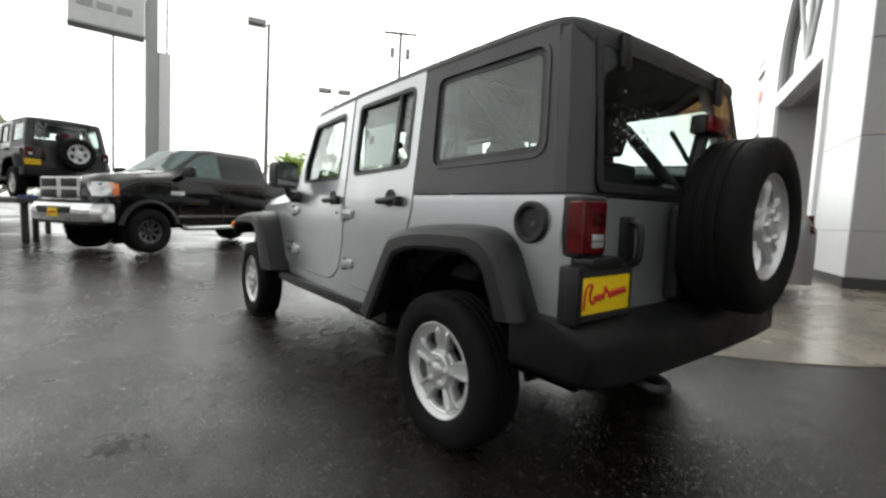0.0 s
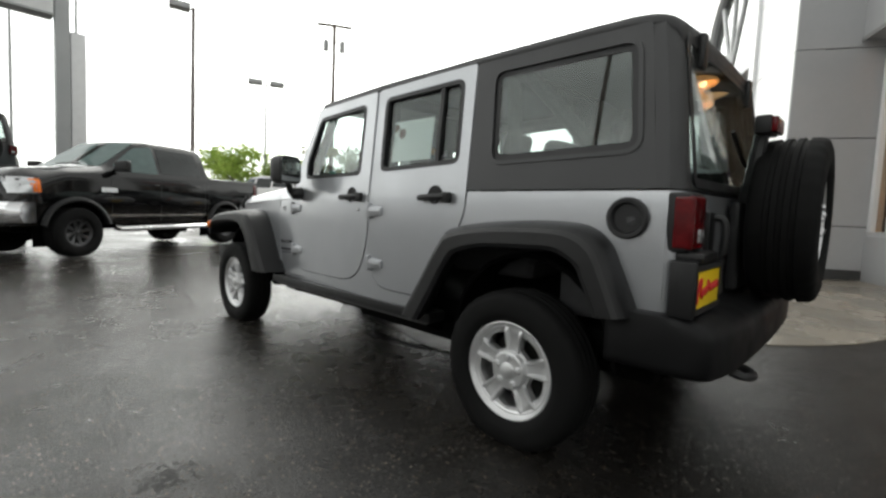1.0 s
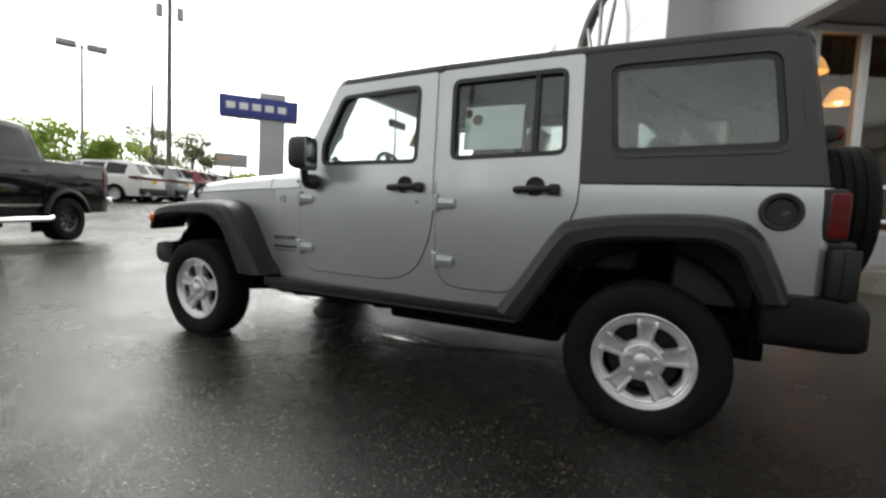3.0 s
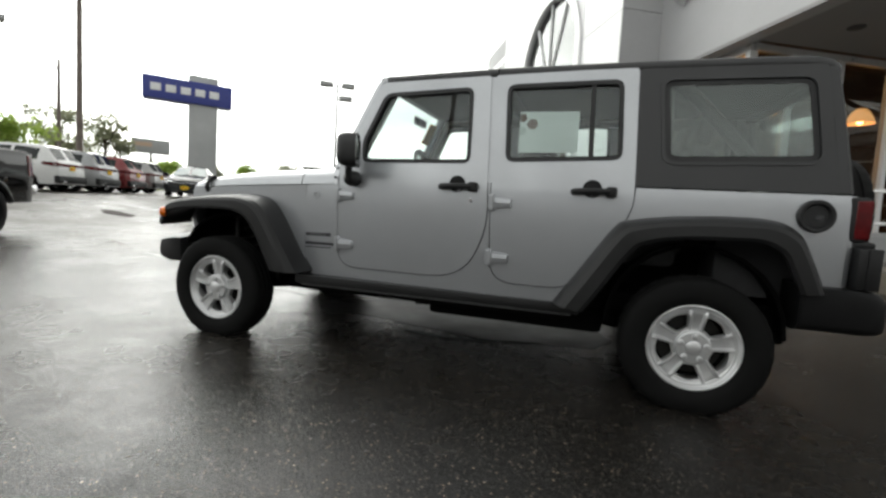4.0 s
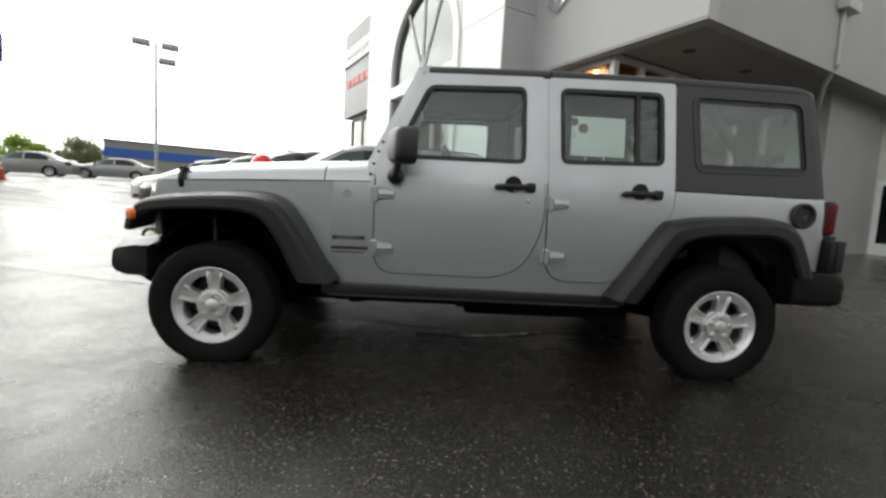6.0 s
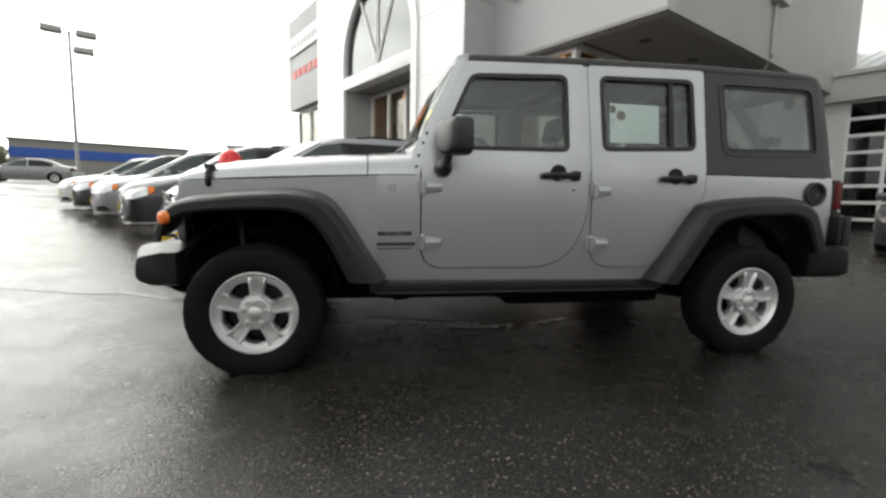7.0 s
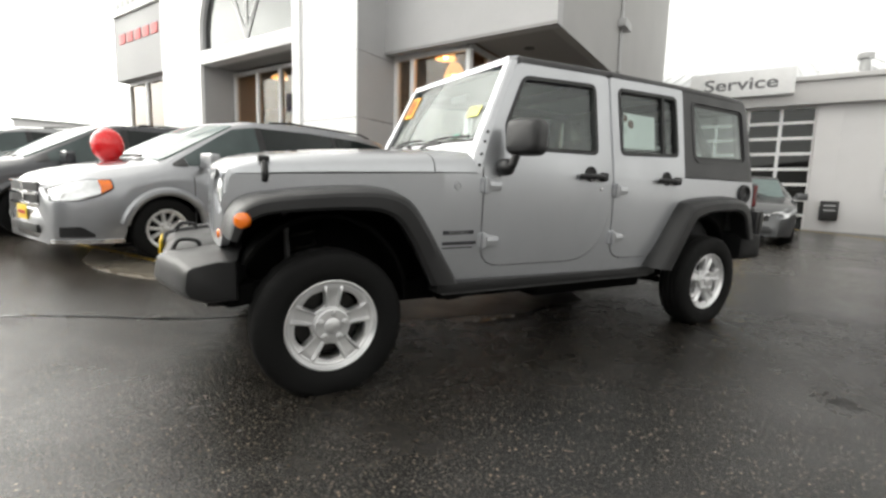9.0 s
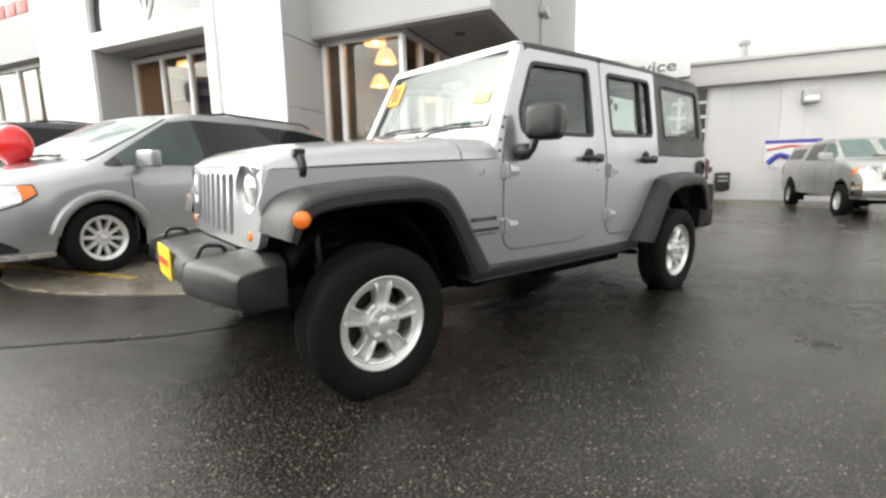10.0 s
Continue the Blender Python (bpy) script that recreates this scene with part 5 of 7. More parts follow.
        for k in range(10):
            z = 1.52 - k * 0.02
            part("print_line", plate([(0.84, z), (0.65 + 0.05 * (k % 3 == 2), z), (0.65 + 0.05 * (k % 3 == 2), z - 0.005), (0.84, z - 0.005)], [], sk(-0.0185, 0.001)), M_PAPERINK, sheet_p)
    return J


def liner(x, y0, first=0):
    """The dark inner shell over a wheel, open below."""
    pts = [(math.cos(a * math.pi / 12), math.sin(a * math.pi / 12)) for a in range(first, 13)]
    rings = []
    for y in (y0, 0.735):
        rings.append([(x + 0.43 * c, y, 0.42 + 0.45 * s) for c, s in pts] + [(x + 0.41 * c, y, 0.42 + 0.43 * s) for c, s in reversed(pts)])
    bm = loft(rings)
    return box((x - 0.42, y0, 0.42), (x + 0.36, y0 + 0.02, 0.85), 0.0, 1, bm)


JEEP_POSE = Matrix.Translation((0, 0, -RISE)) @ LOT
jeep(JEEP_POSE, "silver four-door off-roader with black hard top parked on wet asphalt", M_SILVER)

# ---- other vehicles ----
def table(rows):
    xs, vs = [r[0] for r in rows], [r[1] for r in rows]
    if xs[0] > xs[-1]:
        xs, vs = xs[::-1], vs[::-1]

    def f(x):
        return float(np.interp(x, xs, vs))
    return f


def soft(f, r=0.05):
    return lambda x: (f(x - r) + 2 * f(x) + f(x + r)) / 4


class Shell:
    """The skin of a car, from lines along its length: belt, top, half widths, sill and wheel arches."""

    def __init__(self, front, rear, belt, top, wide, roof, sill=0.24, arches=(), arch_r=0.39, hub=0.335):
        self.front, self.rear, self.sill, self.arches, self.arch_r, self.hub = front, rear, sill, arches, arch_r, hub
        self.belt, self.top, self.wide, self.roof = (soft(table(r), 0.035) for r in (belt, top, wide, roof))

    def low(self, x):
        z = self.sill
        for c in self.arches:
            d = abs(x - c)
            if d < self.arch_r:
                z = max(z, self.hub + math.sqrt(self.arch_r ** 2 - d * d) * 0.98)
        return z

    def half(self, x):
        w, wt, zb, zt = self.wide(x), self.roof(x), self.belt(x), self.top(x)
        z0 = min(self.low(x), zb - 0.05)
        s = self.sill
        fl = lambda z: w * (0.95 + 0.05 * min(1, max(0, (z - s) / (0.5 * (zb - s)))) if z < s + 0.5 * (zb - s) else 1.0 - 0.02 * (z - s - 0.5 * (zb - s)) / (0.5 * (zb - s)))
        h = max(zt - zb, 0.01)
        lo = [(fl(z0 + (zb - 0.03 - z0) * k / 4), z0 + (zb - 0.03 - z0) * k / 4) for k in range(5)]
        ed = min(0.07, h * 0.35)
        full = max(0.0, 1.0 - h / 0.4)      # hoods are rounder than the cabin
        return lo + [(w * 0.965, zb), (wt + (w * 0.965 - wt) * (0.5 + 0.22 * full) + 0.01, zb + (h - ed) * (0.5 + 0.08 * full)), (wt, zt - ed * (1.0 - 0.3 * full)), (wt * 0.94, zt - ed * 0.35), (wt * 0.7, zt - 0.004), (0.0, zt + 0.01)]

    def ring(self, x):
        h = self.half(x)
        return [(x, y, z) for y, z in h] + [(x, -y, z) for y, z in reversed(h[:-1])]

    def body(self, extra=()):
        xs = set(np.linspace(self.front, self.rear, 70).round(3).tolist()) | set(extra)
        for c in self.arches:
            xs |= {round(c + self.arch_r * k, 3) for k in (-1.0, -0.999, -0.97, -0.93, -0.85, -0.7, -0.5, -0.25, 0, 0.25, 0.5, 0.7, 0.85, 0.93, 0.97, 0.999, 1.0)}
        rings = [self.ring(x) for x in sorted(xs, reverse=True)]
        bm = loft(rings, False, False)
        bm.verts.ensure_lookup_table()
        k = len(rings[0])
        bm.faces.new([bm.verts[i] for i in range(k)])
        bm.faces.new([bm.verts[len(rings) * k - k + i] for i in reversed(range(k))])
        return bm

    def side(self, x, z):
        h = self.half(x)
        for (y0, z0), (y1, z1) in zip(h, h[1:]):
            if z0 <= z <= z1 and z1 > z0:
                return y0 + (y1 - y0) * (z - z0) / (z1 - z0)
        return h[0][0] if z < h[0][1] else h[7][0]

    def patch(self, x0, x1, lo, hi, off=0.006, n=10, m=4, s=1):
        """A sheet that lies on the flank between two heights, each a table or a number."""
        lo = lo if callable(lo) else (lambda x, v=lo: v)
        hi = hi if callable(hi) else (lambda x, v=hi: v)
        rows = []
        for i in range(n + 1):
            x = x0 + (x1 - x0) * i / n
            a, b = lo(x), hi(x)
            zz = [a + (b - a) * j / m for j in range(m + 1)]
            rows.append([(x, self.side(x, z) + off, z) for z in zz] + [(x, self.side(x, z) - 0.02, z) for z in reversed(zz)])
        return both(s, loft(rows))

    def screen(self, x0, x1, f=0.9, off=0.008, n=8):
        rows = []
        for i in range(n + 1):
            x = x0 + (x1 - x0) * i / n
            w = self.roof(x) * f
            z = self.top(x)
            pts = [(w * (j / 4 - 1), z + off - 0.012 * abs(j / 4 - 1) ** 3) for j in range(9)]
            rows.append([(x, y, zz) for y, zz in pts] + [(x, y, zz - 0.03) for y, zz in reversed(pts)])
        return loft(rows)


def dress(T, sh, paint, wheel, track, wr, front_w, spec):
    """Parts that all of the other vehicles have."""
    body = part("body", sh.body(spec.get("rings", ())), paint, T, "", 40)
    part("underside", box((sh.rear + 0.5, -sh.wide(0) * 0.8, sh.sill - 0.02), (sh.front - 0.55, sh.wide(0) * 0.8, sh.sill + 0.3), 0.02), M_DARK, T)
    for s in (1, -1):
        for c in sh.arches:
            part("wheel_well", box((c - sh.arch_r, s * (track - 0.28) - 0.01, 0.2), (c + sh.arch_r, s * (track - 0.28) + 0.01, sh.hub + sh.arch_r)), M_DARK, T)
            add_wheel(T, wheel, (c, s * (track - 0.1), wr), 0 if s > 0 else 180, 7 * c)
        for nm, x0, x1, lo, hi in spec.get("panes", ()):
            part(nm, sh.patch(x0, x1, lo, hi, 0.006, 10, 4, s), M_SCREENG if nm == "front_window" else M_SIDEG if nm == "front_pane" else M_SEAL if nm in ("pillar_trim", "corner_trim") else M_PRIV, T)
        for x, z0, z1 in spec.get("seams", ()):
            part("door_seam", sh.patch(x - 0.005, x + 0.005, z0, z1, 0.0015, 1, 6, s), M_SEAL, T)
        for x, z in spec.get("handles", ()):
            y = sh.side(x, z)
            part("door_handle", both(s, tube(curve_pts([(x + 0.1, y, z), (x + 0.07, y + 0.03, z), (x - 0.07, y + 0.03, z), (x - 0.1, y, z)], 3), 0.013, 6)), spec.get("handle_mat", paint), T)
        mx, mz = spec["mirror"]
        y = sh.side(mx, mz)
        ms = spec.get("mirror_size", 0.11)
        mb = box((mx - 0.05, y + 0.06, mz - ms * 0.35), (mx + 0.07, y + 0.06 + ms * 2, mz + ms), 0.04, 3)
        mb = tube([(mx + 0.02, y - 0.02, mz - 0.02), (mx + 0.02, y + 0.09, mz + 0.0)], 0.025, 8, mb)
        part("wing_mirror", both(s, mb), spec.get("mirror_mat", paint), T)
        for nm, x0, x1, lo, hi, mt in spec.get("lamps", ()):
            part(nm, sh.patch(x0, x1, lo, hi, 0.004 if nm == "lamp_surround" else 0.009, 8, 3, s), mt, T)
        for nm, x0, x1, lo, hi, mt in spec.get("trims", ()):
            part(nm, sh.patch(x0, x1, lo, hi, 0.012, 12, 2, s), mt, T)
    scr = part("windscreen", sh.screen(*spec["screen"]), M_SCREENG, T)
    for y in (0.35, -0.25):
        x = spec["screen"][0] - 0.03
        part("wiper", tube([(x + 0.05, y, sh.top(x) + 0.02), (x, y + 0.5 * (1 if y < 0 else -1), sh.top(x) + 0.035)], 0.012, 6), M_SEAL, scr)
    if "back" in spec:
        part("rear_window", sh.screen(*spec["back"]), M_PRIV, T)
    return body


def plate_front(T, x, z, w=0.3, tilt=0):
    p = part("dealer_plate", box((x, -w / 2, z), (x + 0.008, w / 2, z + 0.15), 0.002), M_YELLOW, T, "yellow dealer plate")
    part("script_bar", box((x + (0.009 if x > 0 else -0.003), -w * 0.38, z + 0.055), (x + (0.011 if x > 0 else -0.001), w * 0.38, z + 0.09)), M_REDINK, p)


def van(x, y, heading, label, paint, face="cross"):
    T = thing("minivan", label, "van", on_lot(x, y, heading), "parked minivans")
    sh = Shell(2.50, -2.64, [(2.5, 0.62), (2.42, 0.70), (2.2, 0.80), (1.75, 0.91), (1.2, 1.0), (-1.5, 1.07), (-2.5, 1.08), (-2.64, 0.9)],
               [(2.5, 0.79), (2.44, 0.875), (2.3, 0.945), (2.0, 1.02), (1.62, 1.085), (1.5, 1.12), (0.55, 1.63), (0.3, 1.69), (-0.4, 1.735), (-1.4, 1.735), (-2.1, 1.68), (-2.3, 1.62), (-2.52, 1.2), (-2.6, 1.0), (-2.64, 0.92)],
               [(2.5, 0.58), (2.46, 0.68), (2.38, 0.78), (2.2, 0.88), (1.9, 0.955), (1.5, 0.985), (0, 0.99), (-1.6, 0.985), (-2.3, 0.955), (-2.55, 0.88), (-2.64, 0.78)],
               [(2.5, 0.45), (2.2, 0.66), (1.5, 0.80), (0.55, 0.70), (0, 0.70), (-2.1, 0.68), (-2.64, 0.70)], 0.23, (1.54, -1.54), 0.40, 0.345)
    top = table([(1.45, 1.06), (0.62, 1.545), (0.3, 1.60), (-0.6, 1.62), (-1.6, 1.60), (-2.2, 1.54)])
    dress(T, sh, paint, "van", 0.93, 0.345, 0.5, {
        "panes": [("corner_trim", 1.43, 1.285, 1.045, top), ("front_pane", 1.28, 0.32, 1.06, top), ("pillar_trim", 0.318, 0.222, 1.07, top), ("middle_pane", 0.22, -1.0, 1.085, top), ("pillar_trim", -1.002, -1.078, 1.09, top), ("rear_pane", -1.08, -2.2, 1.10, top)],
        "seams": [(1.25, 0.30, 1.05), (0.27, 0.27, 1.06), (-1.04, 0.27, 1.08)], "handles": [(0.42, 0.93), (-0.85, 0.95)],
        "mirror": (1.12, 1.08), "mirror_size": 0.13,
        "lamps": [("lamp_surround", 2.475, 2.03, table([(2.475, 0.65), (2.3, 0.655), (2.12, 0.725), (2.03, 0.79)]), table([(2.475, 0.77), (2.35, 0.83), (2.2, 0.88), (2.03, 0.885)]), M_SEAL),
                  ("headlamp", 2.465, 2.14, table([(2.465, 0.662), (2.3, 0.668), (2.14, 0.735)]), table([(2.465, 0.757), (2.35, 0.818), (2.2, 0.868), (2.14, 0.874)]), M_LENS), ("turn_signal", 2.136, 2.045, table([(2.136, 0.74), (2.045, 0.80)]), table([(2.136, 0.874), (2.045, 0.874)]), M_AMBER),
                  ("tail_lamp", -2.555, -2.615, 0.88, 1.10, M_RED)],
        "trims": [("bumper_lip", 2.49, 1.96, 0.235, 0.275, M_CHROME), ("rub_strip", 1.1, -1.1, 0.55, 0.57, paint)], "screen": (1.52, 0.60, 0.93)})
    gx = 2.485
    if face == "cross":
        part("grille", box((gx, -0.42, 0.60), (gx + 0.03, 0.42, 0.83), 0.02), M_SEAL, T)
        part("grille_bar", box((gx + 0.012, -0.43, 0.70), (gx + 0.045, 0.43, 0.735), 0.01), M_CHROME, T)
        part("grille_bar", box((gx + 0.012, -0.025, 0.60), (gx + 0.045, 0.025, 0.83), 0.01), M_CHROME, T)
        for z in (0.595, 0.815):
            part("grille_bar", box((gx + 0.008, -0.43, z), (gx + 0.04, 0.43, z + 0.025), 0.008), M_CHROME, T)
    else:
        part("grille", box((gx, -0.34, 0.62), (gx + 0.03, 0.34, 0.81), 0.02), M_LENS, T)
        for k in range(4):
            part("grille_bar", box((gx + 0.02, -0.33, 0.64 + k * 0.042), (gx + 0.04, 0.33, 0.655 + k * 0.042), 0.004), M_CHROME, T)
        part("grille_bar", box((gx + 0.005, -0.75, 0.335), (gx + 0.035, 0.75, 0.365), 0.01), M_CHROME, T)
    part("air_intake", box((gx, -0.4, 0.32), (gx + 0.055, 0.4, 0.41), 0.02), M_SEAL, T)
    part("bumper_bulge", loft([[(2.30, yy, 0.24), (xx, yy, 0.26), (xx + 0.03, yy, 0.42), (xx, yy, 0.58), (2.30, yy, 0.60)] for yy, xx in ((-0.66, 2.38), (-0.56, 2.47), (-0.3, 2.50), (0, 2.51), (0.3, 2.50), (0.56, 2.47), (0.66, 2.38))]), paint, T, "", 75)
    for s in (1, -1):
        part("fog_recess", sh.patch(2.44, 2.20, table([(2.44, 0.30), (2.20, 0.30)]), table([(2.44, 0.40), (2.3, 0.41), (2.20, 0.33)]), 0.01, 8, 3, s), M_SEAL, T)
        for c in sh.arches:
            lip = []
            for q in range(1, 16):
                a = q * math.pi / 16
                px, pz = c + 0.425 * math.cos(a), 0.345 + 0.425 * math.sin(a)
                lip.append((px, s * (sh.side(px, pz) - 0.012), pz))
            part("arch_lip", tube(lip, 0.05, 10), paint, T)
        part("roof_rail", tube([(-0.0, s * 0.60, 1.70), (-0.3, s * 0.60, 1.735), (-1.8, s * 0.59, 1.73), (-2.0, s * 0.58, 1.68)], 0.016, 6), M_SEAL, T)
    plate_front(T, 2.535, 0.44)
    return T


def suv(x, y, heading, label, paint):
    T = thing("suv", label, "car", on_lot(x, y, heading), "parked suvs")
    sh = Shell(2.35, -2.47, [(2.35, 0.66), (2.2, 0.88), (1.2, 1.04), (-1.8, 1.12), (-2.35, 1.12), (-2.47, 0.9)],
               [(2.35, 0.8), (2.2, 1.0), (1.3, 1.13), (1.15, 1.16), (0.35, 1.65), (0.0, 1.73), (-1.2, 1.75), (-1.95, 1.71), (-2.05, 1.66), (-2.38, 1.18), (-2.44, 1.1), (-2.47, 1.0)],
               [(2.35, 0.6), (2.2, 0.8), (1.8, 0.93), (0, 0.97), (-1.8, 0.965), (-2.3, 0.90), (-2.47, 0.80)], [(2.35, 0.5), (1.3, 0.78), (0.3, 0.66), (-1.9, 0.64), (-2.47, 0.72)], 0.30, (1.45, -1.46), 0.42, 0.365)
    top = table([(1.05, 1.13), (0.42, 1.55), (0.0, 1.62), (-1.2, 1.63), (-2.0, 1.55)])
    dress(T, sh, paint, "pickup", 0.95, 0.385, 0.5, {
        "panes": [("front_pane", 0.92, 0.02, 1.12, top), ("rear_door_pane", -0.06, -0.95, 1.14, top), ("quarter_pane", -1.05, -1.85, 1.17, top)],
        "seams": [(1.0, 0.4, 1.1), (-0.02, 0.35, 1.12), (-0.98, 0.6, 1.13)], "handles": [(0.12, 1.0), (-0.85, 1.02)], "mirror": (0.9, 1.12),
        "lamps": [("headlamp", 2.3, 1.95, 0.78, 0.92, M_LENS), ("tail_lamp", -2.02, -2.44, table([(-2.02, 1.0), (-2.44, 0.93)]), 1.1, M_RED)], "trims": [], "screen": (1.17, 0.36, 0.93), "back": (-2.07, -2.36, 0.9)})
    part("tail_band", box((-2.49, -0.80, 0.96), (-2.42, 0.80, 1.07), 0.015), M_RED, T)
    part("rear_bumper", box((-2.53, -0.86, 0.34), (-2.36, 0.86, 0.62), 0.05, 3), M_PLASTIC, T)
    part("exhaust_tip", box((-2.55, 0.45, 0.36), (-2.45, 0.65, 0.42), 0.02), M_CHROME, T)
    plate_front(T, -2.508, 0.82)
    return T


def sedan(x, y, heading, label, paint, group="", plate_on=True):
    T = thing("sedan", label, "car", on_lot(x, y, heading), group)
    sh = Shell(2.40, -2.45, [(2.4, 0.50), (2.3, 0.66), (1.9, 0.80), (1.0, 0.90), (-1.6, 0.97), (-2.3, 0.94), (-2.45, 0.75)],
               [(2.4, 0.58), (2.32, 0.70), (2.0, 0.84), (1.25, 0.96), (1.1, 0.99), (0.25, 1.38), (-0.1, 1.45), (-0.7, 1.46), (-1.1, 1.41), (-1.75, 1.10), (-1.9, 1.07), (-2.35, 1.03), (-2.45, 0.85)],
               [(2.4, 0.60), (2.3, 0.74), (2.0, 0.88), (1.2, 0.92), (-1.5, 0.92), (-2.2, 0.87), (-2.45, 0.74)], [(2.4, 0.5), (1.25, 0.74), (0.2, 0.58), (-1.0, 0.56), (-1.8, 0.70), (-2.45, 0.66)], 0.20, (1.40, -1.38), 0.375, 0.325)
    top = table([(1.0, 0.98), (0.3, 1.31), (-0.1, 1.36), (-0.8, 1.36), (-1.55, 1.10)])
    dress(T, sh, paint, "car", 0.89, 0.335, 0.5, {
        "panes": [("front_pane", 0.86, -0.12, 0.965, top), ("rear_pane", -0.2, -1.32, 0.985, top)],
        "seams": [(0.95, 0.3, 0.93), (-0.16, 0.25, 0.96), (-1.05, 0.6, 0.97)], "handles": [(0.0, 0.86), (-0.95, 0.88)], "mirror": (0.85, 0.97),
        "lamps": [("headlamp", 2.37, 1.93, table([(2.37, 0.56), (1.93, 0.70)]), table([(2.37, 0.66), (2.1, 0.76), (1.93, 0.77)]), M_LENS), ("tail_lamp", -2.15, -2.44, 0.74, 0.92, M_RED)], "trims": [], "screen": (1.12, 0.28, 0.93), "back": (-1.12, -1.72, 0.9)})
    part("grille", box((2.385, -0.42, 0.50), (2.42, 0.42, 0.60), 0.02), M_SEAL, T)
    part("grille_bar", box((2.40, -0.45, 0.60), (2.43, 0.45, 0.625), 0.01), M_CHROME, T)
    part("bumper_bulge", loft([[(2.20, yy, 0.21), (xx, yy, 0.23), (xx + 0.03, yy, 0.36), (xx, yy, 0.49), (2.20, yy, 0.5)] for yy, xx in ((-0.74, 2.25), (-0.6, 2.36), (0, 2.42), (0.6, 2.36), (0.74, 2.25))]), paint, T, "", 75)
    part("air_intake", box((2.42, -0.5, 0.25), (2.452, 0.5, 0.33), 0.015), M_SEAL, T)
    if plate_on:
        plate_front(T, 2.452, 0.34)
        plate_front(T, -2.46, 0.72)
    return T


def pickup(x, y, heading, label, paint, lifted=True, canopy=False):
    T = thing("pickup_truck", label, "truck", on_lot(x, y, heading) @ Matrix.Scale(1.0 if lifted else 0.89, 4))
    up, g = (0.10, 1.0) if lifted else (0.0, 0.0)
    b1, h1, r1 = 0.09 * g, 0.11 * g, 0.16 * g      # the tall truck's higher belt, hood and roof
    belt = [(2.85, 0.80), (2.7, 1.04 + b1), (2.0, 1.26 + b1), (1.0, 1.32 + b1), (-1.0, 1.34 + b1), (-2.9, 1.34 + b1)]
    bed = 1.80 if canopy else 1.38 + b1
    top = [(2.85, 1.0 + b1), (2.76, 1.16 + h1), (2.5, 1.29 + h1), (1.45, 1.40 + h1), (1.3, 1.43 + h1), (0.55, 1.90 + r1), (0.3, 1.955 + r1), (-0.7, 1.965 + r1), (-1.03, 1.945 + r1)] + ([(-1.1, 1.93), (-2.75, 1.88)] if canopy else [(-1.12, 1.90 + r1), (-1.16, 1.45 + b1), (-1.19, bed), (-2.8, bed)]) + [(-2.92, 1.2 if not canopy else 1.3)]
    sh = Shell(2.85, -2.92, [(a, b + up) for a, b in belt], [(a, b + up) for a, b in top],
               [(2.85, 0.80), (2.75, 0.9), (2.5, 0.98), (0, 0.985), (-2.8, 0.985), (-2.92, 0.95)], [(2.85, 0.7), (1.4, 0.82), (0.5, 0.74), (-1.0, 0.73)] + ([(-2.9, 0.75)] if canopy else [(-1.1, 0.74), (-1.2, 0.94), (-2.9, 0.95)]),
               0.46 + up, (1.90, -1.64 if lifted else -1.88), 0.53 if lifted else 0.48, 0.44)
    tp = table([(1.22, 1.39 + up + b1), (0.62, 1.78 + up + r1), (0.3, 1.825 + up + r1), (-0.95, 1.81 + up + r1), (-3, 1.78 + up + r1)])
    panes = [("front_window", 1.1, 0.22, 1.36 + up + b1, tp), ("rear_pane", 0.14, -0.92, 1.38 + up + b1, tp)]
    if canopy:
        panes.append(("canopy_pane", -1.3, -2.5, 1.44 + up, 1.74 + up))
    wh = "ram" if lifted else "pickup"
    wr = 0.43 if lifted else 0.385
    zs = up + b1
    dress(T, sh, paint, wh, 0.99, wr, 0.6, {
        "panes": panes, "seams": [(1.25, 0.6, 1.34 + zs), (0.18, 0.6, 1.36 + zs), (-1.02, 0.6, 1.36 + zs), (-1.13, 0.6, 1.34 + zs)],
        "handles": [(0.34, 1.13 + zs), (-0.75, 1.14 + zs)], "rings": (-1.05, -1.09, -1.12, -1.15, -1.18, -1.21, -1.24), "mirror": (1.12, 1.40 + zs), "mirror_size": 0.15, "mirror_mat": M_PLASTIC if lifted else paint,
        "lamps": [("headlamp", 2.80, 2.50, 0.98 + up, 1.19 + up + 0.5 * b1, M_LENS), ("turn_signal", 2.57, 2.44, 1.0 + up, 1.17 + up + 0.5 * b1, M_AMBER), ("tail_lamp", -2.72, -2.9, 0.98 + up, 1.28 + zs, M_RED)],
        "trims": [("name_plate", 1.45, 1.15, 1.045 + up, 1.13 + up, M_LENS)] if lifted else [], "screen": (1.32, 0.56, 0.93)})
    gx = 2.84
    gr = part("grille", box((gx - 0.02, -0.60, 0.90 + up), (gx + 0.05, 0.60, 1.22 + zs), 0.04, 3), M_CHROME, T)
    for sy in (1, -1):
        for z, hh in ((0.93, 0.105 + 0.5 * b1), (1.085 + 0.5 * b1, 0.105 + 0.5 * b1)):
            part("grille_opening", box((gx + 0.03, sy * 0.31 - 0.24, z + up), (gx + 0.056, sy * 0.31 + 0.24, z + hh + up), 0.02), M_SEAL, gr)
    fb = loft([[(2.55, yy, 0.52 + up), (xx, yy, 0.52 + up), (xx + 0.05, yy, 0.62 + up), (xx + 0.04, yy, 0.76 + up), (xx - 0.02, yy, 0.84 + up), (2.55, yy, 0.84 + up)] for yy, xx in ((-1.0, 2.72), (-0.9, 2.86), (-0.5, 2.95), (0.5, 2.95), (0.9, 2.86), (1.0, 2.72))])
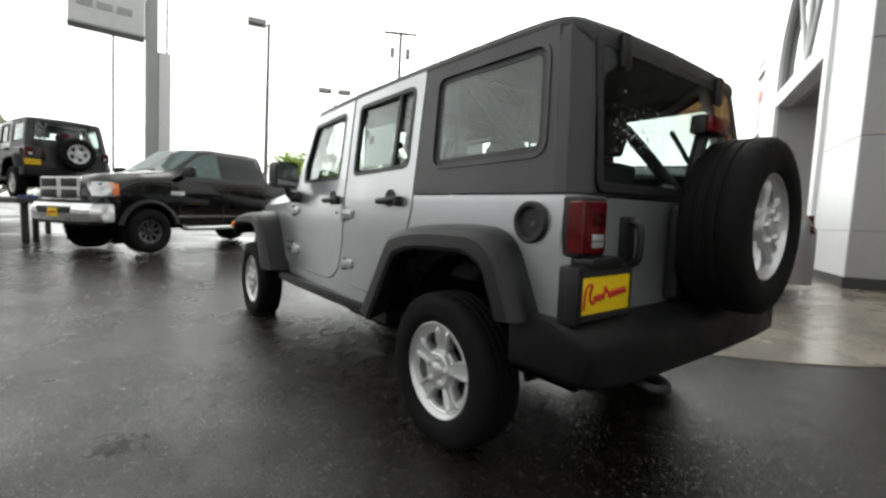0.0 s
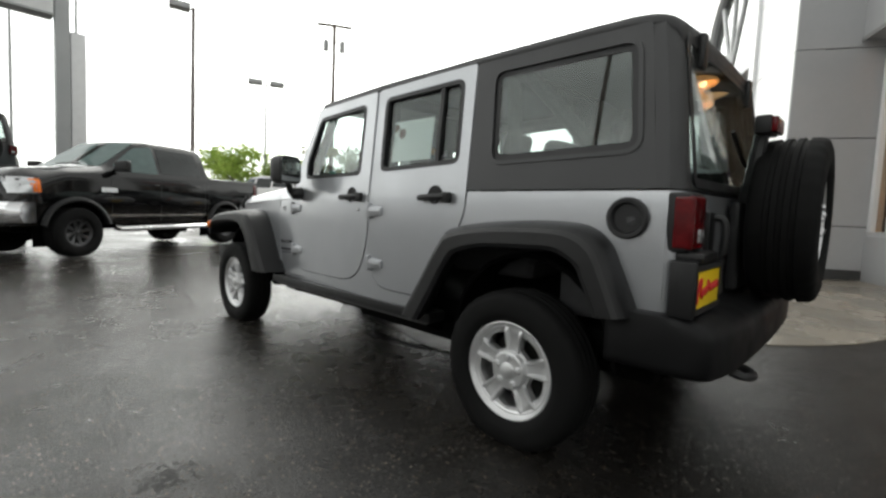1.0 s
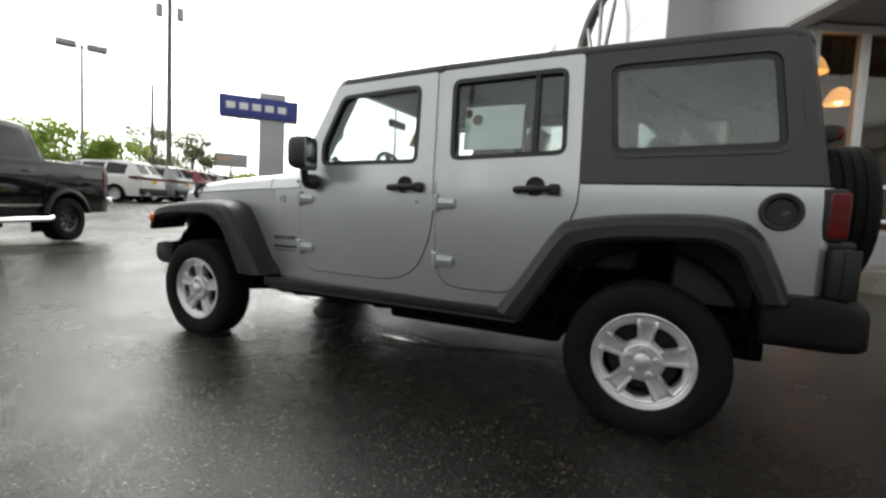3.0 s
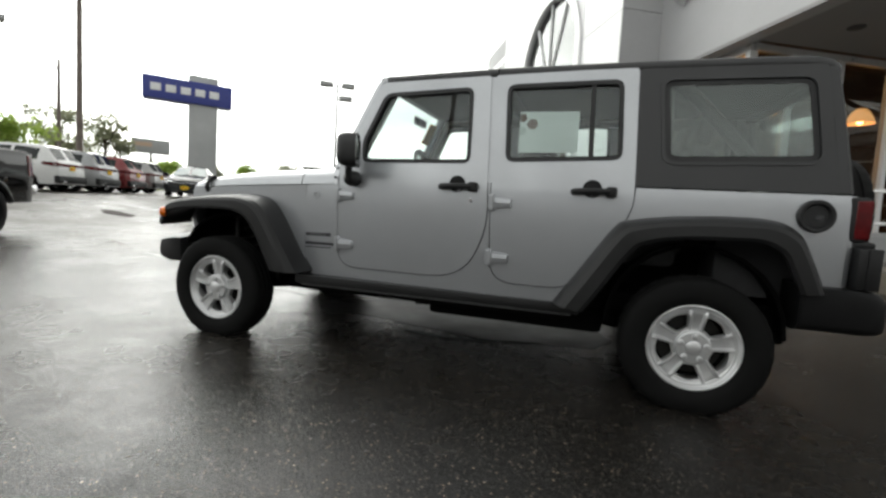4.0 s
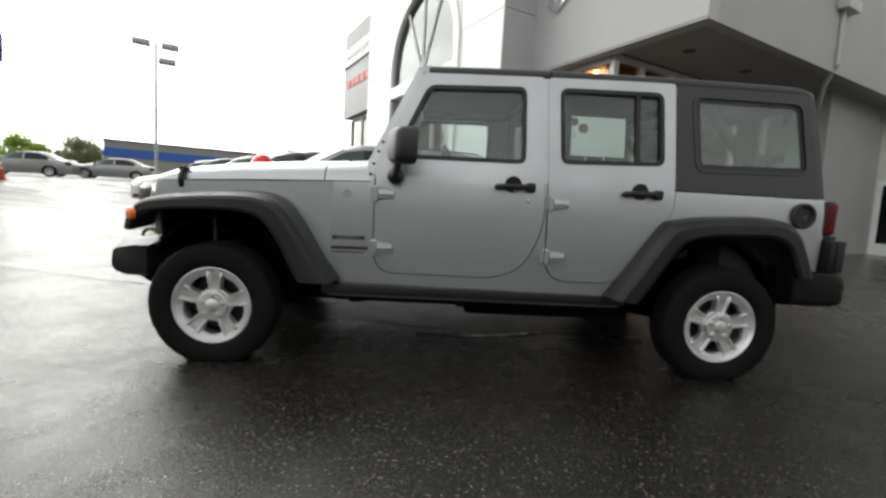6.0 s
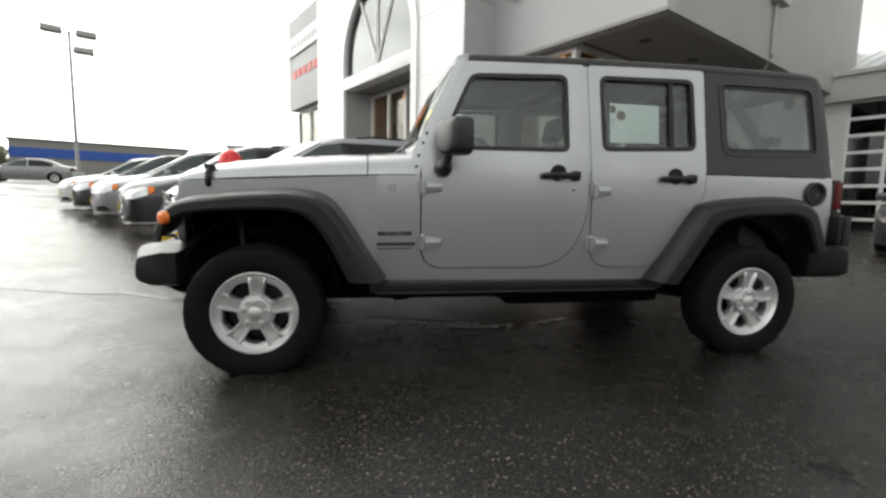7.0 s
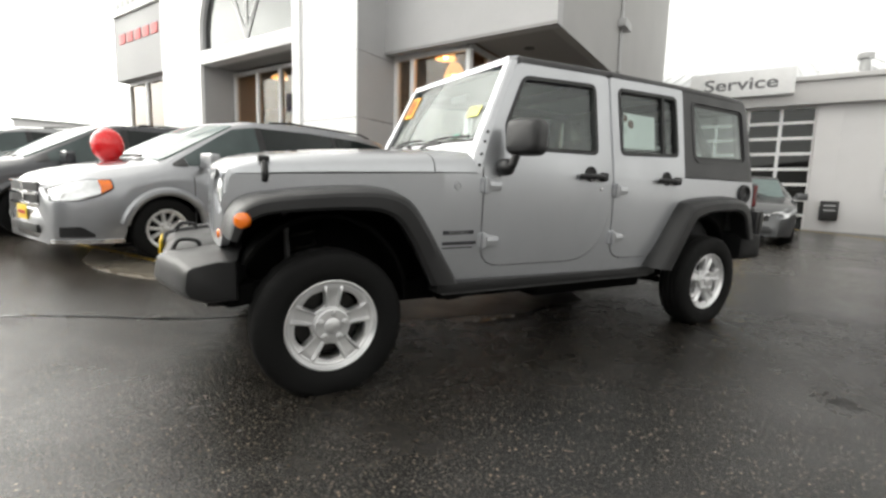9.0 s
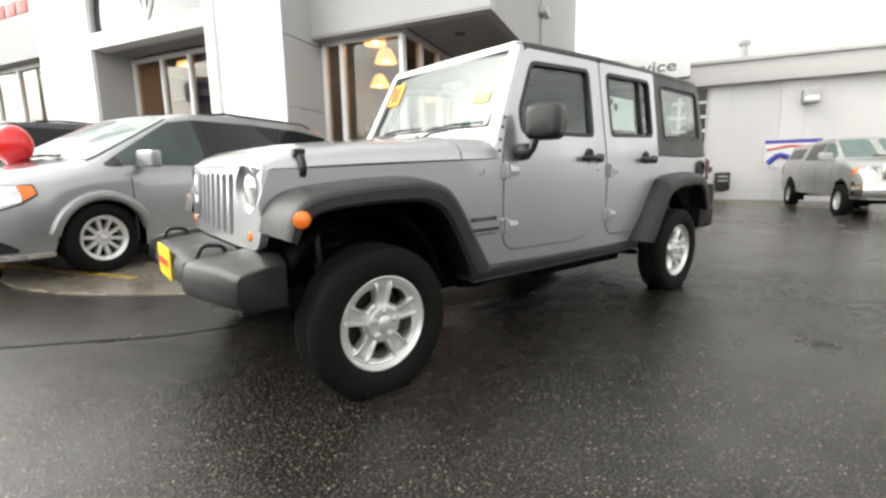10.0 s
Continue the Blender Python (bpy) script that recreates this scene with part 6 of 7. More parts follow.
    bp = part("front_bumper", fb, M_CHROME, T, "chrome front bumper")
    part("air_intake", box((2.98, -0.5, 0.66 + up), (3.005, 0.5, 0.78 + up), 0.02), M_SEAL, bp)
    for s in (1, -1):
        if lifted:
            part("step_bar", tube([(1.25, s * 1.02, 0.50), (1.15, s * 1.04, 0.47), (-1.1, s * 1.04, 0.47), (-1.2, s * 1.02, 0.5)], 0.05, 10), M_CHROME, T, "chrome step bar")
            part("rocker_trim", sh.patch(1.30, -1.30, 0.60 + up, 0.635 + up, 0.012, 10, 2, s), M_CHROME, T)
            for c in sh.arches:
                pts = [(c + 0.56 * math.cos(a * math.pi / 14), s * 1.0, 0.44 + 0.56 * math.sin(a * math.pi / 14)) for a in range(1, 14)]
                part("arch_flare", tube(pts, 0.045, 8), M_PLASTIC, T)
    part("rear_bumper", box((-3.05, -0.95, 0.62 + up), (-2.85, 0.95, 0.80 + up), 0.04, 3), M_CHROME, T)
    part("chassis", box((-2.6, -0.5, 0.45), (2.6, 0.5, 0.62), 0.02), M_DARK, T)
    for c in sh.arches:
        part("axle", tube([(c, -0.8, wr), (c, 0.8, wr)], 0.06, 8), M_DARK, T)
    plate_front(T, 3.0, 0.6 + up)
    return T


HEAD = 26.7       # degrees: the cars stand square to the showroom's front
van(2.75, -4.55, HEAD, "silver minivan with a chrome cross grille parked by the showroom", M_VAN)
van(4.45, -6.95, HEAD, "black minivan with amber signals parked in the row", M_DARKP, "bars")
van(6.15, -9.35, HEAD, "white minivan parked in the row", M_LSILVER, "bars")
van(7.85, -11.75, HEAD, "dark minivan with yellow dealer plate parked in the row", M_GREYP, "bars")
van(9.55, -14.15, HEAD, "pale minivan at the row's far end", M_WHITEP, "bars")
pickup(10.64, -0.03, 119.0, "black lifted crew-cab pickup with chrome bumper on wet asphalt", M_BLACKP)
pickup(-10.73, 0.37, 28.0, "silver crew-cab pickup with a canopy by the service wall", M_TAN, False, True)
for k, (px, lb) in enumerate(((M_WHITEP, "white suv seen from behind in the row"), (M_LSILVER, "silver suv seen from behind in the row"), (M_REDP, "dark red suv seen from behind in the row"), (M_TAN, "pewter suv at the end of the row"))):
    suv(21.6 + 1.145 * k, -8.1 - 2.28 * k, HEAD, lb, px)
sedan(-8.5, -3.3, HEAD, "dark grey sedan with a yellow dealer plate outside the service door", M_GREYP)
sedan(18.7, -14.2, 128.0, "dark blue-grey sedan facing the lot", M_BLUEGREY)
sedan(22.6, -28.9, 22.0, "pale silver sedan parked beyond the lamp post", M_LSILVER, "", False)
sedan(25.6, -25.6, 20.0, "silver sedan seen from its side beyond the lot", M_LSILVER, "", False)
sedan(36.0, -42.0, 160.0, "black sedan parked far off", M_BLACKP, "", False)
JEEP2 = on_lot(12.75, 2.65, 20.0, 0.98)
jeep(JEEP2, "dark grey off-roader with hard top on a raised stand", M_GREYP, False)

# ---- ground ----
gx_ = [-900, -300, -100, -40, -12, 0, 6] + [10.5 + 0.75 * k for k in range(12)] + [22, 30, 60, 120, 300, 900]
gy_ = [-900, -300, -120, -60, -30, -15, -10] + [-7.5 + 0.6 * k for k in range(11)] + [4, 15, 60, 300, 900]
gb = loft([[(a, b, swell(a, b)) for b in gy_] for a in gx_], False, False)
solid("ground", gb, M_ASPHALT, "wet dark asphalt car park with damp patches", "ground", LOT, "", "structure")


def lot_sheet(name, poly, mat, label, category, h=0.006, kind="structure"):
    def put(a, b, s):
        return (a, b, swell(a, b) + (h if not s else -0.03))
    return solid(name, plate(poly, [], put), mat, label, category, LOT, "", kind)


arc = [(1.6 + 2.95 * math.cos(radians(a)), -3.6 + 2.45 * math.sin(radians(a))) for a in range(8, 173, 6)]
lot_sheet("pavement", arc + [(-1.45, -4.6), (-2.6, -5.6), (-4.6, -4.9), (-6.0, -7.5), (1.0, -12.0), (4.9, -5.4), (4.55, -4.2)], M_CONCRETE, "wet tan concrete apron with a rounded edge", "pavement")


def strip(name, pts, w, mat, label, category, h):
    pts = [Vector((p[0], p[1], 0)) for p in curve_pts([(a, b, 0) for a, b in pts], 6)]
    left, right = [], []
    for i, p in enumerate(pts):
        d = (pts[min(i + 1, len(pts) - 1)] - pts[max(i - 1, 0)]).normalized()
        k = w * (0.75 + 0.5 * noise.noise(p * 3.0))
        left.append((p.x - d.y * k / 2, p.y + d.x * k / 2))
        right.append((p.x + d.y * k / 2, p.y - d.x * k / 2))
    return lot_sheet(name, left + right[::-1], mat, label, category, h)


M_TAR = surface("tar_seam", (0.01, 0.01, 0.01), 0.12, var=0.3, scale=5, rvar=0.05)
strip("trim", [(9.5, -3.1), (7.6, -2.2), (6.07, -1.55), (4.9, -1.12), (4.5, -1.06), (4.04, -0.84), (3.69, -0.66), (3.31, -0.56), (2.6, -0.45)], 0.035, M_TAR, "wet tar seam in the asphalt", "seam", 0.004)
strip("trim", [(3.55, -2.55), (4.2, -3.6), (4.8, -4.6)], 0.09, M_LINEY, "worn yellow bay line", "road marking", 0.010)
strip("trim", [(-12.9, -4.3), (-12.2, -2.0), (-11.2, 0.6)], 0.12, M_LINEY, "worn yellow line along the service wall", "road marking", 0.005)
for k in range(3):
    strip("trim", [(14.0 + 3 * k, -12.0 - k), (19.0 + 3 * k, -9.7 - k)], 0.1, M_LINE, "worn white bay line", "road marking", 0.005)
# dull brown sheet for a reddish water patch; its tone is put into the colour
water_spot = [(Vector((13.45, -6.5, 0)) + Vector((math.cos(k * 0.21) * 0.55, math.sin(k * 0.21) * 0.30, 0)) * (1 + 0.45 * noise.noise(Vector((math.cos(k * 0.21) * 1.7, math.sin(k * 0.21) * 1.7, 4.0))))) for k in range(30)]
lot_sheet("trim", [(p.x, p.y) for p in water_spot], surface("brown_patch", (0.022, 0.012, 0.010), 0.7, var=0.3, scale=6, spec=0.1), "dark brown sheet for a reddish water patch on the asphalt", "patch", 0.008)

# damp sheet, its colour kept dark to paint the shade under the car
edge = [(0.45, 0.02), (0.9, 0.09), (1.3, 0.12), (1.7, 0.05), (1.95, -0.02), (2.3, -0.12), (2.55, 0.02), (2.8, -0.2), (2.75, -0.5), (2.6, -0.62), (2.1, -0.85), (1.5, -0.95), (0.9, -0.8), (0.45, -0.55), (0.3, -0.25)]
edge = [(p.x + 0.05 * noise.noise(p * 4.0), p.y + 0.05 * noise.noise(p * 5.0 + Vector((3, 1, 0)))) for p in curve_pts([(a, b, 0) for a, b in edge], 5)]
lot_sheet("shaded_damp_patch", edge, M_DAMP_SHADE, "damp asphalt patch toned dark for the shade under the off-roader", "ground", 0.003)
lot_sheet("puddle", [(0.78, 0.04), (0.95, 0.115), (1.2, 0.195), (1.45, 0.235), (1.62, 0.23), (1.80, 0.185), (1.78, 0.165), (1.62, 0.185), (1.42, 0.185), (1.2, 0.15), (0.98, 0.08)], M_WATER, "thin sliver of rain water on the asphalt", "puddle", 0.006)

# ---- showroom ----
BO, BU, BN = Vector((0.15, -7.2, 0)), Vector((0.45, -0.893, 0)).normalized(), Vector((0.893, 0.45, 0)).normalized()
BLD = Matrix(((-BU.x, -BN.x, 0, BO.x), (-BU.y, -BN.y, 0, BO.y), (0, 0, 1, 0), (0, 0, 0, 1)))
# local axes: x along the front, y into the building, z up
B = thing("showroom", "white and grey car showroom with an arched entrance tower", "building", BLD)
TOP = 10.5
AC, AR, SPRING, BEAM = -4.2, 2.05, 5.3, 4.5


def face(y, t=0.3):
    return lambda a, b, s: (a, y + (t if s else 0), b)


archo = [(AC - AR, BEAM + 0.33), (AC + AR, BEAM + 0.33)] + [(AC + AR * math.cos(radians(a)), SPRING + AR * math.sin(radians(a))) for a in range(0, 181, 6)]
tw = part("tower_wall", plate([(-8.7, -0.2), (AC - AR, -0.2), (AC - AR, BEAM), (AC + AR, BEAM), (AC + AR, -0.2), (0.0, -0.2), (0.0, TOP), (-8.7, TOP)], [archo], face(0.03, 0.4)), M_GREYPANEL, B)
seams = [0.42, 1.15, 2.6, 4.05, 5.5, 6.95, 8.4, 9.85]
for x0, x1 in ((-8.7, -6.55), (-1.85, 0.0)):
    for z0, z1 in zip(seams, seams[1:]):
        part("panel", box((x0 + 0.008, 0.0, z0 + 0.005), (x1 - 0.006, 0.032, z1 - 0.005), 0.004, 1), M_WHITEPANEL, tw)
sp = [(AC + (AR + 0.3) * math.cos(radians(a)), SPRING + (AR + 0.3) * math.sin(radians(a))) for a in range(0, 181, 6)]
part("panel", plate([(-6.54, SPRING), (-6.54, TOP), (-1.86, TOP), (-1.86, SPRING)] + sp, [], face(0.0, 0.032)), M_WHITEPANEL, tw)
# white trim round the arch and the doorway, with its spokes
ring = [(AC + (AR + 0.3) * math.cos(radians(a)), SPRING + (AR + 0.3) * math.sin(radians(a))) for a in range(0, 181, 6)]
inner = [(AC + (AR + 0.02) * math.cos(radians(a)), SPRING + (AR + 0.02) * math.sin(radians(a))) for a in range(180, -1, -6)]
tr = part("arch_trim", plate([(AC - AR - 0.3, 0.2)] + [(AC - AR - 0.02, 0.2)] + inner + [(AC + AR + 0.02, 0.2), (AC + AR + 0.3, 0.2)] + ring, [], face(-0.06, 0.3)), M_WHITETRIM, B, "white arch trim")
part("beam", box((AC - AR - 0.02, -0.05, BEAM - 0.02), (AC + AR + 0.02, 0.3, BEAM + 0.36), 0.01), M_WHITETRIM, tr)
hub = (AC, BEAM + 0.45)
for a in (62, 90, 118):
    L = (SPRING + AR - hub[1]) * (1.0 if a == 90 else 0.97)
    p0, p1 = Vector((hub[0], 0.1, hub[1])), Vector((hub[0] + L * math.cos(radians(a)), 0.1, hub[1] + L * math.sin(radians(a))))
    part("spoke", tube([p0, p1], 0.05, 6), M_WHITETRIM, tr)
part("arch_pane", plate(archo, [], face(0.11, 0.01)), M_ARCHGLASS, B)
# doorway recess with glazing
part("recess", box((AC - AR - 0.05, 0.43, -0.2), (AC - AR, 1.75, BEAM)), M_GREYPANEL, B)
part("recess_wall", box((AC + AR, 0.43, -0.2), (AC + AR + 0.05, 1.75, BEAM)), M_GREYPANEL, B)
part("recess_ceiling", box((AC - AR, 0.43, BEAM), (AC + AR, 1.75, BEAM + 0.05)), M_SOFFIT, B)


def shopfront(parent, pts, z0, z1, bars, head=0.12, glass_mat=None):
    """Glazing along a line of points in plan, with posts at given fractions."""
    for (x0, y0), (x1, y1), cuts in zip(pts, pts[1:], bars):
        a, b = Vector((x0, y0, 0)), Vector((x1, y1, 0))
        d = (b - a).normalized()
        nn = Vector((d.y, -d.x, 0))
        for z, hh in ((z0, 0.08), (z1 - head, head)):
            part("rail", loft([[p + nn * 0.06 + Vector((0, 0, z)), p - nn * 0.06 + Vector((0, 0, z)), p - nn * 0.06 + Vector((0, 0, z + hh)), p + nn * 0.06 + Vector((0, 0, z + hh))] for p in (a, b)]), M_ALU, parent)
        for c in cuts:
            p = a + (b - a) * c
            part("mullion", loft([[p + d * 0.05 + nn * 0.075 + Vector((0, 0, z)), p - d * 0.05 + nn * 0.075 + Vector((0, 0, z)), p - d * 0.05 - nn * 0.075 + Vector((0, 0, z)), p + d * 0.05 - nn * 0.075 + Vector((0, 0, z))] for z in (z0 + 0.08, z1 - head)]), M_WHITETRIM, parent)
        ends = [0.0] + [c for c in cuts if 0.02 < c < 0.98] + [1.0]
        for c0, c1 in zip(ends, ends[1:]):
            pa, pb = a + (b - a) * c0 + d * 0.052, a + (b - a) * c1 - d * 0.052
            part("pane", loft([[p + nn * 0.006 + Vector((0, 0, z0 + 0.08)), p - nn * 0.006 + Vector((0, 0, z0 + 0.08)), p - nn * 0.006 + Vector((0, 0, z1 - head)), p + nn * 0.006 + Vector((0, 0, z1 - head))] for p in (pa, pb)]), glass_mat or M_SHOPGLASS, parent)


w1 = thing("window_1", "tall aluminium-framed entrance glazing lit warm from inside", "window", BLD, "", "structure")
shopfront(w1, [(AC - AR + 0.02, 1.0), (AC + AR - 0.02, 1.0)], 0.25, BEAM - 0.06, [[0.02, 0.30, 0.56, 0.98]])
w2 = thing("window_2", "tall showroom window with white posts under the canopy", "window", BLD, "", "structure")
shopfront(w2, [(0.03, 1.3), (2.15, 1.3), (2.15, 7.15)], 1.0, 4.18, [[0.03, 0.26, 0.985], [0.13, 0.3, 0.5, 0.75, 1.0]])
part("bulkhead", box((0.0, 1.22, -0.2), (2.2, 1.42, 1.0), 0.01), M_GREYPANEL, B)
part("bulkhead", box((2.07, 1.42, -0.2), (2.23, 7.15, 1.0), 0.01), M_GREYPANEL, B)
part("base_strip", box((-8.72, -0.02, 0.1), (AC - AR - 0.3, 0.0, 0.42)), M_BASE, B)
part("base_strip", box((AC + AR + 0.3, -0.02, 0.1), (0.02, 0.0, 0.42)), M_BASE, B)
# grey side of the tower with its panels
sd = part("tower_side", box((-0.02, 0.03, -0.2), (-0.004, 3.4, TOP)), M_BASE, B)
for z0, z1 in zip(seams, seams[1:]):
    part("panel", box((-0.01, 0.01, z0 + 0.008), (0.02, 1.28, z1 - 0.008), 0.004, 1), M_GREYPANEL, sd)
part("base_strip", box((0.0, 0.0, 0.1), (0.03, 1.25, 0.42)), M_BASE, B)
part("tower_core", box((-8.7, 1.9, 5.7), (-0.03, 6, TOP)), M_GREYPANEL, B)
# canopy block over the corner windows
part("canopy_front", box((0.021, 0.92, 4.16), (4.21, 1.2, 8.9)), M_GREYPANEL, B)
part("canopy_side", box((4.0, 1.2, 4.16), (4.21, 12.3, 8.9)), M_STUCCO, B)
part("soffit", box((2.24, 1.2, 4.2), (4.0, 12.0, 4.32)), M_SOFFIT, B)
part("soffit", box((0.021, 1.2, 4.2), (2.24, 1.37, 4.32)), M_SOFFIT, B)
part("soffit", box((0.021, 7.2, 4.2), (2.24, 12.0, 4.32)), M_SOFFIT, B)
part("header", box((0.03, 1.371, 4.17), (2.2, 1.45, 5.0)), M_WOOD, B)
part("header", box((2.1, 1.451, 4.17), (2.239, 7.19, 5.0)), M_WOOD, B)
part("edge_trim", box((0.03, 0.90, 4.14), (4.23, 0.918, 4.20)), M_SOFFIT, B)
part("canopy_roof", box((0.0, 1.2, 8.7), (4.0, 12.0, 8.85)), M_FARROOF, B)
for x, y in ((3.1, 2.2), (3.1, 4.2), (3.1, 6.4)):
    dl = lathe([(0.001, 4.185), (0.10, 4.185), (0.12, 4.19), (0.12, 4.202)], 20, "z")
    for v in dl.verts:
        v.co += Vector((x, y, 0))
    part("downlight", dl, M_BASE, B)
dp = tube([(4.25, 5.4, 8.9), (4.25, 5.4, 4.3), (4.0, 5.6, 4.0), (3.6, 6.4, 3.6)], 0.05, 8)
part("downpipe", dp, M_GREYPANEL, B)
part("rain_head", box((4.215, 5.15, 5.35), (4.42, 5.75, 5.55), 0.02), M_GREYPANEL, B)
# round emblem and bars of letters on the canopy front, as plain shapes
em = plate([(0.75 + 0.33 * math.cos(a * math.pi / 3 + 0.52), 5.75 + 0.42 * math.sin(a * math.pi / 3 + 0.52)) for a in range(6)], [[(0.75 + 0.2 * math.cos(a * math.pi / 3 + 0.52), 5.78 + 0.26 * math.sin(a * math.pi / 3 + 0.52)) for a in range(6)]], face(0.85, 0.06))
part("emblem", em, M_CHROME, B, "chrome shield emblem")
for k in range(4):
    part("letter_bar", box((1.45 + 0.5 * k, 0.87, 5.55), (1.85 + 0.5 * k, 0.92, 6.0), 0.02), M_BASE, B)
# wing with red letter bars and a white sign
wg = part("wing_wall", box((-13.4, 0.5, 4.85), (-8.7, 7, 8.75)), M_WINGPANEL, B)
for k in range(5):
    part("letter_bar", box((-12.9 + 0.62 * k, 0.48, 6.15), (-12.42 + 0.62 * k, 0.499, 6.5), 0.005), M_SIGNR, wg)
ws = part("sign_board", box((-13.3, 0.42, 7.15), (-8.9, 0.5, 7.9), 0.01), M_SIGNW, wg)
for k in range(9):
    part("letter_bar", box((-12.9 + 0.42 * k, 0.405, 7.4), (-12.62 + 0.42 * k, 0.42, 7.62)), M_PYLON, ws)
w3 = thing("window_3", "lower wing window lit warm from inside", "window", BLD, "", "structure")
shopfront(w3, [(-13.2, 0.9), (-8.72, 0.9)], 1.0, 4.85, [[0.01, 0.33, 0.66, 0.99]])
part("bulkhead", box((-13.3, 0.82, -0.2), (-8.7, 1.0, 1.0)), M_GREYPANEL, B)
# rooms inside
part("floor_slab", box((-13.3, 0.9, 0.1), (2.1, 11.0, 0.22)), M_INTFLOOR, B)
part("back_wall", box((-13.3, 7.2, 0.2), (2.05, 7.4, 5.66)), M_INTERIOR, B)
part("room_ceiling", box((-13.3, 1.95, 5.58), (0.0, 7.2, 5.68)), M_SOFFIT, B)
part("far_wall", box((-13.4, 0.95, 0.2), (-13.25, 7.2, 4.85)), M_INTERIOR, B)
part("counter", box((-0.2, 4.4, 0.22), (1.4, 5.0, 1.3), 0.02), M_WOOD, B)
part("wood_ceiling", box((-0.1, 1.46, 4.9), (2.09, 7.19, 4.98)), M_WOOD, B)
part("lower_wall", box((2.07, 7.2, -0.2), (3.55, 7.4, 4.2)), M_STUCCO, B)
part("lower_wall", box((3.4, 7.4, -0.2), (3.55, 10.6, 4.2)), M_STUCCO, B)


def pendant(x, y, z):
    P = thing("pendant_lamp", "bell-shaped glass pendant lamp glowing warm over the showroom", "lamp", BLD @ Matrix.Translation((x, y, z)), "showroom pendants")
    part("shade", lathe([(0.04, 0.33), (0.11, 0.30), (0.19, 0.19), (0.25, 0.04), (0.265, 0.0), (0.248, 0.0), (0.175, 0.18), (0.10, 0.285), (0.04, 0.315)], 28, "z"), M_SHADEG, P)
    part("bulb", lathe([(0.001, -0.02), (0.05, 0.0), (0.07, 0.06), (0.05, 0.12), (0.001, 0.15)], 14, "z"), M_WARM, P)
    part("cord", tube([(0, 0, 0.3), (0, 0, (4.9 if x > 0 else 5.58) - z)], 0.008, 6), M_SEAL, P)


for x, y, z in ((1.08, 1.9, 4.16), (-0.31, 1.9, 3.5), (1.35, 1.9, 3.72), (0.25, 3.43, 3.55), (0.9, 5.2, 3.4), (-5.45, 2.05, 4.45), (-4.4, 3.4, 4.4), (-3.2, 2.6, 4.3), (-10.2, 2.6, 3.6), (-12.0, 2.6, 3.6)):
    pendant(x, y, z)
for k, (x, y) in enumerate(((1.1, 3.2), (-4.0, 4.0), (-10.8, 3.5))):
    la = new("room_light", bpy.data.lights.new("room_light", "AREA"))
    la.data.energy, la.data.color, la.data.shape, la.data.size, la.data.size_y = 12, (1.0, 0.74, 0.45), "RECTANGLE", 1.6, 2.4
    la.matrix_world = BLD @ pose(x, y, 4.1, 0, 0, 0)

# ---- service hall ----
S = thing("service_hall", "white service hall with ribbed roof and glazed doors", "building", BLD)
WY = 10.5
part("wall", plate([(3.55, -0.2), (4.55, -0.2), (4.55, 3.92), (8.9, 3.92), (8.9, -0.2), (30, -0.2), (30, 4.7), (3.55, 4.7)], [[(3.62, 0.5), (4.3, 0.5), (4.3, 2.3), (3.62, 2.3)]], face(WY, 0.3)), M_WALLW, S)
for x in (9.2, 11.25, 14.2, 17.2, 20.2):
    part("pilaster", box((x - 0.3, WY - 0.05, -0.2), (x + 0.3, WY - 0.001, 3.9), 0.01), M_WALLW, S)
part("fascia", box((3.4, WY - 0.32, 3.92), (30, WY - 0.002, 4.58), 0.01), M_FASCIA, S)
part("gutter", box((3.4, WY - 0.42, 4.585), (30, WY + 0.1, 4.72), 0.02), M_FASCIA, S)
rr = part("roof", loft([[(3.4, WY, 4.70), (3.4, WY + 5.5, 6.5), (3.4, WY + 5.5, 6.4), (3.4, WY, 4.6)], [(30, WY, 4.70), (30, WY + 5.5, 6.5), (30, WY + 5.5, 6.4), (30, WY, 4.6)]]), M_ROOFM, S)
for k in range(60):
    x = 3.6 + 0.44 * k
    part("roof_rib", loft([[(x, WY + 0.05, 4.74), (x + 0.05, WY + 0.05, 4.74), (x + 0.05, WY + 0.05, 4.78), (x, WY + 0.05, 4.78)], [(x, WY + 5.45, 6.505), (x + 0.05, WY + 5.45, 6.505), (x + 0.05, WY + 5.45, 6.545), (x, WY + 5.45, 6.545)]]), M_ROOFM, rr)
part("back_wall", box((3.6, 19.8, -0.2), (30, 20, 6.4)), M_WALLW, S)
part("side_wall", box((29.8, WY + 0.3, -0.2), (30, 19.8, 4.6)), M_WALLW, S)
part("rear_roof", box((3.4, WY + 5.5, 6.38), (30, 20, 6.48)), M_ROOFM, S)
part("shop_floor", box((3.6, WY + 0.3, 0.0), (29.8, 19.8, 0.1)), M_CONCRETE, S)
part("side_wall", box((3.56, WY + 0.3, -0.2), (3.7, 19.8, 6.3)), M_WALLW, S)
vt = tube([(9.95, WY + 0.9, 4.9), (9.95, WY + 0.9, 5.35)], [0.16, 0.11], 12)
vt = tube([(9.95, WY + 0.9, 5.35), (9.95, WY + 0.9, 5.5)], [0.2, 0.2], 12, vt)
part("roof_vent", vt, M_POLE, S)
d1 = thing("door_1", "white glazed sectional service door", "door", BLD, "", "structure")
rows_z = [0.12 + 0.475 * k for k in range(9)]
cols_x = [4.55 + 0.87 * k for k in range(6)]
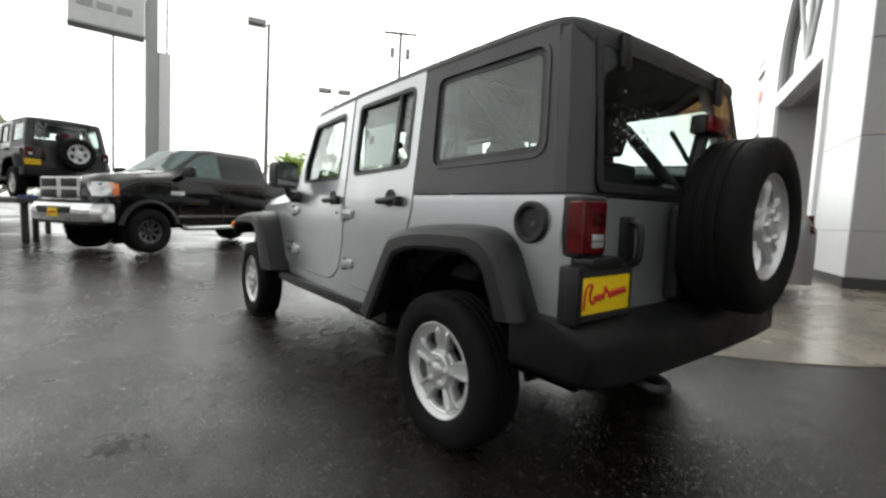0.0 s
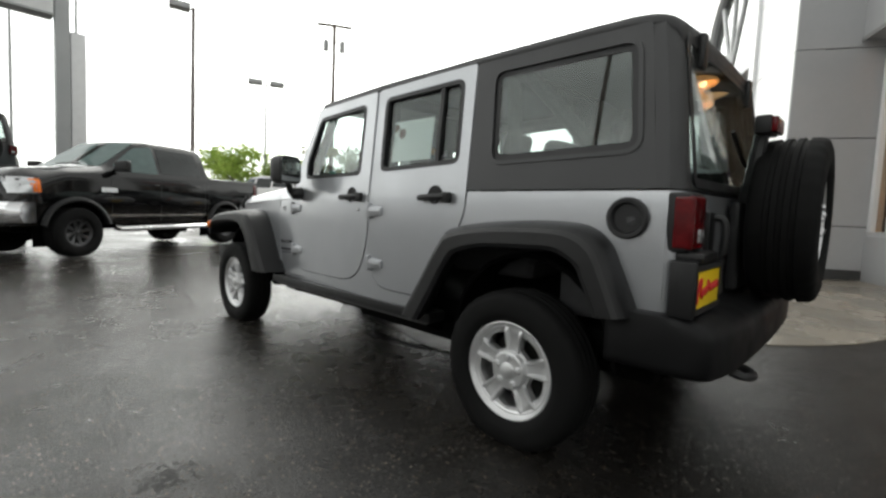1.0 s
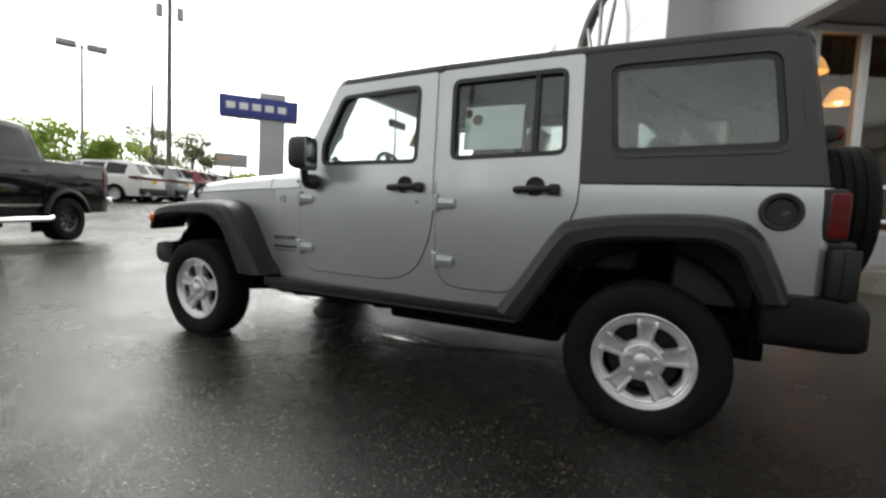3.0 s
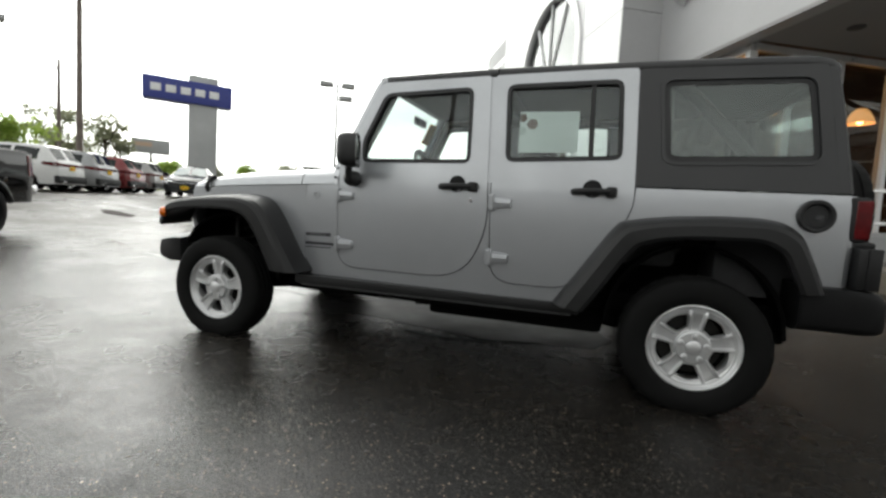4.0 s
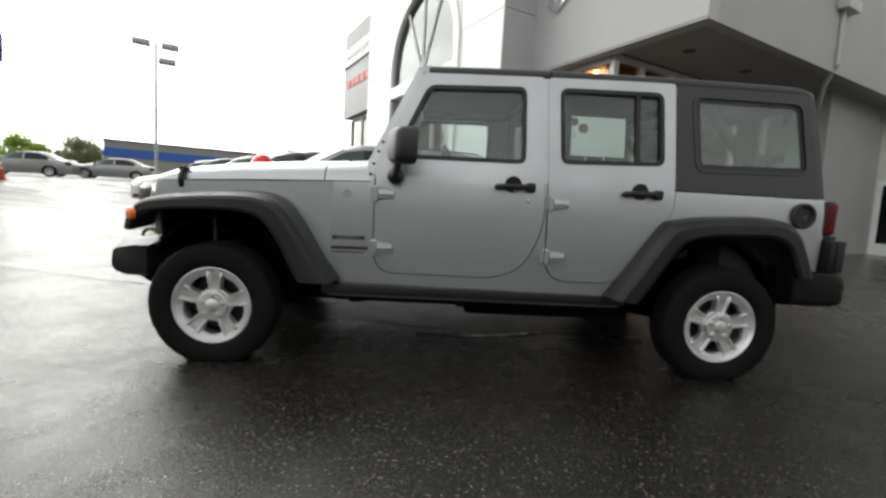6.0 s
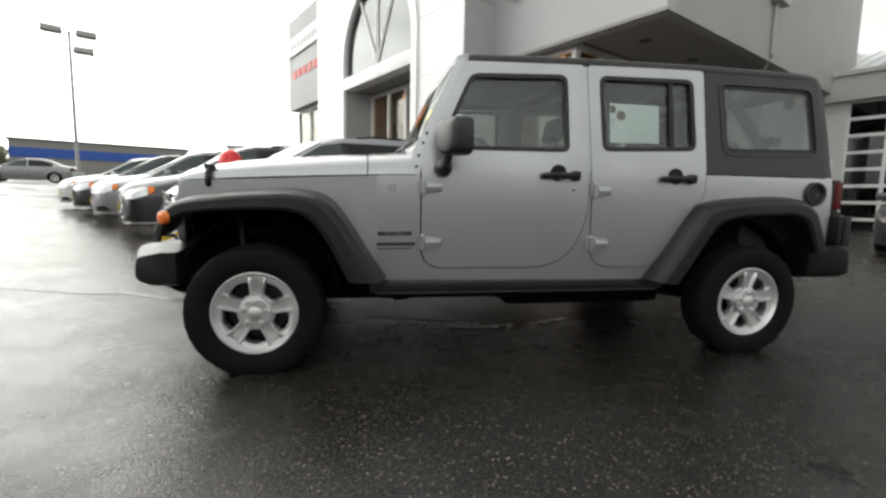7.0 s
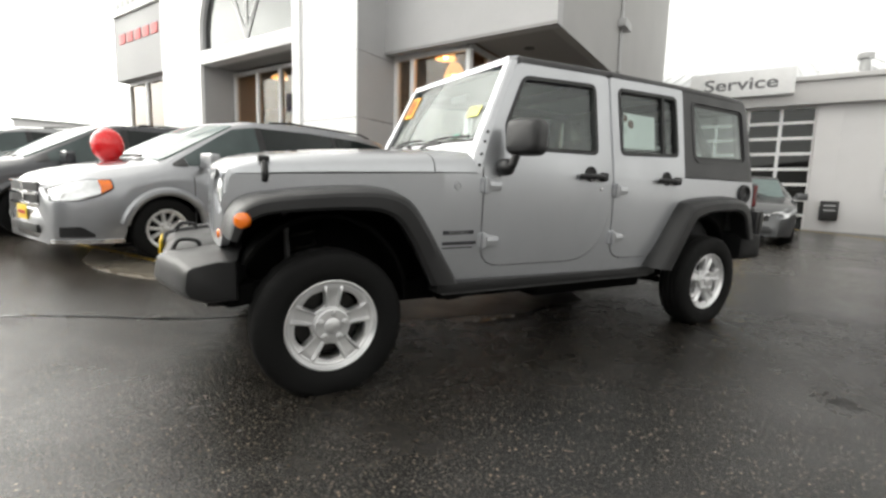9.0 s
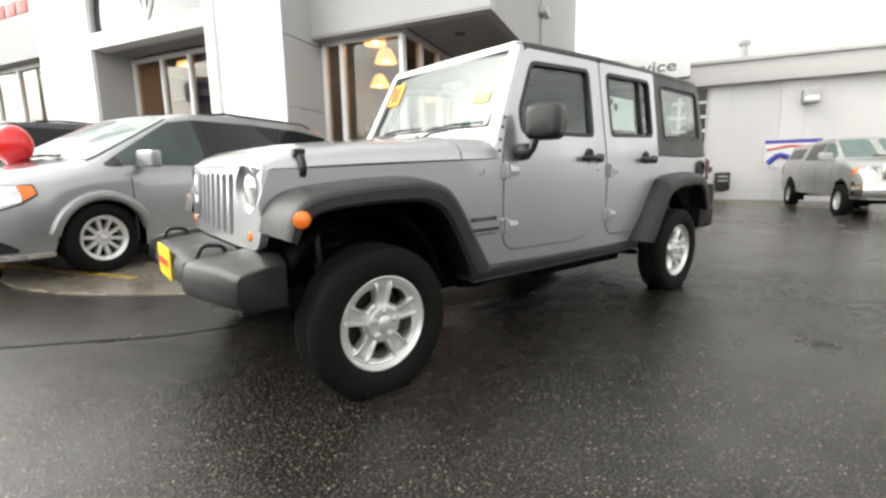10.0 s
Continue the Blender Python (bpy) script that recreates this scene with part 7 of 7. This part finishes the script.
for z in rows_z:
    part("rail", box((4.55, WY + 0.09, z - 0.045), (8.9, WY + 0.15, z + 0.045), 0.005, 1), M_WHITETRIM, d1)
for x in cols_x:
    for z0, z1 in zip(rows_z, rows_z[1:]):
        part("stile", box((max(x - 0.045, 4.55), WY + 0.092, z0 + 0.046), (min(x + 0.045, 8.9), WY + 0.148, z1 - 0.046)), M_WHITETRIM, d1)
for x0, x1 in zip(cols_x, cols_x[1:]):
    for z0, z1 in zip(rows_z, rows_z[1:]):
        part("pane", box((x0 + 0.046, WY + 0.115, z0 + 0.046), (x1 - 0.046, WY + 0.122, z1 - 0.046)), M_DOORGLASS, d1)
d2 = thing("door_2", "white side door with a glass pane", "door", BLD, "", "structure")
part("leaf", plate([(3.6, 0.2), (4.32, 0.2), (4.32, 2.32), (3.6, 2.32)], [[(3.72, 0.6), (4.2, 0.6), (4.2, 2.2), (3.72, 2.2)]], face(WY - 0.03, 0.06)), M_WHITETRIM, d2)
part("pane", box((3.72, WY, 0.6), (4.2, WY + 0.008, 2.2)), M_DOORGLASS, d2)
sg = thing("service_sign", "white sign board with dark grey lettering above the door", "sign", BLD)
part("board", box((5.45, WY - 0.55, 4.24), (8.25, WY - 0.33, 5.02), 0.015), M_SIGNW, sg)
txt = bpy.data.curves.new("lettering", "FONT")
txt.body, txt.size, txt.align_x, txt.align_y, txt.extrude, txt.offset = "Service", 0.56, "CENTER", "CENTER", 0.008, 0.008
to = new("lettering", txt)
dg = bpy.context.evaluated_depsgraph_get()
tm = bpy.data.meshes.new_from_object(to.evaluated_get(dg))
bpy.data.objects.remove(to)
tm.materials.append(surface("grey_lettering", (0.16, 0.16, 0.165), 0.5, var=0.05))
lt = new("lettering", tm)
lt.parent = sg
lt.matrix_local = Matrix.Translation((6.85, WY - 0.555, 4.62)) @ pose(0, 0, 0, 90, 0, 0) @ Matrix.Diagonal((1.22, 0.92, 1, 1))
wl_ = thing("wall_lamp", "grey box floodlight on the service wall", "lamp", BLD)
part("housing", box((11.45, WY - 0.3, 3.15), (11.9, WY - 0.052, 3.58), 0.03), M_POLE, wl_)
part("lens", box((11.5, WY - 0.315, 3.18), (11.85, WY - 0.301, 3.36), 0.005), M_LENS, wl_)
mbx = thing("drop_box", "black key drop box with pale lettering bars on the wall", "box", BLD)
part("case", box((9.22, WY - 0.25, 0.47), (9.66, WY - 0.052, 1.06), 0.03), M_SEAL, mbx)
for z in (0.9, 0.76):
    part("letter_bar", box((9.30, WY - 0.256, z), (9.58, WY - 0.251, z + 0.045)), M_PYLON, mbx)
bn = thing("banner", "white banner with red and blue stripes hung on the wall", "banner", BLD)
part("cloth", box((10.6, WY - 0.012 - 0.05, 1.2), (12.1, WY - 0.055, 2.06)), M_BANNERW, bn)
part("stripe", box((10.6, WY - 0.068, 1.95), (12.1, WY - 0.063, 2.06)), M_BANNERB, bn)
part("swirl", tube(curve_pts([(10.65, WY - 0.066, 1.76), (10.9, WY - 0.066, 1.80), (11.3, WY - 0.066, 1.86), (12.0, WY - 0.066, 1.80)]), 0.04, 6), M_BANNERR, bn)
part("swirl", tube(curve_pts([(10.7, WY - 0.066, 1.32), (11.0, WY - 0.066, 1.58), (11.4, WY - 0.066, 1.46), (11.9, WY - 0.066, 1.60)]), 0.09, 6), M_BANNERB, bn)

# ---- handrail, cone, balloon ----
hr = thing("handrail", "white tubular handrail beside the showroom window", "railing")
for z in (1.62, 1.17):
    part("bar", tube([(-1.85, -5.25, z), (-3.9, -4.2, z + 0.0)], 0.024, 8), M_WHITETRIM, hr)
for k in range(3):
    x, y = -1.85 - 1.02 * k, -5.25 + 0.52 * k
    part("post", tube([(x, y, gz(x, y) - 0.02), (x, y, 1.645)], 0.026, 8), M_WHITETRIM, hr)
lot_sheet("walkway", [(-1.5, -5.75), (-3.9, -4.5), (-5.2, -6.9), (-2.2, -8.6)], M_CONCRETE, "raised concrete walkway by the windows", "pavement", 0.30)
for cx_, cy_ in ((-1.80, -4.35), (17.0, -14.0)):
    cn = thing("traffic_cone", "orange traffic cone with pale bands on asphalt", "cone", on_lot(cx_, cy_, 15), "traffic cones")
    part("base", box((-0.19, -0.19, 0), (0.19, 0.19, 0.035), 0.015), M_CONE, cn)
    part("cone", lathe([(0.001, 0.71), (0.028, 0.71), (0.035, 0.69), (0.14, 0.035), (0.13, 0.03), (0.001, 0.03)], 28, "z"), M_CONE, cn)
    for z in (0.38, 0.54):
        r0, r1 = 0.035 + (0.69 - z) * 0.16 + 0.004, 0.035 + (0.61 - z) * 0.16 + 0.004
        part("band", lathe([(r0, z), (r1, z + 0.08), (r1 - 0.004, z + 0.08), (r0 - 0.004, z)], 28, "z"), M_SIGNW, cn)
bl = thing("balloon", "round red balloon tied at the minivan's hood", "balloon", Matrix.Translation((4.33, -4.0, 1.43)))
prof = [(0.001, -0.225)] + [(0.17 * math.sin(a * math.pi / 16) ** 0.95, -0.20 * math.cos(a * math.pi / 16) - (0.012 if a < 3 else 0)) for a in range(1, 16)] + [(0.001, 0.20)]
part("skin", lathe(prof, 32, "z"), M_BALLOON, bl)
part("ribbon", tube(curve_pts([(0, 0, -0.22), (0.02, -0.03, -0.32), (-0.03, -0.1, -0.42)]), 0.004, 5), M_BALLOON, bl)

# ---- posts, signs and lamps of the street ----
def street_lamp(x, y, top, heads, label, mat, r=0.11):
    P = thing("street_lamp", label, "street lamp", Matrix.Translation((x, y, 0)), "lot lamps")
    z0 = gz(x, y)
    part("base", lathe([(0.3, z0 - 0.05), (0.3, z0 + 0.7), (0.27, z0 + 0.75), (0.001, z0 + 0.75)], 20, "z"), M_PYLON, P)
    part("pole", tube([(0, 0, z0 + 0.7), (0, 0, top)], [r, r * 0.62], 12), mat, P)
    for dx, dy, dz in heads:
        part("arm", tube([(0, 0, top - 0.12 + dz), (dx * 0.5, dy * 0.5, top - 0.1 + dz)], 0.04, 8), mat, P)
        hd = box((-0.50, -0.34, -0.16), (0.50, 0.34, 0.16), 0.04)
        for v in hd.verts:
            v.co = pose(dx * 0.85, dy * 0.85, top - 0.05 + dz, 0, 0, math.degrees(math.atan2(dy, dx))) @ v.co
        part("head", hd, M_POLE, P)


street_lamp(27.0, -6.3, 11.8, [(0.18, 0.75, 0.0)], "tall dark steel lamp post with one head", M_BROWNPOLE, 0.14)
street_lamp(32.5, -13.0, 10.3, [(0.36, 0.8, 0), (-0.36, -0.8, 0)], "grey lamp post with two box heads", M_POLE)
street_lamp(19.9, -29.0, 10.6, [(0.85, 0.48, 0), (-0.85, -0.48, 0), (-0.7, -0.35, -1.0)], "grey lamp post with box heads", M_POLE)
for x, y, top, arms in ((37.8, -22.0, 18.75, True), (39.4, -21.6, 10.9, False), (9.5, 19.5, 15.5, False)):
    U = thing("utility_pole", "weathered timber utility pole with line gear", "utility pole", Matrix.Translation((x, y, 0)))
    part("pole", tube([(0, 0, gz(x, y) - 0.1), (0, 0, top)], [0.24, 0.15] if arms else [0.16, 0.1], 12), M_TIMBER, U)
    if arms:
        d = Vector((0.53, 0.85, 0))
        part("cross_arm", tube([d * -1.6 + Vector((0, 0, 18.6)), d * 1.6 + Vector((0, 0, 18.6))], 0.13, 6), M_TIMBER, U)
        for k in (-0.75, 0.75):
            can = lathe([(0.001, 16.2), (0.24, 16.22), (0.26, 16.4), (0.26, 17.1), (0.2, 17.2), (0.001, 17.25)], 16, "z")
            for v in can.verts:
                v.co += d * k
            part("transformer", can, M_POLE, U)
        for k in (-1.5, -0.5, 0.5, 1.5):
            part("insulator", tube([d * k + Vector((0, 0, 18.65)), d * k + Vector((0, 0, 18.9))], 0.05, 6), M_PYLON, U)
    else:
        part("lamp_arm", tube(curve_pts([(0, 0, 10.0), (-0.3, 0.6, 10.35), (-0.6, 1.2, 10.3)]), 0.04, 6), M_POLE, U)
for k, (zz, off) in enumerate(((18.85, 1.5), (18.85, 0.5), (18.85, -0.5), (15.3, 0.2))):
    P0 = Vector((37.8 + 0.53 * off, -22.0 + 0.85 * off, zz))
    pts = []
    for i in range(13):
        t = i / 12
        pts.append((P0.x - 60 * (t - 0.1) * 0.85, P0.y + 60 * (t - 0.1) * 1.1, zz - 3.2 * 4 * t * (1 - t) * 0.3))
    cable = thing("cable", "black overhead line strung from the pole", "cable", None, "overhead lines")
    part("wire", tube(pts, 0.018, 5), M_SEAL, cable)
# tall pylon with a white sign
py = thing("sign_pylon", "tall grey pylon with a white sign box", "sign", Matrix.Translation((16.85, 0.3, 0)))
part("column", box((-0.22, -0.02, 0.0), (0.22, 0.32, 12.0), 0.02), M_PYLON, py)
part("column", box((-0.18, -0.40, 0.0), (0.18, -0.04, 6.0), 0.02), M_SIGNW, py)
sb = part("sign_box", box((-0.3, 0.36, 6.35), (0.3, 2.3, 10.0), 0.05), M_SIGNW, py)
part("edge_band", box((-0.31, 0.35, 6.29), (0.31, 2.32, 6.35), 0.01), M_PYLON, sb)
for k in range(3):
    part("letter_bar", box((-0.33, 0.7 + 0.5 * k, 6.85), (-0.301, 1.1 + 0.5 * k, 7.05)), M_PYLON, sb)
for x, y, h in ((22.4, 1.3, 7.8), (22.25, -0.6, 12.0)):
    fp = thing("flag_pole", "thin pale steel pole", "pole", Matrix.Translation((x, y, 0)))
    part("shaft", tube([(0, 0, gz(x, y)), (0, 0, h)], [0.06, 0.045], 8), M_PYLON, fp)
# blue sign on its pylon
VD = Vector((27.0 - 23.8, -18.2 + 21.7, 0)).normalized()
VM = Matrix.Translation((25.4, -20.0, 0)) @ pose(0, 0, 0, 0, 0, math.degrees(math.atan2(-VD.y, -VD.x)))
vs = thing("blue_sign", "blue sign box with white letter shapes on a grey pylon", "sign", VM)
part("pylon", box((0.12, -0.35, 0.0), (1.79, 0.35, 8.80), 0.05), M_PYLON, vs)
vb = part("box", box((-2.35, -0.55, 7.0), (2.6, 0.55, 8.36), 0.06), M_SIGNB, vs)
for sy in (-1, 1):
    for k in range(5):
        x = -1.95 + 0.8 * k
        part("letter_bar", box((x + 0.03, sy * 0.56 - 0.01, 7.46), (x + 0.58, sy * 0.56 + 0.01, 7.90), 0.005), M_SIGNW, vb)
cs = thing("roadside_sign", "pale roadside sign board on a post", "sign", Matrix.Translation((49.1, -37.5, 0)) @ pose(0, 0, 0, 0, 0, 50))
part("board", box((-1.9, -0.15, 5.9), (1.9, 0.15, 7.6), 0.03), M_PYLON, cs)
for sy in (-1, 1):
    part("band", box((-1.7 if sy < 0 else -0.1, sy * 0.16 - 0.01, 6.7), (0.1 if sy < 0 else 1.7, sy * 0.16 + 0.01, 7.2)), M_PALEORANGE, cs)
part("post", tube([(0, 0, 0.5), (0, 0, 6.0)], 0.15, 10), M_POLE, cs)
# display stand under the dark off-roader, and a short post
st = thing("display_stand", "dark steel display stand with runways", "stand", on_lot(12.75, 2.65, 20.0, -0.02))
for y in (-0.8, 0.8):
    part("runway", box((-0.9, y - 0.22, 0.90), (4.0, y + 0.22, 1.02), 0.02), M_BASE, st)
    for x in (-0.6, 1.4, 3.4):
        part("leg", box((x - 0.06, y - 0.06, -0.02), (x + 0.06, y + 0.06, 0.90), 0.01), M_BASE, st)
bo = thing("bollard", "short black post with a blue cap", "bollard", on_lot(12.3, 3.05, 0))
part("shaft", tube([(0, 0, -0.02), (0, 0, 0.98)], 0.06, 10), M_SEAL, bo)
part("cap", box((-0.09, -0.28, 0.96), (0.09, 0.28, 1.06), 0.03), M_SIGNB, bo)

# ---- far buildings ----
fb1 = thing("retail_building", "long low grey retail building with a blue band", "building", Matrix.Translation((35.2, -63.3, 0)) @ pose(0, 0, 0, 0, 0, 206.3))
part("wall", box((-9.2, 0.0, 0), (9.4, 14, 7.0)), M_FARWALL, fb1)
part("wall", box((-9.22, -0.1, 4.95), (9.42, -0.002, 6.1)), M_FARBLUE, fb1)
part("roof", box((-9.4, -0.2, 7.0), (9.6, 14.2, 7.2)), M_FARROOF, fb1)
for k in range(5):
    part("pilaster", box((-8.8 + 4.2 * k, -0.06, 0), (-8.3 + 4.2 * k, -0.003, 4.9)), M_FARWALL, fb1)
fb2 = thing("pale_store", "low white store with a sign band", "building", Matrix.Translation((9.6, -41.0, 0)) @ pose(0, 0, 0, 0, 0, 8.0))
part("wall", box((-6, 0, 0), (3.5, 9, 4.3)), M_WHITEPANEL, fb2)
part("parapet", box((-4.5, -0.3, 3.9), (1.5, 0.0, 5.1)), M_SIGNW, fb2)
for k in range(6):
    part("letter_bar", box((-3.9 + 0.85 * k, -0.34, 4.2), (-3.3 + 0.85 * k, -0.301, 4.8)), M_SIGNR, fb2)
part("roof", box((-6.1, -0.1, 4.3), (3.6, 9.1, 4.42)), M_PYLON, fb2)
fb3 = thing("street_store", "low dark store across the road", "building", Matrix.Translation((62.0, -48.0, 0)) @ pose(0, 0, 0, 0, 0, -50.0))
part("wall", box((-14, 0, 0), (14, 10, 5.0)), M_FARWALL, fb3)
part("roof", box((-14.3, -0.3, 5.0), (14.3, 10.3, 5.4)), M_FARROOF, fb3)
for k in range(8):
    part("window", box((-13 + 3.3 * k, -0.05, 1.6), (-11 + 3.3 * k, -0.002, 3.6)), M_PRIV, fb3)
# unseen block added behind the camera for paint and panes to mirror
fb4 = thing("street_store", "long pale store added out of view for reflections", "building", Matrix.Translation((10.0, 34.0, 0)) @ pose(0, 0, 0, 0, 0, 180.0))
part("wall", box((-35, 0, -2), (35, 12, 5.5)), M_STUCCO, fb4)
part("roof", box((-35.3, -0.3, 5.5), (35.3, 12.3, 5.9)), M_FARROOF, fb4)
for k in range(12):
    part("window", box((-33 + 5.6 * k, -0.05, 0.4), (-30 + 5.6 * k, -0.002, 2.8)), M_PRIV, fb4)


# ---- trees ----
def tree(x, y, h, spread_r, mat, label, seed, leaves=7000, leaf=0.15, low=0.35, group="street trees"):
    rnd = random.Random(seed)
    T = thing("tree", label, "tree", Matrix.Translation((x, y, gz(x, y))), group)
    tr = tube([(0, 0, -0.1), (0.05, 0.02, h * 0.25), (0.0, 0.08, h * 0.5), (0.1, 0.1, h * 0.85)], [0.05 * h ** 0.7, 0.04 * h ** 0.7, 0.025 * h ** 0.7, 0.01], 8)
    cl = []
    for k in range(22):
        a, f = rnd.random() * 6.283, rnd.random()
        z0 = h * (low * 0.7 + (0.8 - low * 0.7) * f)
        ln = spread_r * (0.45 + 0.6 * rnd.random()) * (1.0 - 0.45 * f)
        e = Vector((math.cos(a) * ln, math.sin(a) * ln, z0 + h * 0.18 * rnd.random() + 0.1 * h))
        tr = tube([(0, 0, z0 * 0.8), tuple(e * 0.55 + Vector((0, 0, z0 * 0.3))), tuple(e)], [0.03 * h ** 0.5, 0.018 * h ** 0.5, 0.006], 5, tr)
        cl.append((e, spread_r * (0.28 + 0.24 * rnd.random())))
    part("trunk", tr, M_BARK, T)
    V, F = [], []
    for k in range(leaves):
        c, r = cl[rnd.randrange(len(cl))]
        d = Vector((rnd.gauss(0, 1), rnd.gauss(0, 1), rnd.gauss(0, 0.7))).normalized() * r * rnd.random() ** 0.45
        p = c + d
        u = Vector((rnd.gauss(0, 1), rnd.gauss(0, 1), rnd.gauss(0, 1))).normalized()
        w = u.cross(Vector((rnd.random(), rnd.random(), rnd.random() + 0.1))).normalized()
        s = leaf * (0.6 + 0.8 * rnd.random())
        i = len(V)
        V += [p - u * s, p + w * s * 0.45, p + u * s, p - w * s * 0.45]
        F.append((i, i + 1, i + 2, i + 3))
    me = bpy.data.meshes.new("crown")
    me.from_pydata([tuple(v) for v in V], [], F)
    me.materials.append(mat)
    cr = new("crown", me)
    cr.parent = T
    cr["kind"] = "stuff"
    return T


tree(33.5, -11.2, 3.9, 2.5, M_LEAF, "bright green street tree with a loose crown", 3, 4600)
tree(31.8, -14.4, 3.4, 1.9, M_LEAF, "bright green street tree with ragged crown", 4, 4200)
tree(50.7, -28.8, 7.4, 2.6, M_LEAFD, "dull green street tree behind the cars", 5, 3000, 0.2)
tree(48.6, -31.9, 7.0, 2.2, M_LEAFD, "thin dull green street tree", 6, 2200, 0.2)
tree(58.0, -35.5, 7.0, 3.4, M_LEAFD, "broad dull green street tree", 7, 2000, 0.2)
tree(46.0, -50.0, 3.2, 2.6, M_LEAF, "low bright green tree across the road", 8, 4800, 0.22, 0.2)
tree(52.0, -42.0, 3.4, 2.8, M_LEAF, "low bushy green tree across the road", 9, 4800, 0.22, 0.2)
tree(64.0, -60.0, 4.6, 3.0, M_LEAFD, "far dull green tree", 10, 4800, 0.3)
tree(55.0, -72.0, 4.6, 3.0, M_LEAFD, "far dull green tree by the store", 11, 4800, 0.3)
tree(22.5, 5.2, 4.2, 1.8, M_LEAFD, "small dark tree behind the stand", 12, 2700, 0.13)
